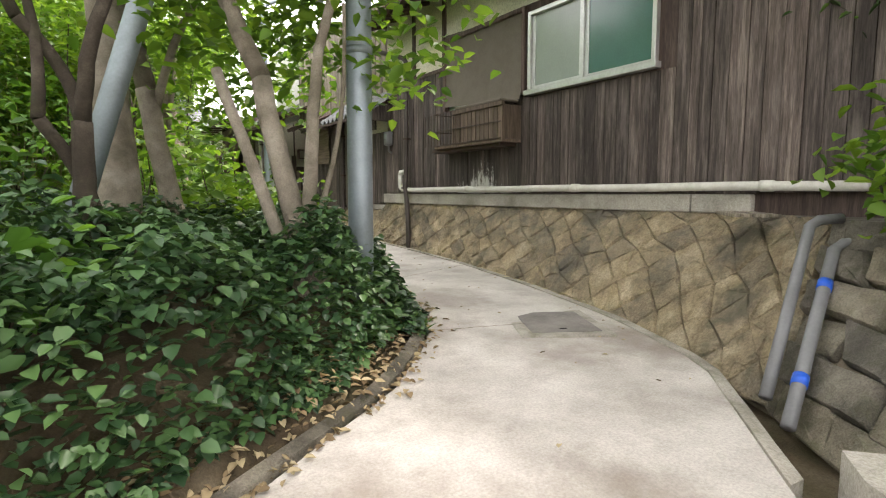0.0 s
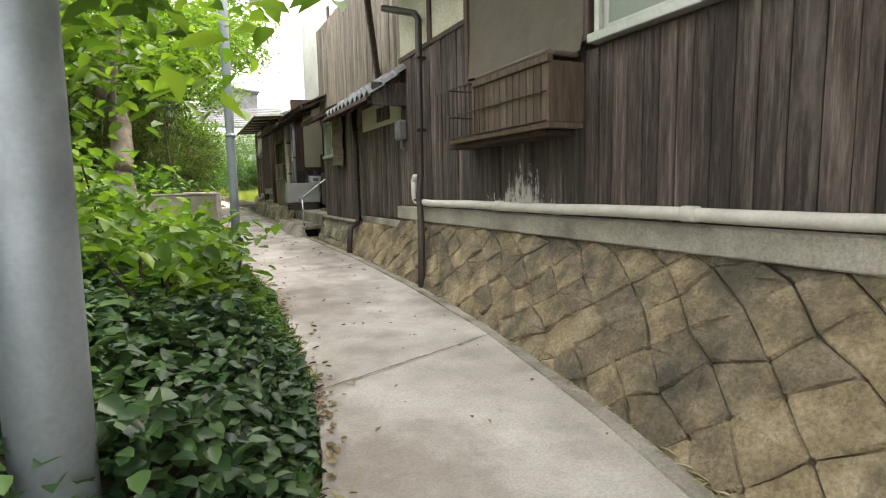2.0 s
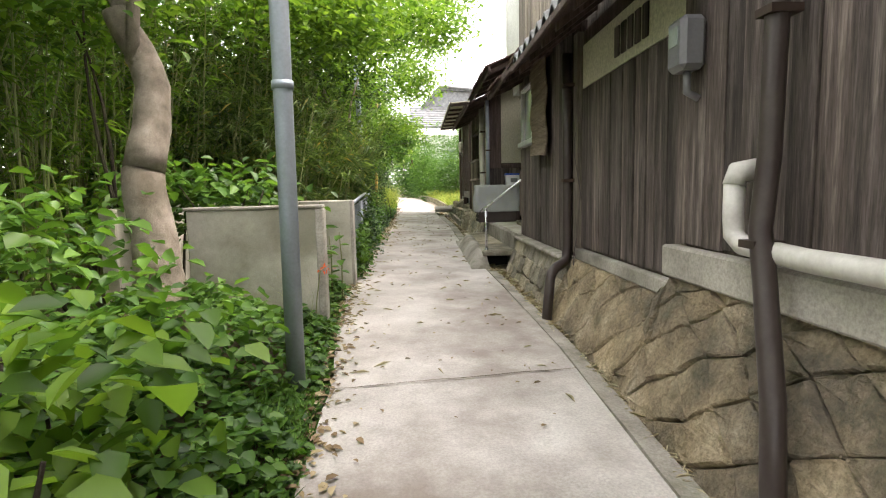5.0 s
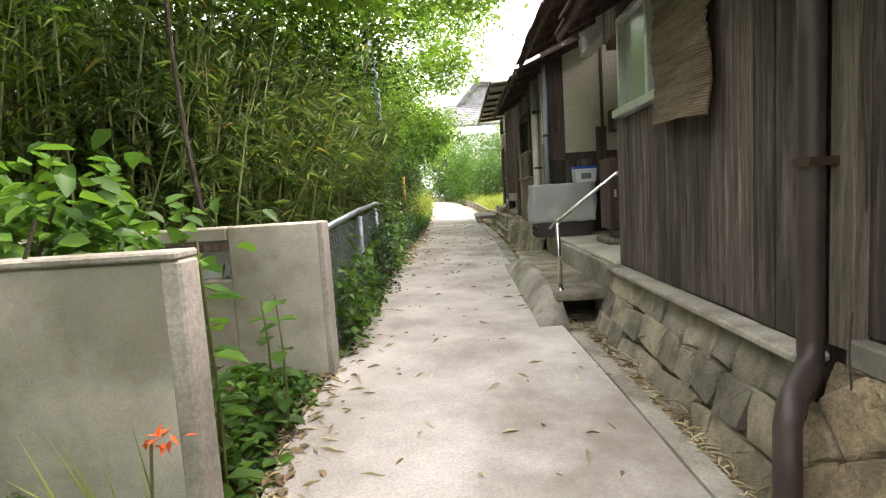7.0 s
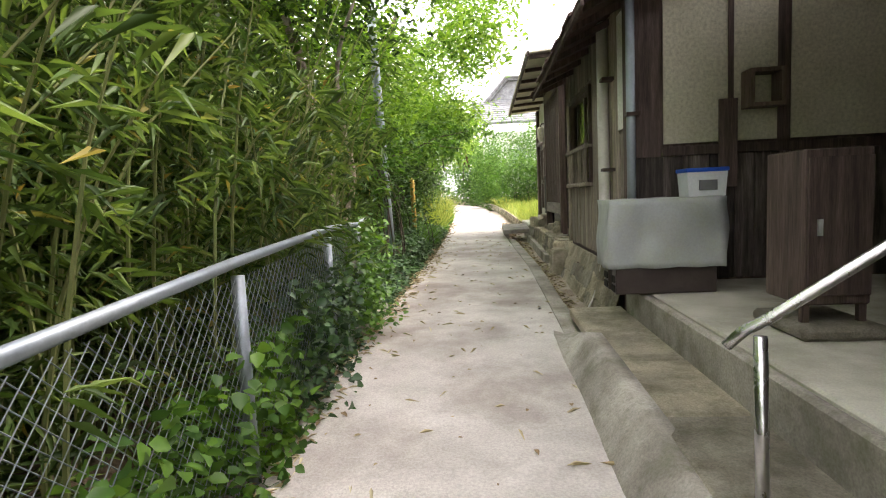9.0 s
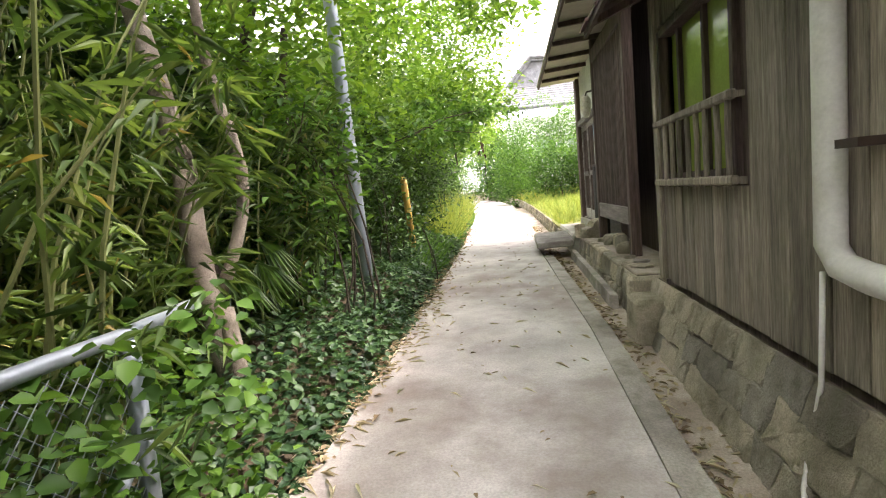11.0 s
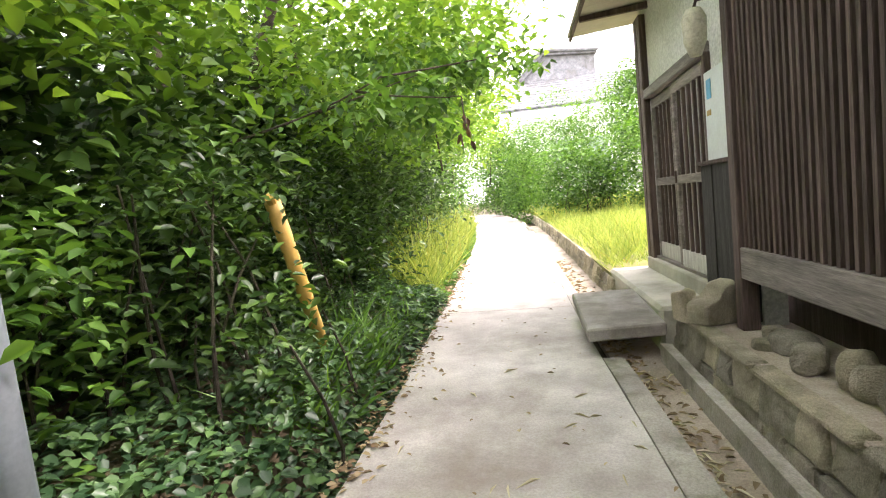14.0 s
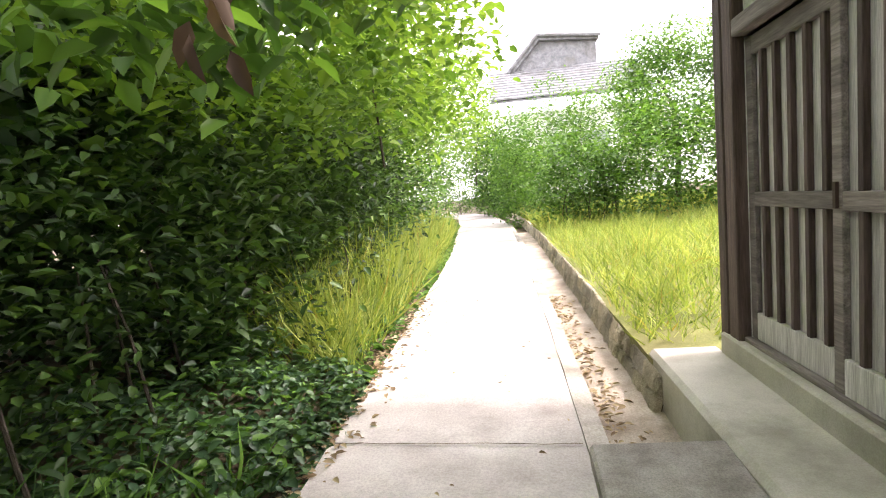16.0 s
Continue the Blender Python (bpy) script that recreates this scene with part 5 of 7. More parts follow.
part("cement_top", boxes((4.56, 5.02, 24.4, 26.75, 0.5, 1.075), bevel=0.03), M_conc, ledge, "pale cement step before the gate")
for a, b in ((21.2, 22.1), (22.15, 23.0), (23.05, 24.35)):
    part("cap_stone", boxes((4.66, 4.78, a, b, 1.0, 1.055), bevel=0.018), M_stone_grey, ledge)
chan = ribbon("gutter_edge", [(4.52, 20.9), (4.5, 24.2)], [(4.6, 20.9), (4.58, 24.2)], 0.06, 0.05, M_kerb, "low concrete edge inside the gutter", "gutter")
fb = thing("foot_slab", "thick grey stone slab bridging the gutter to the gate", "slab", kind="structure")
bm = bmesh.new()
prism(bm, [(3.97, 24.15), (4.56, 24.2), (4.57, 25.42), (3.98, 25.4)], "z", 0.9, 1.0)
for v in bm.verts:
    v.co.z += (v.co.y - 24.2) * 0.045
bmesh.ops.bevel(bm, geom=bm.edges[:], offset=0.014, segments=1, affect="EDGES")
part("slab", bm, M_slab, fb)


def rock(label, x, y, z, sx, sy, sz, mat=None, seed=0, name="rock"):
    t = thing(name, label, "rock", x, y, z, seed * 47 % 360)
    bm = bmesh.new()
    bmesh.ops.create_icosphere(bm, subdivisions=3, radius=0.5)
    for v in bm.verts:
        n1 = noise.noise(v.co * 2.2 + Vector((seed, 0, 0))) * 0.22 + noise.noise(v.co * 6 + Vector((seed, 3, 0))) * 0.07
        v.co = v.co * (1 + n1)
        v.co = Vector((max(-0.42, min(0.42, v.co.x)) * sx, max(-0.42, min(0.42, v.co.y)) * sy, (max(-0.4, min(0.42, v.co.z)) + 0.4) * sz))
    part("stone", bm, mat or M_stone_grey, t)
    return t


for k, (x, y, s, h) in enumerate(((4.9, 21.95, 0.26, 0.2), (4.93, 22.25, 0.24, 0.27), (4.95, 22.5, 0.2, 0.22), (4.97, 22.65, 0.18, 0.26), (4.9, 22.9, 0.24, 0.2), (4.97, 23.2, 0.3, 0.17), (4.86, 23.3, 0.16, 0.1), (4.85, 21.5, 0.14, 0.06), (4.98, 23.45, 0.2, 0.14), (4.82, 20.9, 0.3, 0.05), (4.9, 21.2, 0.2, 0.05))):
    rock("rough grey-tan stone lying on the dirt ledge", x, y, 1.035, s, s * 0.75, h * 0.85, None, k + 1)
brk = thing("broken_block", "broken notched block of pale stone on the ledge", "stone block", 4.8, 23.95, 1.04, 28)
bm = bmesh.new()
prism(bm, [(-0.15, 0.0), (0.15, 0.0), (0.17, 0.29), (0.03, 0.27), (-0.02, 0.17), (-0.15, 0.15)], "y", -0.09, 0.09)
for v in bm.verts:
    v.co += Vector((rnd.uniform(-1, 1), rnd.uniform(-1, 1), rnd.uniform(-0.4, 1))) * 0.018
bmesh.ops.bevel(bm, geom=bm.edges[:], offset=0.014, segments=1, affect="EDGES")
part("block", bm, M_stone_grey, brk)
bm = bmesh.new()
box(bm, -0.16, 0.0, 0.1, 0.22, 0.0, 0.22, bevel=0.012, jitter=0.02)
part("fragment", bm, M_stone_grey, brk)
bs = thing("stone_block", "squared mossy stone block in the gutter", "stone block")
bm = bmesh.new()
box(bm, 4.5, 4.74, 19.72, 20.1, gz(20) - 0.1, gz(20) + 0.26, bevel=0.03, jitter=0.03)
part("block", bm, M_stone_grey, bs)

# ---- terrace with grass beyond the gate ----
terrace = thing("terrace_wall", "low dry-stone wall holding up the grass terrace", "stone wall", kind="structure")
n_ = 30
tw_foot = even([(4.5, 26.4), (4.42, 30), (4.3, 35), (3.95, 44), (2.9, 54)], n_)
stone_face(terrace, [(x, y, gz(y) - 0.12) for x, y in tw_foot], [(x + 0.07, y, gz(y) + (0.2 if y > 27.5 else 0.16)) for x, y in tw_foot], 0.17, "course", M_stone_grey, 0.03, 71)
M_turf = mineral("turf_soil", (0.1, 0.11, 0.03), (0.16, 0.17, 0.05), (0.24, 0.25, 0.08), 1.5, 1.0, (0.2, 0.17, 0.08), 0.4, bumps=0.5)
bm = bmesh.new()
tx = [0.06, 0.5, 1.5, 4, 10, 30]
rr = []
for k in range(24):
    y = 26.6 + k * 1.3
    xf = along([(4.5, 26.4), (4.42, 30), (4.3, 35), (3.95, 44), (2.9, 54), (1, 70)], y)
    rr.append([bm.verts.new((xf + 0.06, y, gz(y) - 0.2))] + [bm.verts.new((xf + d, y, gz(y) + 0.19 + min(d, 4) * 0.05 + 0.03 * noise.noise((d, y, 0)))) for d in tx])
for a, b in zip(rr, rr[1:]):
    for i in range(len(tx)):
        bm.faces.new((a[i], a[i + 1], b[i + 1], b[i]))
tagged(mesh_ob("terrace_ground", bm, M_turf), "raised grassy terrace beside the path", "ground", kind="structure")

# far house
fh = thing("far_house", "distant house with a grey tiled hip-and-gable roof", "house")
part("wall", boxes((3.6, 11.5, 50.5, 58, 1.0, 6.2)), M_white_plaster, fh)
part("roof", prism(bmesh.new(), [(49.6, 6.75), (53.2, 8.85), (53.2, 8.75), (49.6, 6.65)], "x", 2.9, 10.5), M_tile, fh)
for k in range(11):
    f = k / 11
    part("tile_course", prism(bmesh.new(), [(49.55 + 3.6 * f, 6.79 + 2.1 * f), (49.9 + 3.6 * f, 6.97 + 2.1 * f), (49.9 + 3.6 * f, 7.0 + 2.1 * f), (49.55 + 3.6 * f, 6.87 + 2.1 * f)], "x", 2.85, 10.55), M_tile, fh)
part("gable_wall", prism(bmesh.new(), [(4.2, 8.6), (4.3, 8.95), (5.5, 10.3), (8.6, 10.05), (8.6, 8.6)], "y", 53.1, 57), M_tile, fh)
part("upper_roof", prism(bmesh.new(), [(3.9, 8.75), (5.5, 10.5), (8.7, 10.2), (8.7, 10.05), (5.6, 10.3), (4.1, 8.68)], "y", 52.8, 57.3), M_tile, fh)
part("ridge", tube(bmesh.new(), [(3.85, 52.75, 8.75), (5.5, 52.7, 10.55), (8.8, 52.7, 10.22)], 0.11, 8), M_tile, fh)
part("brace", boxes((4.9, 7.8, 53.2, 53.3, 9.0, 9.12), (5.45, 5.57, 53.2, 53.3, 9.12, 10.1)), M_brown, fh, "dark timber in the gable")
for a in (5.5, 7.5):
    part("window", boxes((a, a + 1.1, 50.46, 50.5, 3.6, 5.0)), M_frost, fh)
# ---- left side: poles, concrete walls, fence ----
def pole(label, x, y, z0, h, r, lean=(0, 0), mat=None):
    t = thing("steel_pole", label, "pole")
    part("tube", tube(bmesh.new(), [(x + lean[0] * k / 4, y + lean[1] * k / 4, z0 + h * k / 4) for k in range(5)], r, 16), mat or M_galv, t, smooth=True)
    part("collar", tube(bmesh.new(), [(x + lean[0] * 0.4, y + lean[1] * 0.4, z0 + h * 0.4), (x + lean[0] * 0.41, y + lean[1] * 0.41, z0 + h * 0.41)], r + 0.008, 16), mat or M_galv, t, smooth=True)
    return t


pole("thick grey galvanised steel pole standing in the ivy", 1.72, 3.73, 0.1, 5.5, 0.095, (0.06, 0.05))
p2 = pole("grey-blue galvanised street lamp pole beside the path", 2.635, 9.4, 0.35, 4.6, 0.055, (0.03, 0))
part("arm", tube(bmesh.new(), [(2.66, 9.4, 4.4), (2.9, 9.45, 4.55), (3.4, 9.4, 4.7)], 0.03, 8), M_galv, p2, smooth=True)
part("lamp_head", boxes((3.35, 3.75, 9.32, 9.48, 4.66, 4.76), bevel=0.03), M_galv, p2)
pole("weathered grey steel pole among the leaves", 1.9, 21.5, 0.6, 4.8, 0.075, (-0.15, 0))
yg = thing("guy_wire_guard", "yellow plastic guy-wire guard leaning in the hedge", "guy guard")
part("sleeve", tube(bmesh.new(), [(2.0, 23.87, 0.9), (2.04, 23.67, 1.27), (2.1, 23.11, 2.16)], 0.05, 12), M_yellow, yg, smooth=True)
part("cap", tube(bmesh.new(), [(2.1, 23.11, 2.155), (2.107, 23.06, 2.19)], 0.03, 10), M_yellow, yg)


def cwall(name, label, specs, cap=True):
    t = thing(name, label, "wall", kind="structure")
    bm = bmesh.new()
    for s in specs:
        box(bm, *s, bevel=0.012)
    part("body", bm, M_conc, t)
    return t


wa = cwall("concrete_wall", "old grey concrete wall beside a dump alcove", [(1.4, 2.56, 10.9, 11.02, 0.2, 1.47)])
part("cap", boxes((1.38, 2.57, 10.885, 11.035, 1.47, 1.5), bevel=0.008), M_kerb, wa, "paler trowelled top")
part("end_strip", boxes((2.5, 2.575, 10.893, 11.027, 0.3, 1.468), bevel=0.01), M_sill, wa, "paler end strip")
wb = cwall("concrete_wall", "old grey concrete wall behind the alcove with a slot window", [(2.0, 2.62, 12.55, 12.7, 0.2, 1.515), (0.6, 1.45, 12.55, 12.7, 0.2, 1.515), (1.45, 2.0, 12.55, 12.7, 1.42, 1.515), (1.45, 2.0, 12.55, 12.7, 0.2, 1.17)])
part("end_strip", boxes((2.59, 2.63, 12.545, 12.705, 0.3, 1.512), bevel=0.008), M_sill, wb, "paler end strip")
part("slot_back", boxes((1.45, 2.0, 12.66, 12.68, 1.17, 1.42)), M_paper, wb, "white plastic behind the slot")
part("slot_bar", boxes((1.45, 2.0, 12.53, 12.56, 1.36, 1.41)), M_brown, wb)
wc = cwall("concrete_wall", "concrete wall closing the rear of the alcove", [(0.6, 0.75, 11.01, 12.54, 0.2, 1.5)])
cor = thing("corrugated_sheet", "dark corrugated sheet standing in the alcove", "sheet")
bm = bmesh.new()
prism(bm, [(0.85 + 0.9 * k / 36, 12.3 + 0.02 * math.sin(k * 1.6)) for k in range(37)] + [(0.85 + 0.9 * k / 36, 12.308 + 0.02 * math.sin(k * 1.6)) for k in range(36, -1, -1)], "z", 0.35, 1.25)
part("sheet", bm, M_brownpipe, cor)

fence = thing("wire_fence", "grey galvanised chain-link fence with a top rail", "fence")
posts_ = [(2.58, 12.75), (2.52, 14.4), (2.43, 16.0), (2.4, 17.05)]
for x, y in posts_:
    part("post", tube(bmesh.new(), [(x, y, gz(y) - 0.1), (x, y, gz(y) + 0.93)], 0.03, 10), M_galv, fence, smooth=True)
part("top_rail", tube(bmesh.new(), [(x, y, gz(y) + 0.95 + (0.04 if 0 < k < 3 else 0)) for k, (x, y) in enumerate(posts_)] + [(2.4, 17.38, gz(17.3) + 0.96)], 0.024, 10), M_galv, fence, smooth=True)
part("brace", tube(bmesh.new(), [(2.4, 17.0, gz(17) + 0.55), (2.42, 16.3, gz(16) + 0.02)], 0.016, 8), M_galv, fence, smooth=True)
bm = bmesh.new()
for (xa, ya), (xb, yb) in zip(posts_, posts_[1:]):
    L_ = math.hypot(xb - xa, yb - ya)
    H_ = 0.88
    stp = 0.062
    for s in (-1, 1):
        k = -H_
        while k < L_ + H_:
            u0, v0, u1, v1 = (k, 0, k + H_, H_) if s > 0 else (k + H_, 0, k, H_)
            pts = []
            for f in (0, 1):
                u, v = (u0, v0) if f == 0 else (u1, v1)
                pts.append([u, v])
            (ua, va), (ub, vb) = pts
            lo, hi = (0.0, L_)
            ok = True
            for lim, sign in ((lo, 1), (hi, -1)):
                if sign * (ua - lim) < 0 and sign * (ub - lim) < 0:
                    ok = False
                    break
                if sign * (ua - lim) < 0:
                    f = (lim - ua) / (ub - ua)
                    ua, va = lim, va + (vb - va) * f
                elif sign * (ub - lim) < 0:
                    f = (lim - ua) / (ub - ua)
                    ub, vb = lim, va + (vb - va) * f
            if ok and abs(ub - ua) > 0.02:
                pa_ = (xa + (xb - xa) * ua / L_ + 0.004 * s, ya + (yb - ya) * ua / L_, gz(ya + (yb - ya) * ua / L_) + 0.04 + va)
                pb_ = (xa + (xb - xa) * ub / L_ + 0.004 * s, ya + (yb - ya) * ub / L_, gz(ya + (yb - ya) * ub / L_) + 0.04 + vb)
                tube(bm, [pa_, pb_], 0.0022, 3, caps=False)
            k += stp
part("mesh", bm, M_galv, fence, "diamond wire mesh")
# ---- plants ----
def bank(x, y):
    """Height of the planted bank on the left."""
    d = along(LEFT, y) - x
    rise = 0.5 if y < 6 else 0.25
    return gz(y) - 0.05 + min(1.0, max(0.0, d / 1.1)) * rise


bm = bmesh.new()
cols_ = []
for k in range(46):
    y = -8 + k * 1.3
    row = []
    for d in (0.02, 0.15, 0.4, 0.8, 1.2, 2, 4, 8, 16):
        x = along(LEFT, y) - d
        row.append(bm.verts.new((x, y, bank(x, y) + 0.03 * noise.noise((x * 2, y * 2, 0)) - (0.06 if 10.5 < y < 17.5 and d < 2.5 else 0))))
    cols_.append(row)
for a, b in zip(cols_, cols_[1:]):
    for i in range(8):
        bm.faces.new((a[i], a[i + 1], b[i + 1], b[i]))
tagged(mesh_ob("bank_soil", bm, M_soil), "dark soil of the planted bank", "ground", kind="structure")


def cover(name, label, n, y0, y1, d0, d1, hgt, leaf, mat, slim=0.75, edge=0.25):
    """Low leafy ground cover along the left edge: leaves in height d0..d1 from the path."""
    y = rng.uniform(y0, y1, n)
    d = d0 + (d1 - d0) * rng.uniform(0, 1, n) ** 1.3
    x = np.array([along(LEFT, v) for v in y]) - d
    base = np.array([bank(a, b) for a, b in zip(x, y)])
    bumpy = np.array([0.7 + 0.85 * noise.noise((a * 1.7, b * 1.7, 5)) for a, b in zip(x, y)])
    h = hgt * bumpy * np.minimum(1, (d - d0 + 0.05) / edge) * rng.uniform(0.25, 1.0, n) ** 0.5
    p = np.c_[x, y, base + h]
    w, up = scatter_ways(n, 0.25, 0.7)
    s = rng.uniform(0.55, 1.3, n)
    ob = leaf_mesh(name, BROAD, p, w, up, leaf * s, leaf * slim * s, mat)
    return tagged(ob, label, "ground cover", kind="stuff")


cover("ivy_ground_cover", "dark green heart-shaped ground cover on the bank", 52000, -3, 3.5, 0.3, 4.5, 0.62, 0.066, M_ivy, 0.72, 0.45)
cover("ivy_ground_cover", "dark green ground cover under the bushes", 12000, 3.3, 6.4, 0.05, 3.0, 0.5, 0.082, M_ivy, 0.75, 0.4)
cover("ivy_ground_cover", "green leafy weeds along the path edge", 9000, 5.5, 11.0, 0.02, 1.6, 0.3, 0.075, M_shrub, 0.7, 0.3)
cover("ivy_ground_cover", "green leafy weeds along the alcove and fence", 4500, 10.6, 17.5, -0.02, 0.5, 0.16, 0.075, M_shrub, 0.75, 0.2)
cover("ivy_ground_cover", "dark creeping vine along the path edge", 16000, 16.6, 27, -0.02, 1.6, 0.3, 0.07, M_ivy, 0.7, 0.4)
cover("ivy_ground_cover", "green weeds along the far path edge", 9000, 25, 46, 0.0, 1.6, 0.3, 0.09, M_shrub, 0.6, 0.4)


def vine(name, label, n, y0, y1, dx, z0, z1, leaf, mat):
    y = rng.uniform(y0, y1, n)
    x = np.array([along([(a, b) for a, b in posts_], v) for v in y]) + rng.normal(0, dx, n)
    z = np.array([gz(v) for v in y]) + z0 + (z1 - z0) * rng.uniform(0, 1, n) ** 1.6
    w, up = scatter_ways(n, 0.3, 0.3)
    s = rng.uniform(0.6, 1.3, n)
    return tagged(leaf_mesh(name, BROAD, np.c_[x, y, z], w, up, leaf * s, leaf * 0.8 * s, mat), label, "vine", kind="stuff")


vine("fence_vine", "green vine climbing the wire fence", 1500, 12.9, 15.0, 0.07, 0.0, 0.62, 0.065, M_shrub)
vine("fence_vine", "green vine climbing the wire fence", 1500, 15.0, 16.4, 0.1, 0.0, 0.75, 0.06, M_ivy)
vine("fence_vine", "dense green vine over the fence end", 1500, 16.4, 17.6, 0.13, 0.0, 1.0, 0.06, M_shrub)

# trees by the ivy bed
tree("pale-barked forked tree leaning over the ivy", 1.36, 3.49, 0.35,
     [((0.03, -0.02, 0), (-0.35, 0.23, 1.7), 0.085, 0.065), ((-0.1, 0.06, 0.05), (-0.6, 0.38, 1.75), 0.05, 0.035), ((-0.1, 0.06, 0.75), (-0.02, 0.02, 1.9), 0.05, 0.035), ((-0.35, 0.23, 1.7), (-0.4, 0.4, 4.0), 0.065, 0.035), ((-0.02, 0.02, 1.9), (0.4, 0.5, 4.2), 0.035, 0.015), ((-0.05, 0.03, 0.75), (0.15, -0.02, 2.2), 0.022, 0.012)],
     [(0.3, 0.3, 3.6, 1.5, 1.6, 1.0, 110), (0.55, 0.25, 2.25, 0.55, 0.7, 0.75, 26), (-0.4, 0.9, 2.7, 1.2, 1.0, 0.8, 50)], 0.13, M_bright, M_bark, 20, 0.22)
tree("dark slender forked tree in the shady bank", 0.0, 3.4, 0.45,
     [((0.1, 0, 0), (0.0, 0, 1.2), 0.068, 0.05), ((0.0, 0, 1.2), (-0.24, 0.05, 1.7), 0.036, 0.03), ((-0.24, 0.05, 1.7), (-0.6, 0.1, 3.2), 0.03, 0.014), ((0.0, 0, 1.2), (0.2, 0.05, 2.0), 0.042, 0.03), ((0.2, 0.05, 2.0), (0.4, 0.1, 3.4), 0.03, 0.014), ((0.06, 0, 0.6), (-0.18, -0.05, 1.2), 0.04, 0.032), ((-0.18, -0.05, 1.2), (-0.4, 0.0, 2.4), 0.032, 0.014)],
     [(-0.2, 0.4, 3.6, 1.6, 1.2, 0.7, 80)], 0.11, M_bright, M_darkbark, 20, 0.25)
tree("thick rough-barked tree trunk behind the ivy", 0.25, 4.75, 0.4,
     [((0, 0, 0), (-0.05, 0, 2.4), 0.17, 0.135), ((-0.05, 0, 2.4), (-0.5, 0.3, 4.8), 0.13, 0.08), ((-0.05, 0, 2.4), (0.7, 0.2, 4.6), 0.08, 0.05)],
     [(0, 0.3, 4.8, 2.4, 2.0, 1.2, 130)], 0.12, M_deep, M_bark, 24, 0.3)
tree("pale leaning tree with shreddy bark", 0.82, 5.1, 0.45,
     [((0, 0, 0), (-0.35, 0.1, 1.7), 0.09, 0.08), ((-0.35, 0.1, 1.7), (-0.2, 0.3, 3.8), 0.08, 0.04), ((-0.3, 0.1, 1.5), (0.4, 0.2, 3.0), 0.04, 0.02)],
     [(0.0, 0.3, 3.4, 1.3, 1.3, 0.9, 90), (0.6, 0.6, 2.0, 0.8, 0.9, 0.6, 40)], 0.12, M_bright, M_bark, 22, 0.25)
t_ = thing("leaning_pole", "weathered grey pole leaning among the trees", "pole")
part("shaft", tube(bmesh.new(), [(-0.3, 4.15, 0.4), (0.92, 4.25, 4.3)], 0.075, 12), M_galv, t_, smooth=True)

bush("big_leaf_bush", "drooping green shrub at the ivy bed's rim", [(-0.45, 2.6, 1.0, 0.45, 0.4, 0.2, 24), (-1.0, 2.0, 0.95, 0.5, 0.5, 0.25, 22)], 0.1, M_shrub, 12, 0.14, 8, 0.6, ground=0.3)
# big-leaved bushes beside the path, y 5 to 10
bush("big_leaf_bush", "bright green big-leaved bush spilling towards the path", [(1.5, 6.3, 1.0, 0.75, 1.0, 0.6, 60), (1.9, 7.6, 0.9, 0.6, 0.9, 0.5, 50), (0.8, 7.2, 1.5, 0.9, 1.3, 0.7, 60)], 0.14, M_bright, 16, 0.2, 26, 0.62)
bush("big_leaf_bush", "green shrub thicket behind the path edge", [(0.6, 9.2, 1.0, 1.2, 1.0, 0.7, 90), (1.7, 9.0, 0.7, 0.6, 0.7, 0.4, 40), (-0.8, 8.0, 1.6, 1.5, 1.8, 1.2, 110)], 0.11, M_shrub, 22, 0.22, 24, 0.6)
bush("big_leaf_bush", "shady green shrub thicket in the wood", [(-2.5, 6.5, 1.2, 1.8, 2.2, 1.0, 120), (-4.0, 3.0, 1.3, 2.0, 2.5, 1.1, 120), (-1.6, 9.5, 2.6, 1.4, 1.8, 1.2, 100)], 0.12, M_shrub, 22, 0.3, 20, 0.6)
tree("pale smooth-barked tree beside the concrete wall", 1.42, 10.2, 0.4,
     [((0.05, 0, 0), (-0.1, 0.2, 1.4), 0.18, 0.15), ((-0.1, 0.2, 1.4), (-0.25, 0.3, 2.6), 0.15, 0.1), ((-0.18, 0.3, 2.6), (-0.5, 0.4, 4.4), 0.08, 0.04), ((-0.15, 0.3, 2.2), (0.15, 0.5, 4.4), 0.05, 0.03)],
     [(-0.2, 0.4, 4.4, 1.9, 1.9, 1.0, 150), (-1.0, 0.2, 3.2, 1.2, 1.3, 0.8, 60)], 0.11, M_bright, M_bark, 24, 0.28)


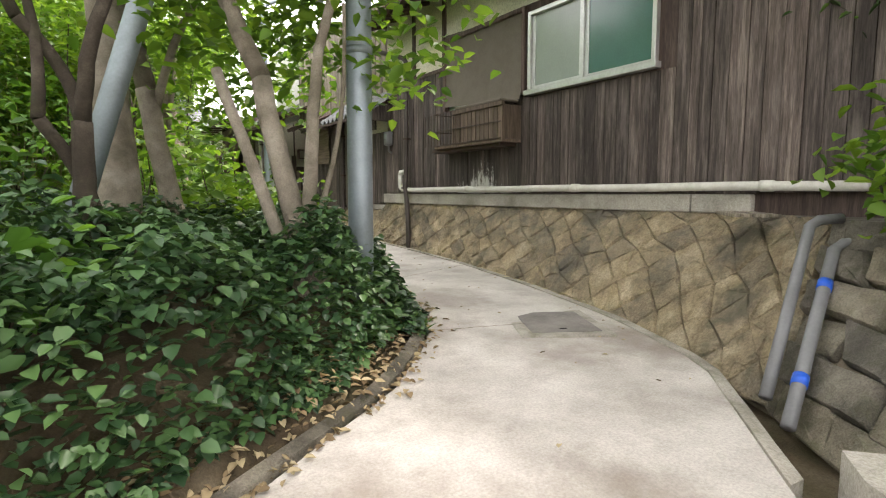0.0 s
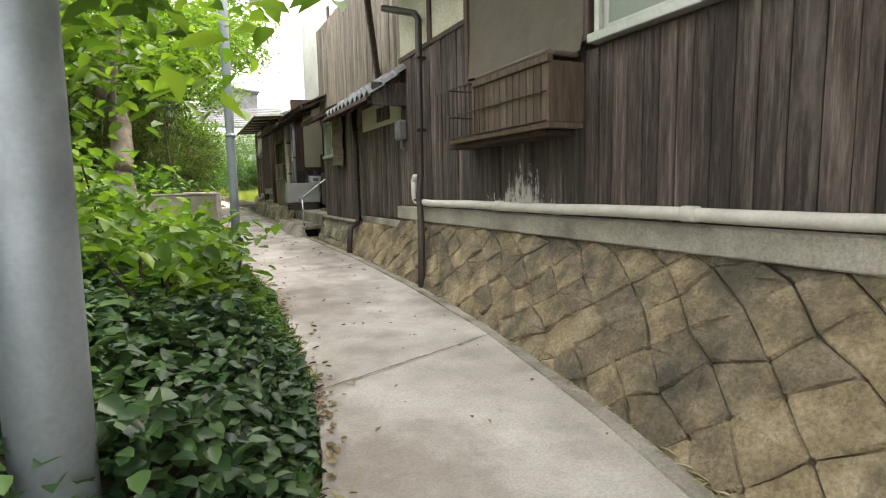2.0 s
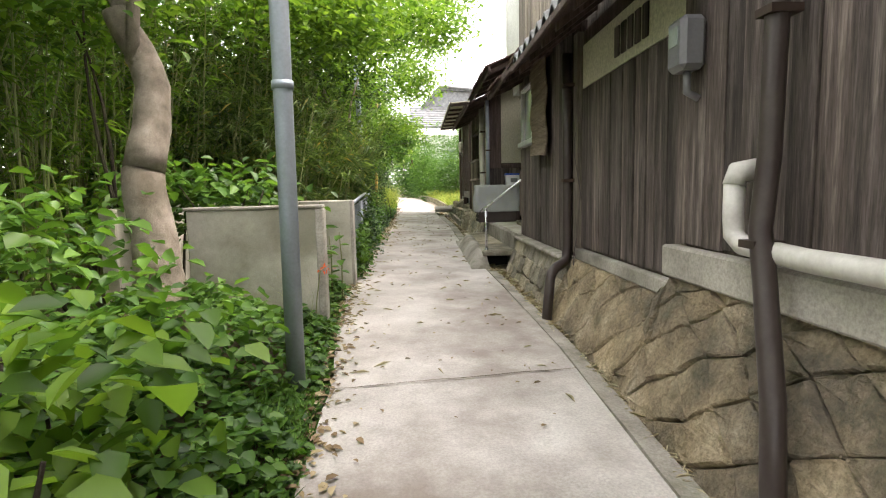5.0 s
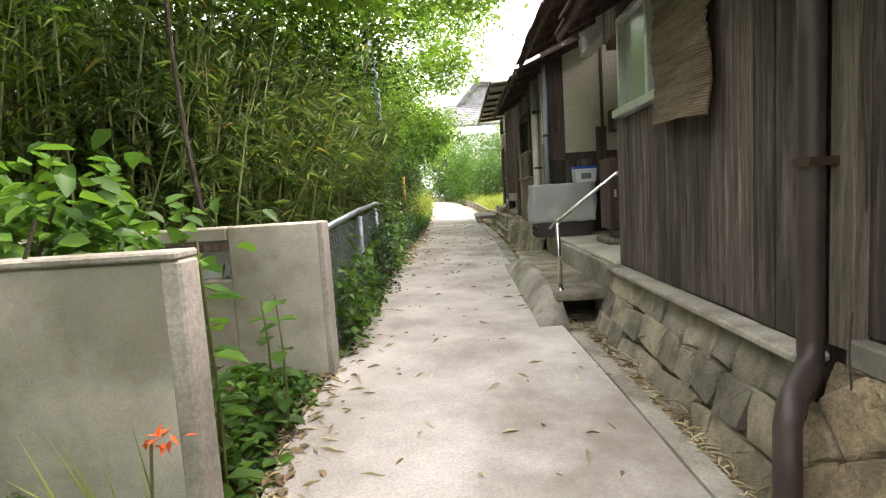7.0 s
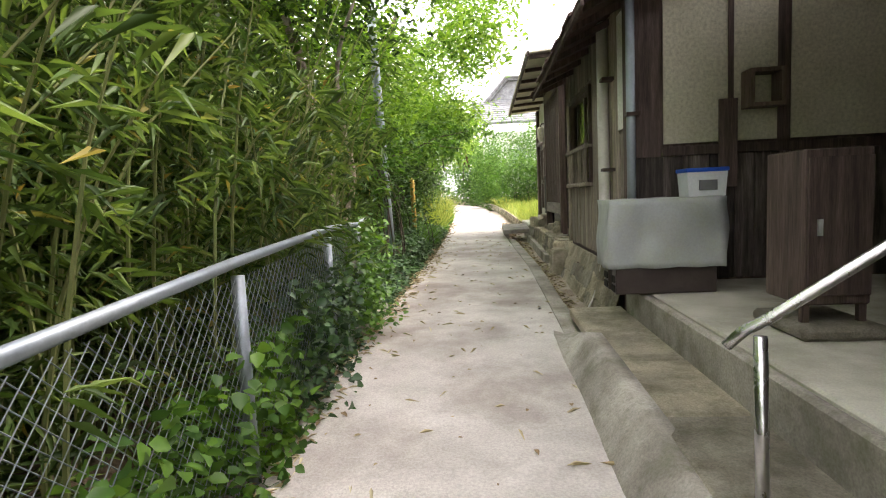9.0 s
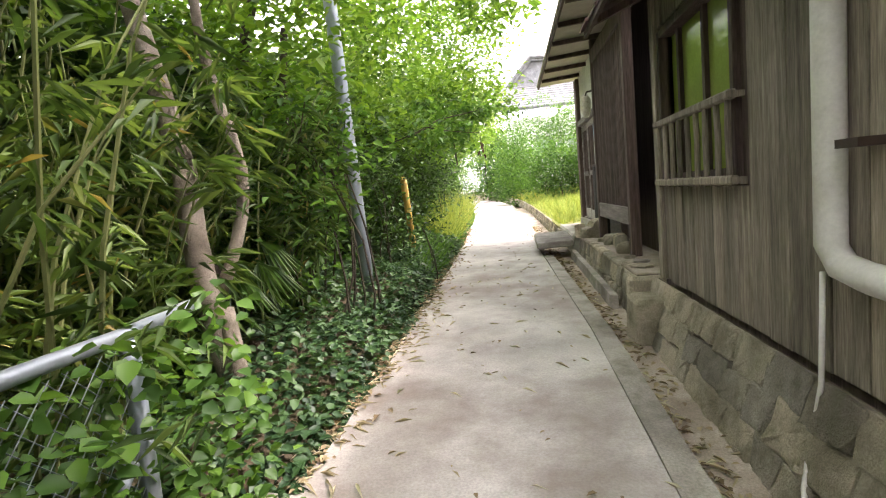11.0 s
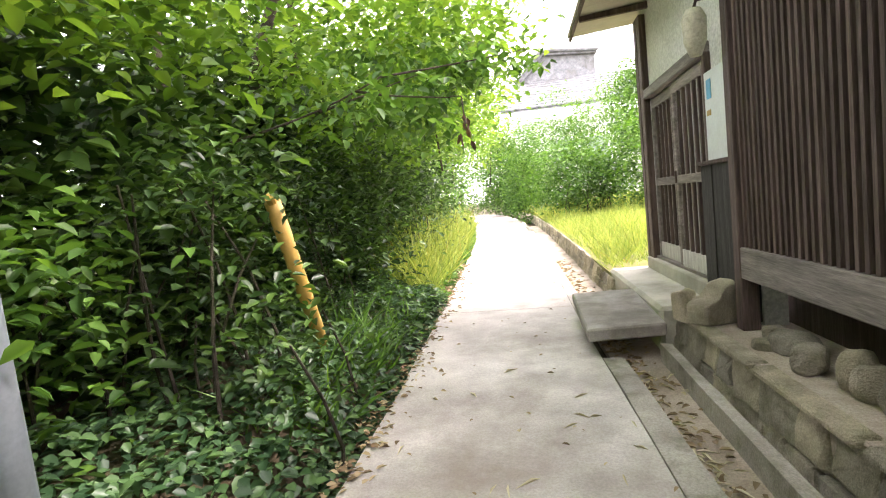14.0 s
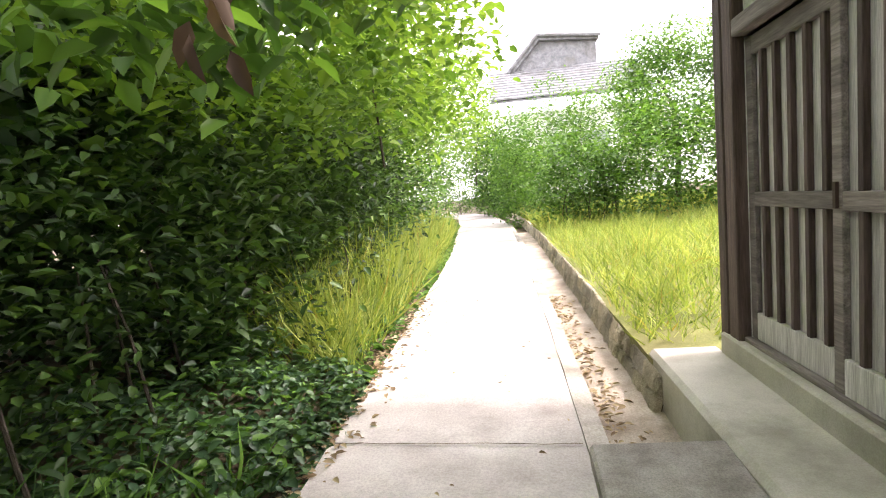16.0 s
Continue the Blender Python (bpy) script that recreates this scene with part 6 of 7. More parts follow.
def bamboo(name, label, n, spots, z0, z1, leaf, mat, canes=40, width=0.14):
    """Dwarf bamboo: canes with drooping sprays of narrow leaves."""
    t = thing(name, label, "bamboo")
    bm = bmesh.new()
    P, D = [], []
    per = max(1, n // canes)
    for _ in range(canes):
        x0, x1, ya, yb = rnd.choice(spots)
        x, y = rnd.uniform(x0, x1), rnd.uniform(ya, yb)
        top = z0 + (z1 - z0) * rnd.uniform(0.45, 1.0)
        lx, ly = rnd.uniform(-0.3, 0.8), rnd.uniform(-0.5, 0.5)
        pts = [Vector((x + lx * f * f, y + ly * f * f, gz(y) + (top - 0.15 * f ** 4) * f)) for f in (0, 0.25, 0.5, 0.75, 1.0)]
        tube(bm, pts, [0.011, 0.01, 0.009, 0.006, 0.003], 5)
        for _k in range(per // 6 + 1):
            f = rnd.uniform(0.12, 1.0)
            i = min(3, int(f * 4))
            c = pts[i].lerp(pts[i + 1], f * 4 - i) + Vector((rnd.gauss(0, 0.16), rnd.gauss(0, 0.16), rnd.gauss(0, 0.08)))
            a = rnd.uniform(0, 6.28)
            for _j in range(6):
                aa = a + rnd.uniform(-0.9, 0.9)
                P.append(c + Vector((rnd.gauss(0, 0.03), rnd.gauss(0, 0.03), rnd.gauss(0, 0.03))))
                D.append((math.cos(aa), math.sin(aa), rnd.uniform(-0.8, 0.15)))
    tagged(part("cane", bm, M_cane, t), kind="stuff")
    P, D = np.array([tuple(p) for p in P]), np.array(D)
    up = np.stack([rng.normal(0, 0.4, len(P)), rng.normal(0, 0.4, len(P)), np.ones(len(P))], 1)
    s = rng.uniform(0.6, 1.25, len(P))
    leaf_mesh("leaves", SLIM, P, D, up, leaf * s, leaf * width * s, mat, t)
    return t


bamboo("bamboo_thicket", "dense thicket of dwarf bamboo behind the concrete walls", 34000, [(0.2, 2.3, 12.8, 17.0), (-0.6, 2.0, 12.8, 16)], 0.8, 2.9, 0.145, M_bamboo, 330)
bamboo("bamboo_thicket", "tall bamboo behind the alcove", 22000, [(-2.2, 0.5, 8.8, 14.0)], 1.2, 4.2, 0.13, M_bright, 220)
bamboo("bamboo_thicket", "bamboo leaning out over the wire fence", 6000, [(0.9, 1.75, 15.0, 17.8)], 0.8, 2.6, 0.16, M_bamboo, 60)
bamboo("bamboo_thicket", "dark bamboo leaves beside the fence end", 9000, [(0.2, 1.7, 17.2, 20.2)], 0.6, 2.5, 0.2, M_bamboo, 90, 0.12)
bamboo("bamboo_thicket", "tall dark bamboo rising behind the fence", 30000, [(-1.8, 1.3, 12.8, 18.5)], 2.2, 4.8, 0.16, M_bamboo, 280)
# added out of view behind the start, only to keep sun off the path
tree("unseen leafy tree added behind the start to shade the near path", 0.6, -2.6, 0.0, [((0, 0, 0), (0.3, 0.2, 3.0), 0.14, 0.1), ((0.3, 0.2, 3.0), (1.2, 0.8, 4.6), 0.09, 0.04)], [(0.9, 1.2, 4.9, 2.6, 2.4, 0.8, 260), (2.2, 0.6, 5.6, 2.0, 2.4, 0.7, 160)], 0.14, M_bright, M_bark, 26, 0.3)
weed = thing("alcove_weed", "tall large-leaved weed growing by the concrete wall", "weed")
P, D = [], []
for wx, wy, top, big in ((2.5, 11.2, 1.52, 1.0), (2.42, 11.35, 1.45, 0.9), (2.58, 11.75, 1.2, 0.65), (2.45, 11.9, 1.15, 0.6)):
    part("stem", tube(bmesh.new(), [(wx, wy, 0.42), (wx + 0.015, wy - 0.02, 0.9), (wx, wy - 0.03, top)], [0.008, 0.007, 0.004], 6), M_cane, weed)
    k, z = 0, 0.55
    while z < top + 0.02:
        for turn in (0.0, math.pi):
            a = k * 1.57 + turn + rnd.uniform(-0.3, 0.3)
            P.append((wx, wy - 0.02, z + rnd.uniform(-0.02, 0.02)))
            D.append((math.cos(a) * big, math.sin(a) * big, rnd.uniform(-0.35, 0.15)))
        z += 0.125
        k += 1
leaf_mesh("leaves", BROAD, np.array(P), np.array(D), np.tile([[0, 0, 1.0]], (len(P), 1)), 0.16 * np.linalg.norm(np.array(D)[:, :2], axis=1), 0.08, M_shrub, weed)
bush("wall_bush", "leafy shrub behind the concrete wall", [(1.4, 11.6, 1.62, 0.8, 0.45, 0.25, 40), (0.7, 11.5, 1.5, 0.6, 0.4, 0.4, 26)], 0.12, M_shrub, 14, 0.15, 8, 0.6, ground=0.4)
fl_ = thing("orange_flower", "orange lily flower on a thin stalk", "flower")
part("stalk", tube(bmesh.new(), [(2.5, 10.68, 0.42), (2.53, 10.66, 0.7), (2.58, 10.62, 0.97)], 0.005, 6), M_cane, fl_)
pp = np.tile([[2.58, 10.62, 0.98]], (14, 1)) + rng.normal(0, 0.02, (14, 3)) * np.array([1.8, 1, 0.4])
leaf_mesh("petals", SLIM, pp, rng.normal(size=(14, 3)), np.tile([[0, 0, 1.0]], (14, 1)), 0.045, 0.018, M_flower, fl_)
iris = thing("sword_leaf_plant", "pale green sword-leaved plant at the wall's foot", "plant")
pp = np.array([[2.4 + rnd.gauss(0, 0.05), 10.6 + rnd.gauss(0, 0.05), 0.42] for _ in range(22)])
dd = np.c_[rng.normal(0, 0.2, 22), rng.normal(0, 0.2, 22), np.ones(22)]
leaf_mesh("blades", BLADE, pp, dd, np.tile([[1.0, 0.3, 0.1]], (22, 1)), rng.uniform(0.3, 0.62, 22), 0.025, M_grass, iris)

bush("maple_spray", "bright yellow-green maple sprays behind the bushes", [(0.5, 10.4, 3.3, 1.0, 1.0, 0.55, 80), (1.5, 12.9, 4.0, 0.9, 1.2, 0.6, 80), (-0.7, 9.4, 3.1, 1.1, 1.2, 0.6, 80), (0.2, 8.5, 3.5, 0.9, 1.1, 0.5, 50)], 0.1, M_bright, 18, 0.24, 8, 0.6, ground=1.6, droop=0.1)
# wood behind: walls of leaves and trunks
def wood(label, blobs, leaf, mat, per=26, spread=0.4, trunks=()):
    t = thing("woodland_tree", label, "tree")
    for a, b, r in trunks:
        bm = bmesh.new()
        limb(bm, a, b, r, r * 0.5, 0.05)
        part("trunk", bm, M_darkbark, t, smooth=True)
    foliage("crown", blobs, per, spread, leaf, leaf * 0.58, mat, t)
    return t


wood("tall green woodland trees closing the bank behind", [(-6, 0, 3.5, 2.0, 4.0, 3.4, 170), (-6, 8, 3.5, 2.2, 4.0, 3.4, 180), (-3.4, 12.5, 4.0, 1.5, 3.0, 1.9, 150)], 0.16, M_bright, 24, 0.4, [((-4, 1, 0.2), (-4.1, 1, 6), 0.12), ((-3, 4, 0.2), (-2.8, 4.2, 6), 0.1), ((-5, 6, 0.2), (-5, 6, 6), 0.15), ((-2.4, 7.6, 0.2), (-2.3, 7.5, 6), 0.09)])
wood("bright leafy tree crowns over the lane", [(-0.5, 13.5, 4.6, 1.9, 2.6, 1.0, 130), (0.6, 17.5, 4.4, 1.4, 2.4, 1.3, 150), (1.1, 22.0, 4.0, 1.2, 2.6, 1.2, 170), (1.6, 27.5, 3.8, 1.3, 2.6, 1.1, 170)], 0.12, M_bright, 24, 0.28, [((0.5, 17.8, 0.5), (0.6, 17.8, 4.5), 0.1), ((0.6, 22.5, 0.6), (0.9, 22.3, 4.2), 0.09)])
wood("dark leafy wood behind the bamboo and vines", [(-2.5, 18, 2.6, 1.6, 3.4, 2.6, 210), (-2.2, 25, 2.6, 1.6, 4.0, 2.6, 230), (-1.5, 31, 2.8, 1.6, 3.5, 2.6, 190)], 0.14, M_deep, 26, 0.34, [((-0.6, 19, 0.4), (-0.5, 19.2, 4), 0.08), ((-0.4, 21.5, 0.4), (-0.5, 21.4, 4), 0.07), ((0.1, 25, 0.5), (0.0, 25.3, 4.2), 0.08)])

# leaning trunk by the fence end
tree("leaning brown tree with a scarred stub beside the fence", 1.95, 18.5, 0.6,
     [((0, 0, 0), (-0.22, 0, 1.6), 0.085, 0.07), ((-0.22, 0, 1.6), (-0.65, 0.1, 3.4), 0.07, 0.05), ((-0.1, 0.02, 0.85), (-0.02, 0.1, 2.0), 0.04, 0.035), ((-0.02, 0.1, 2.0), (0.15, 0.3, 3.6), 0.035, 0.02), ((0.03, -0.06, 0.0), (-0.06, -0.04, 0.75), 0.07, 0.05)],
     [(-0.3, 0.3, 3.6, 1.1, 1.2, 0.6, 60)], 0.1, M_deep, M_bark, 22, 0.25)
palm = thing("windmill_palm", "low palm with drooping fan leaves in the shade", "palm")
P, D = [], []
for k in range(9):
    a = k * 0.7
    c = Vector((1.45 + 0.35 * math.cos(a), 19.1 + 0.35 * math.sin(a), 1.55 + 0.15 * math.sin(k * 2)))
    for j in range(18):
        b = a + (j - 9) * 0.16
        P.append(tuple(c))
        D.append((math.cos(b), math.sin(b), -0.7 + 0.2 * math.cos((j - 9) * 0.3)))
leaf_mesh("foliage", SLIM, np.array(P), np.array(D), np.tile([[0, 0, 1.0]], (len(P), 1)), 0.42, 0.03, M_deep, palm)
part("stem", tube(bmesh.new(), [(1.45, 19.1, 0.5), (1.45, 19.1, 1.55)], 0.06, 8), M_darkbark, palm)

# hedge-like growth from the fence end on
bush("hedge_shrub", "glossy green shrub leaning from the bank", [(1.4, 20.2, 1.8, 0.6, 0.7, 0.8, 70), (1.0, 21.9, 1.6, 0.6, 0.9, 0.9, 90), (1.9, 20.4, 2.6, 0.5, 0.6, 0.35, 22)], 0.1, M_shrub, 24, 0.2, 22, 0.5)
bush("hedge_shrub", "green shrub with arching twigs beside the path", [(1.0, 23.2, 1.9, 0.65, 0.9, 0.9, 100), (1.1, 24.8, 1.8, 0.8, 1.0, 1.1, 110), (1.85, 22.85, 2.15, 0.3, 0.3, 0.4, 16), (2.05, 22.95, 1.45, 0.25, 0.3, 0.25, 10)], 0.085, M_deep, 26, 0.2, 24, 0.5)
bush("hedge_shrub", "green hedge of mixed shrubs beside the path", [(1.2, 27.0, 1.9, 0.8, 1.3, 1.2, 120), (1.4, 29.5, 1.9, 0.7, 1.3, 1.1, 110), (1.1, 32.5, 2.2, 0.9, 2.0, 1.5, 120)], 0.11, M_deep, 30, 0.24, 20, 0.5)
bush("hedge_shrub", "tall leafy growth where the lane bends", [(0.4, 37, 3.0, 1.4, 2.0, 2.4, 120), (-0.2, 42, 3.4, 1.6, 3.0, 2.8, 130), (-1, 50, 3.6, 2.5, 3.5, 3.0, 110), (2.0, 60, 3.5, 6.0, 2.5, 3.0, 150)], 0.14, M_shrub, 26, 0.34, 16, 0.55)
bush("hedge_shrub", "overhanging bright leaves above the lane", [(2.9, 26.3, 3.95, 0.85, 1.3, 0.4, 60), (2.7, 29.0, 3.9, 0.9, 1.5, 0.6, 65), (2.3, 31.5, 3.6, 0.6, 1.6, 0.7, 60), (2.5, 35.5, 4.6, 0.9, 2.0, 1.2, 80), (2.2, 41, 5.0, 1.2, 2.5, 1.8, 100), (0.9, 38, 6.2, 1.6, 2.2, 1.2, 130)], 0.12, M_bright, 18, 0.24, 4, 0.6, ground=2.6)
wood("broad bright tree crown arching over the lane", [(3.3, 16.5, 5.8, 0.9, 1.4, 0.55, 40), (3.9, 20.0, 5.7, 0.8, 1.3, 0.5, 50), (3.4, 25.0, 5.3, 0.8, 1.5, 0.6, 70), (4.1, 21.5, 6.8, 0.9, 1.8, 0.6, 45), (2.6, 18.5, 6.1, 1.1, 1.8, 0.6, 45), (3.0, 22.0, 6.5, 1.3, 2.0, 0.8, 60), (3.5, 26.5, 7.1, 1.3, 2.4, 0.9, 120), (2.6, 31.5, 6.6, 1.3, 2.4, 1.0, 120)], 0.14, M_bright, 20, 0.3, [((-0.9, 22.6, 0.7), (0.9, 22.4, 6.2), 0.12), ((-0.8, 27.2, 0.7), (1.4, 27.0, 6.8), 0.12)])
bough = thing("hanging_bough", "low bough with broad bright leaves over the path", "tree branch")
bm = bmesh.new()
for a, b, r0, r1 in (((1.3, 24.1, 2.7), (2.5, 24.5, 3.15), 0.01, 0.008), ((2.5, 24.5, 3.15), (3.75, 25.6, 3.5), 0.011, 0.004), ((2.3, 24.45, 3.05), (3.1, 24.2, 2.85), 0.012, 0.005), ((2.0, 24.35, 2.9), (2.7, 25.2, 3.3), 0.012, 0.005)):
    limb(bm, a, b, r0, r1, 0.06, 6, 7)
part("branch", bm, M_darkbark, bough, smooth=True)
foliage("leaves", [(2.65, 24.6, 2.9, 0.4, 0.35, 0.25, 26), (3.35, 25.3, 3.35, 0.55, 0.5, 0.14, 26), (2.1, 24.4, 3.0, 0.5, 0.5, 0.3, 12), (2.6, 25.4, 3.4, 0.7, 0.6, 0.3, 40)], 9, 0.12, 0.12, 0.065, M_shrub, bough, BROAD, 0.55)
dead = thing("dead_leaf_cluster", "curled brown dead leaves hanging from the bough", "dead leaves")
pp = np.array([[3.22 + rnd.gauss(0, 0.02), 23.95 + rnd.gauss(0, 0.02), 2.68 - 0.028 * k] for k in range(8)])
dd = np.c_[rng.normal(0, 0.25, 8), rng.normal(0, 0.25, 8), -np.ones(8)]
leaf_mesh("leaves", BROAD, pp, dd, rng.normal(size=(8, 3)) * np.array([1, 1, 0.1]), 0.085, 0.035, M_litter_dark, dead)
part("stalk", tube(bmesh.new(), [(3.1, 24.2, 2.86), (3.2, 24.05, 2.82), (3.22, 23.95, 2.6)], 0.005, 6), M_darkbark, dead)


def grass(name, label, n, y0, y1, xa, xb, h, mat, base=None, lean=0.35, width=0.012):
    y = rng.uniform(y0, y1, n)
    x = np.array([xa(v) for v in y]) + (np.array([xb(v) for v in y]) - np.array([xa(v) for v in y])) * rng.uniform(0, 1, n)
    z = np.array([(base or bank)(a, b) for a, b in zip(x, y)])
    d = np.stack([rng.normal(0, lean, n), rng.normal(0, lean, n), np.ones(n)], 1)
    up = rng.normal(size=(n, 3)) * np.array([1, 1, 0.1])
    s = rng.uniform(0.4, 1.2, n) * np.array([0.85 + 0.9 * noise.noise(Vector((a * 1.7, b * 1.7, 3.0))) for a, b in zip(x, y)])
    return tagged(leaf_mesh(name, BLADE, np.c_[x, y, z], d, up, h * s, width * rng.uniform(0.6, 1.4, n), mat), label, "grass", kind="stuff")


grass("tall_grass", "tall yellow-green grass along the path edge", 6000, 27.0, 40, lambda y: along(LEFT, y) - 1.0, lambda y: along(LEFT, y) - 0.15, 0.85, M_grass, None, 0.45, 0.014)
grass("tall_grass", "arching tufts of green grass at the path edge", 420, 22.8, 25.4, lambda y: along(LEFT, y) - 0.75, lambda y: along(LEFT, y) - 0.2, 0.5, M_shrub, None, 0.8, 0.02)
grass("tall_grass", "fine grass tufts at the path edge", 2500, 3.5, 9.5, lambda y: along(LEFT, y) - 0.35, lambda y: along(LEFT, y) - 0.01, 0.14, M_shrub, None, 0.6, 0.01)
EDGE_T = [(4.5, 26.4), (4.42, 30), (4.3, 35), (3.95, 44), (2.9, 54), (1, 70)]


def terrace_z(x, y):
    d = max(0.1, x - along(EDGE_T, y))
    return gz(y) + 0.18 + min(d, 4) * 0.05


grass("meadow_grass", "sunlit yellow-green meadow grass on the terrace", 20000, 26.9, 36, lambda y: along(EDGE_T, y) + 0.1, lambda y: along(EDGE_T, y) + 6.0, 0.38, M_grass, terrace_z, 0.65, 0.011)
grass("meadow_grass", "sunlit yellow-green meadow grass farther on", 14000, 36, 50, lambda y: along(EDGE_T, y) + 0.1, lambda y: along(EDGE_T, y) + 8.0, 0.5, M_grass, terrace_z, 0.6, 0.02)
bush("garden_shrub", "rounded green garden shrubs beyond the meadow", [(5.4, 38, 2.4, 1.3, 1.3, 1.4, 170), (7.4, 36.5, 2.7, 1.6, 1.4, 1.7, 190), (3.9, 43, 3.0, 1.0, 1.8, 2.2, 170), (10, 35.5, 2.9, 2.2, 1.8, 1.9, 190), (5.6, 45, 4.0, 1.8, 1.6, 2.7, 190), (8.0, 46, 4.2, 2.5, 1.5, 2.6, 200)], 0.13, M_shrub, 30, 0.26, 20, 0.5)
tree("grey-green garden tree behind the meadow", 8.2, 38.5, 1.4, [((0, 0, 0), (0.1, 0, 2.0), 0.1, 0.07), ((0.1, 0, 2.0), (-0.4, 0, 3.6), 0.06, 0.03)], [(0, 0, 3.2, 1.9, 1.6, 1.7, 330), (0.5, 0, 4.3, 1.7, 1.4, 0.9, 130), (2.6, 0.5, 3.2, 1.8, 1.4, 1.8, 240)], 0.1, M_shrub, M_darkbark, 28, 0.26)
wood("tall bright trees leaning over the lane", [(0.3, 24, 5.2, 1.9, 3.0, 1.5, 130), (0.6, 30, 5.4, 1.9, 3.4, 1.9, 240), (0.2, 37, 5.4, 1.8, 3.4, 2.2, 210), (-1.2, 45, 5.6, 2.2, 4.0, 2.8, 200), (-0.6, 19, 5.3, 1.9, 3.0, 1.2, 90), (-1.5, 13.5, 5.6, 2.4, 3.0, 1.3, 170), (2.0, 14.6, 4.5, 0.9, 1.3, 0.6, 95), (2.3, 19.6, 5.5, 0.9, 1.6, 0.75, 50), (2.0, 17.0, 4.9, 0.7, 1.4, 0.6, 70)], 0.14, M_bright, 26, 0.32, [((-0.3, 28, 0.5), (0.3, 28.3, 5.5), 0.12), ((-0.6, 35, 0.5), (0, 35.3, 5.5), 0.12), ((-1.3, 44, 0.5), (-1, 44, 5.5), 0.14)])
wood("shadowy undergrowth filling the wood's edge", [(0.0, 19.2, 1.9, 1.0, 2.2, 1.6, 170), (0.0, 23.3, 2.0, 1.0, 2.4, 1.7, 200), (0.1, 27.8, 2.2, 0.9, 2.6, 1.9, 200), (0.0, 33, 2.6, 1.1, 3.2, 2.3, 210), (-1.2, 21, 3.4, 1.2, 4.0, 1.6, 220), (-1.0, 29, 3.8, 1.2, 4.0, 1.8, 220), (-4.2, 20, 3.4, 1.0, 4.5, 3.4, 260), (-3.8, 29, 3.6, 1.0, 5.0, 3.6, 280), (-2.6, 37, 3.6, 1.0, 4.0, 3.6, 220)], 0.2, M_deep, 30, 0.3, [((0.0, 19.4, 0.4), (-0.1, 19.6, 3.4), 0.05), ((0.1, 23.4, 0.5), (0.0, 23.2, 3.6), 0.05), ((0.0, 33, 0.6), (0.1, 33.2, 4.6), 0.06)])
wood("leafy wood closing the view behind the bamboo", [(-3.6, 10.5, 2.6, 1.2, 3.5, 2.6, 220), (-3.2, 15, 2.6, 1.4, 3.0, 2.8, 220), (-5.0, 4, 2.2, 1.2, 4.5, 2.2, 200), (-2.5, 9.5, 4.6, 2.0, 3.0, 1.2, 170)], 0.16, M_shrub, 28, 0.34, [((-3.4, 10.4, 0.3), (-3.3, 10.5, 4.8), 0.09), ((-3.0, 14.8, 0.4), (-3.1, 15, 5.0), 0.09), ((-4.8, 4.2, 0.2), (-4.9, 4, 4.2), 0.08)])
bush("far_thicket", "green thicket closing the lane's far end", [(3.9, 50, 2.8, 1.0, 2.0, 2.0, 150), (1.0, 60, 4.6, 4.0, 2.0, 4.2, 420), (2.6, 53, 3.6, 1.2, 2.0, 2.8, 180), (-6, 58, 4, 4, 3, 4, 200), (9, 62, 4, 6, 2.5, 4, 260), (18, 50, 4, 5, 4, 4, 240)], 0.2, M_shrub, 26, 0.4, 16, 0.55)
bush("corner_vine", "green leaves hanging over the stone corner", [(3.45, 0.75, 1.35, 0.4, 0.35, 0.22, 26), (4.1, 1.0, 1.6, 0.4, 0.4, 0.4, 26)], 0.12, M_bright, 12, 0.12, 6, 0.55, ground=0.9)
# second, wide crown is added above the view to block sun from the path
tree("pine-like tree over the house corner with an unseen crown added for shade", 5.6, 0.9, 1.1, [((0, 0, 0), (-0.2, 0.1, 2.4), 0.08, 0.05)], [(-0.3, 0.5, 2.0, 0.6, 0.6, 0.6, 50), (-2.3, 0.8, 4.5, 2.3, 2.2, 0.5, 330)], 0.12, M_deep, M_darkbark, 24, 0.2, slim=0.3)

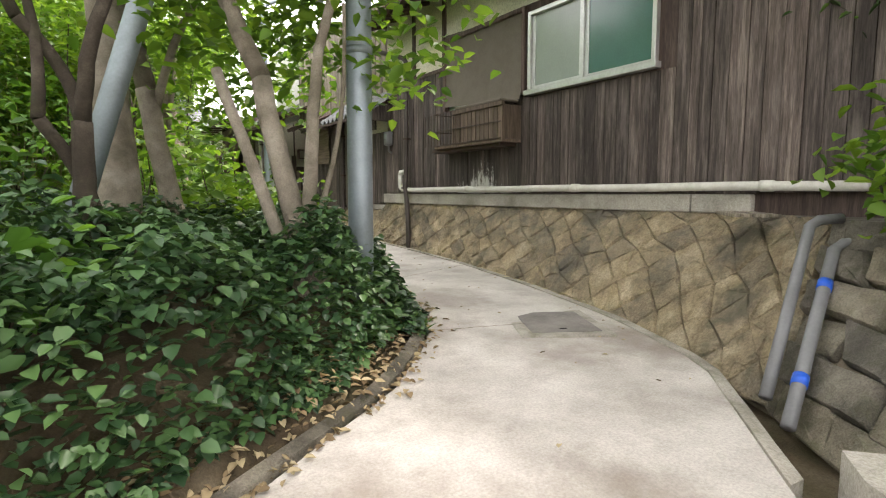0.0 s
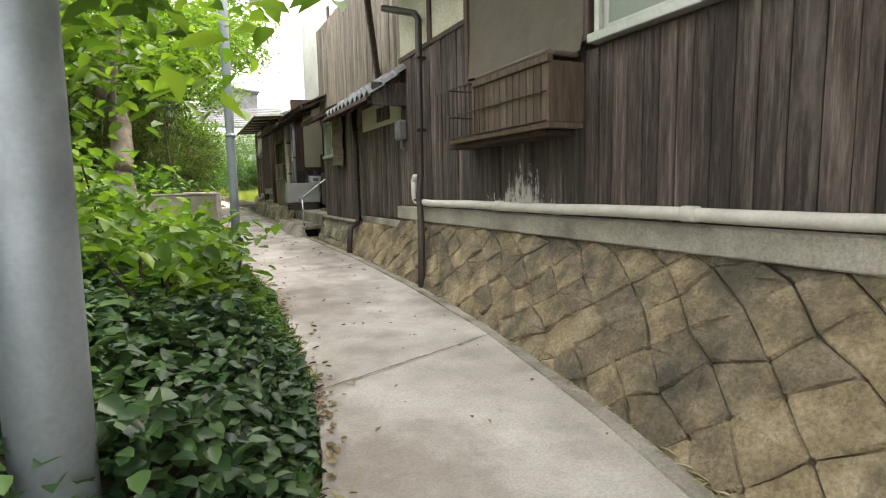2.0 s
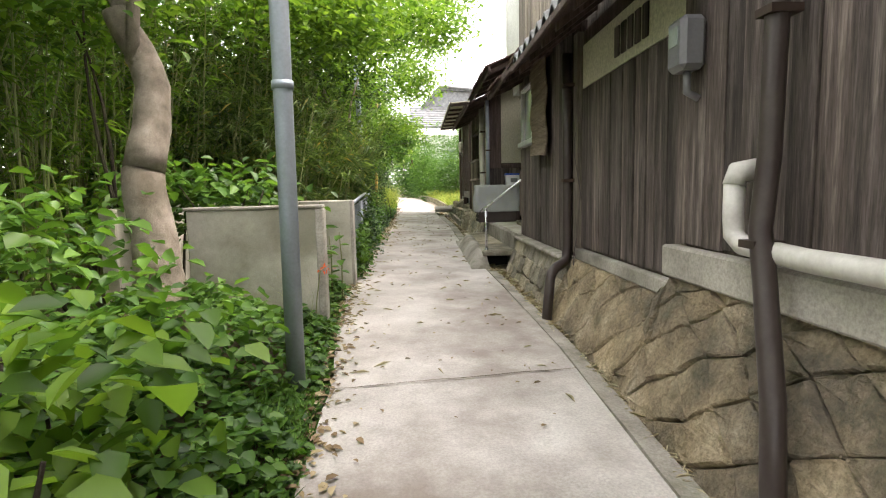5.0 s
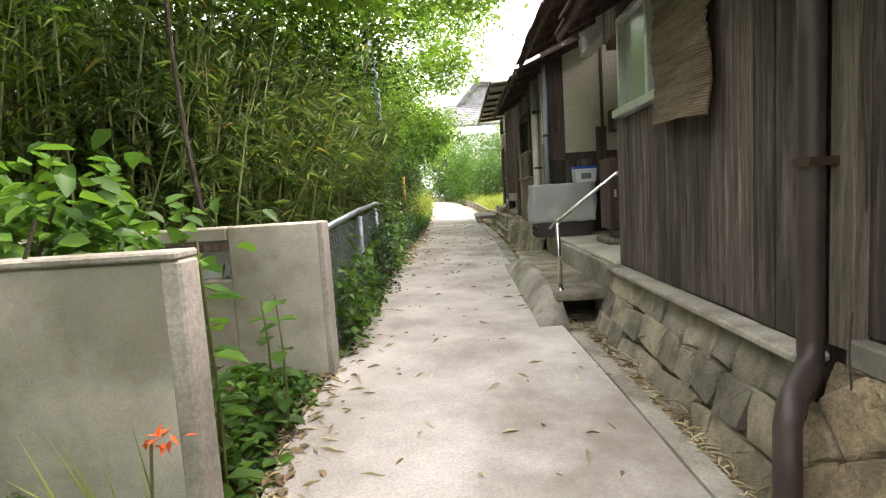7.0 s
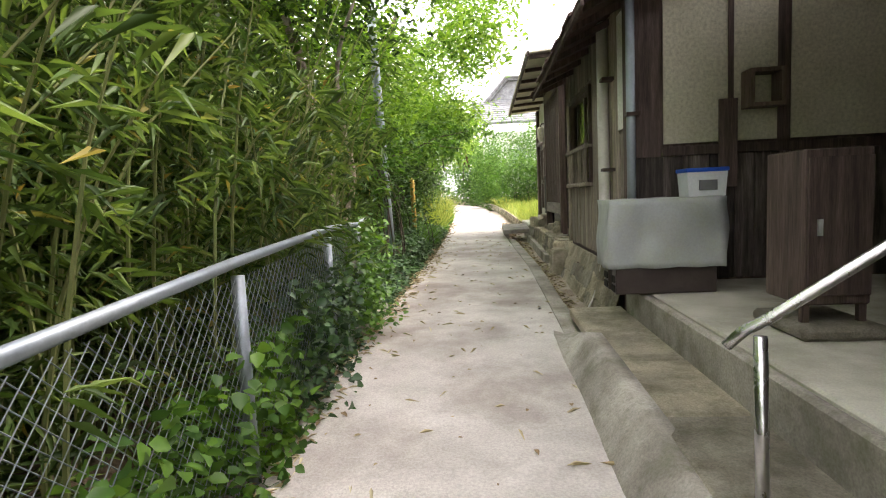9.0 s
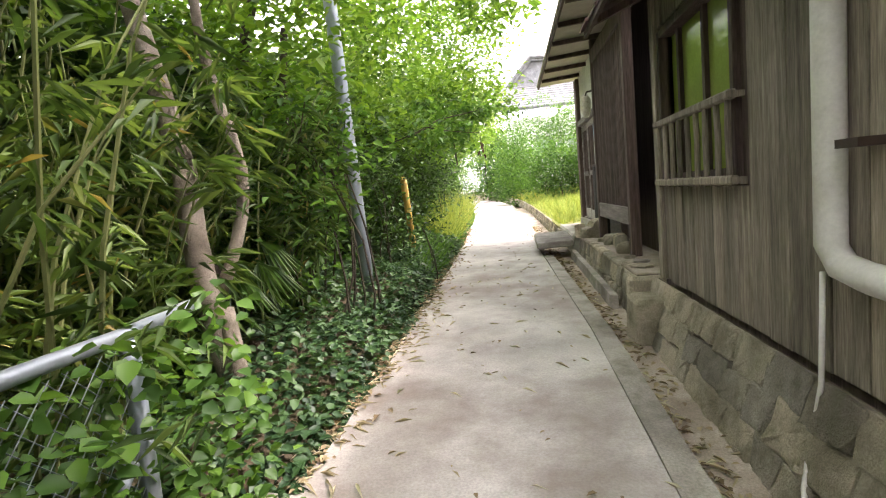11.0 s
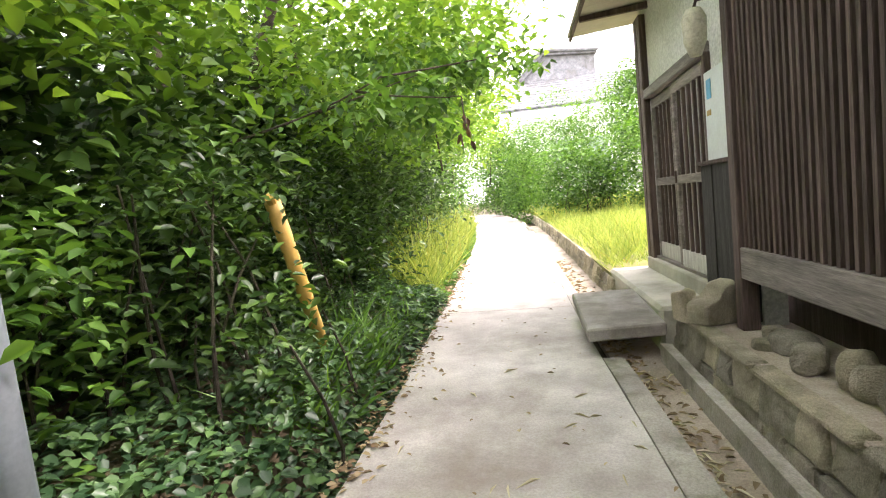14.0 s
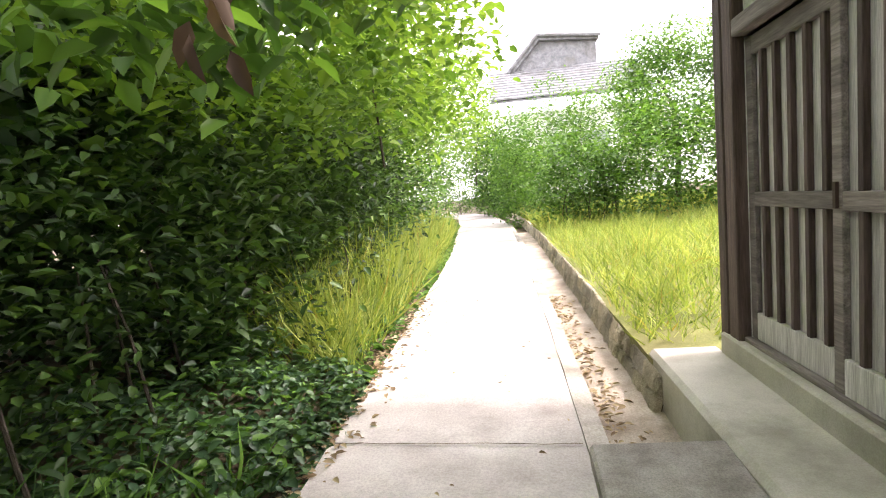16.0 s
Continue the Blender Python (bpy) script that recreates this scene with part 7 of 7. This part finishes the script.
# litter
def litter(name, label, n, y0, y1, where, leaf, mat, slim=0.3, lift=0.012, flat=0.8, base=None):
    y = rng.uniform(y0, y1, n)
    x = np.array([where(v) for v in y])
    z = np.array([base(a, v) if base else gz(v) for a, v in zip(x, y)]) + lift
    a = rng.uniform(0, 2 * np.pi, n)
    d = np.c_[np.cos(a), np.sin(a), rng.normal(0, 0.08, n)]
    up = np.c_[rng.normal(0, 1 - flat, n), rng.normal(0, 1 - flat, n), np.ones(n)]
    s = rng.uniform(0.5, 1.3, n)
    return tagged(leaf_mesh(name, BROAD if slim > 0.2 else SLIM, np.c_[x, y, z], d, up, leaf * s, leaf * slim * s, mat), label, "leaf litter", kind="stuff")


litter("leaf_litter", "brown dead leaves along the path's edge", 3200, 1.5, 30, lambda y: along(LEFT, y) + abs(rng.normal(0, 0.12)) - 0.12, 0.055, M_litter, 0.55)
litter("leaf_litter", "a few dead leaves scattered on the path", 260, 1.5, 30, lambda y: along(LEFT, y) + (along(RIGHT, y) - along(LEFT, y)) * rng.uniform(0, 1), 0.04, M_litter, 0.5)
litter("straw_litter", "pale dry bamboo leaves scattered on the path", 160, 9, 24, lambda y: along(LEFT, y) + (along(RIGHT, y) - along(LEFT, y)) * rng.uniform(0, 1), 0.12, M_straw, 0.12)
litter("straw_litter", "pale dry bamboo leaves heaped at the path's edge", 700, 10.5, 22, lambda y: along(LEFT, y) + abs(rng.normal(0, 0.15)) - 0.1, 0.12, M_straw, 0.12)
litter("leaf_litter", "dead leaves lying in the gutter", 2200, 4, 30, lambda y: along(RIGHT, y) + 0.14 + abs(rng.normal(0, 0.12)), 0.06, M_litter, 0.45, -0.07)
litter("straw_litter", "dry bamboo leaves in the gutter", 600, 5, 24, lambda y: along(RIGHT, y) + 0.12 + abs(rng.normal(0, 0.1)), 0.12, M_straw, 0.12, -0.06)
litter("leaf_litter", "brown dead leaves on the bare rim of the ivy bed", 1500, 0.5, 4.2, lambda y: along(LEFT, y) - rng.uniform(0.0, 0.5), 0.06, M_litter, 0.55, 0.03, 0.7, bank)
litter("straw_litter", "dry bamboo leaves drifted against the stone base", 900, 3.5, 13.5, lambda y: along(RIGHT, y) + 0.06 + abs(rng.normal(0, 0.07)), 0.1, M_straw, 0.12, 0.0)
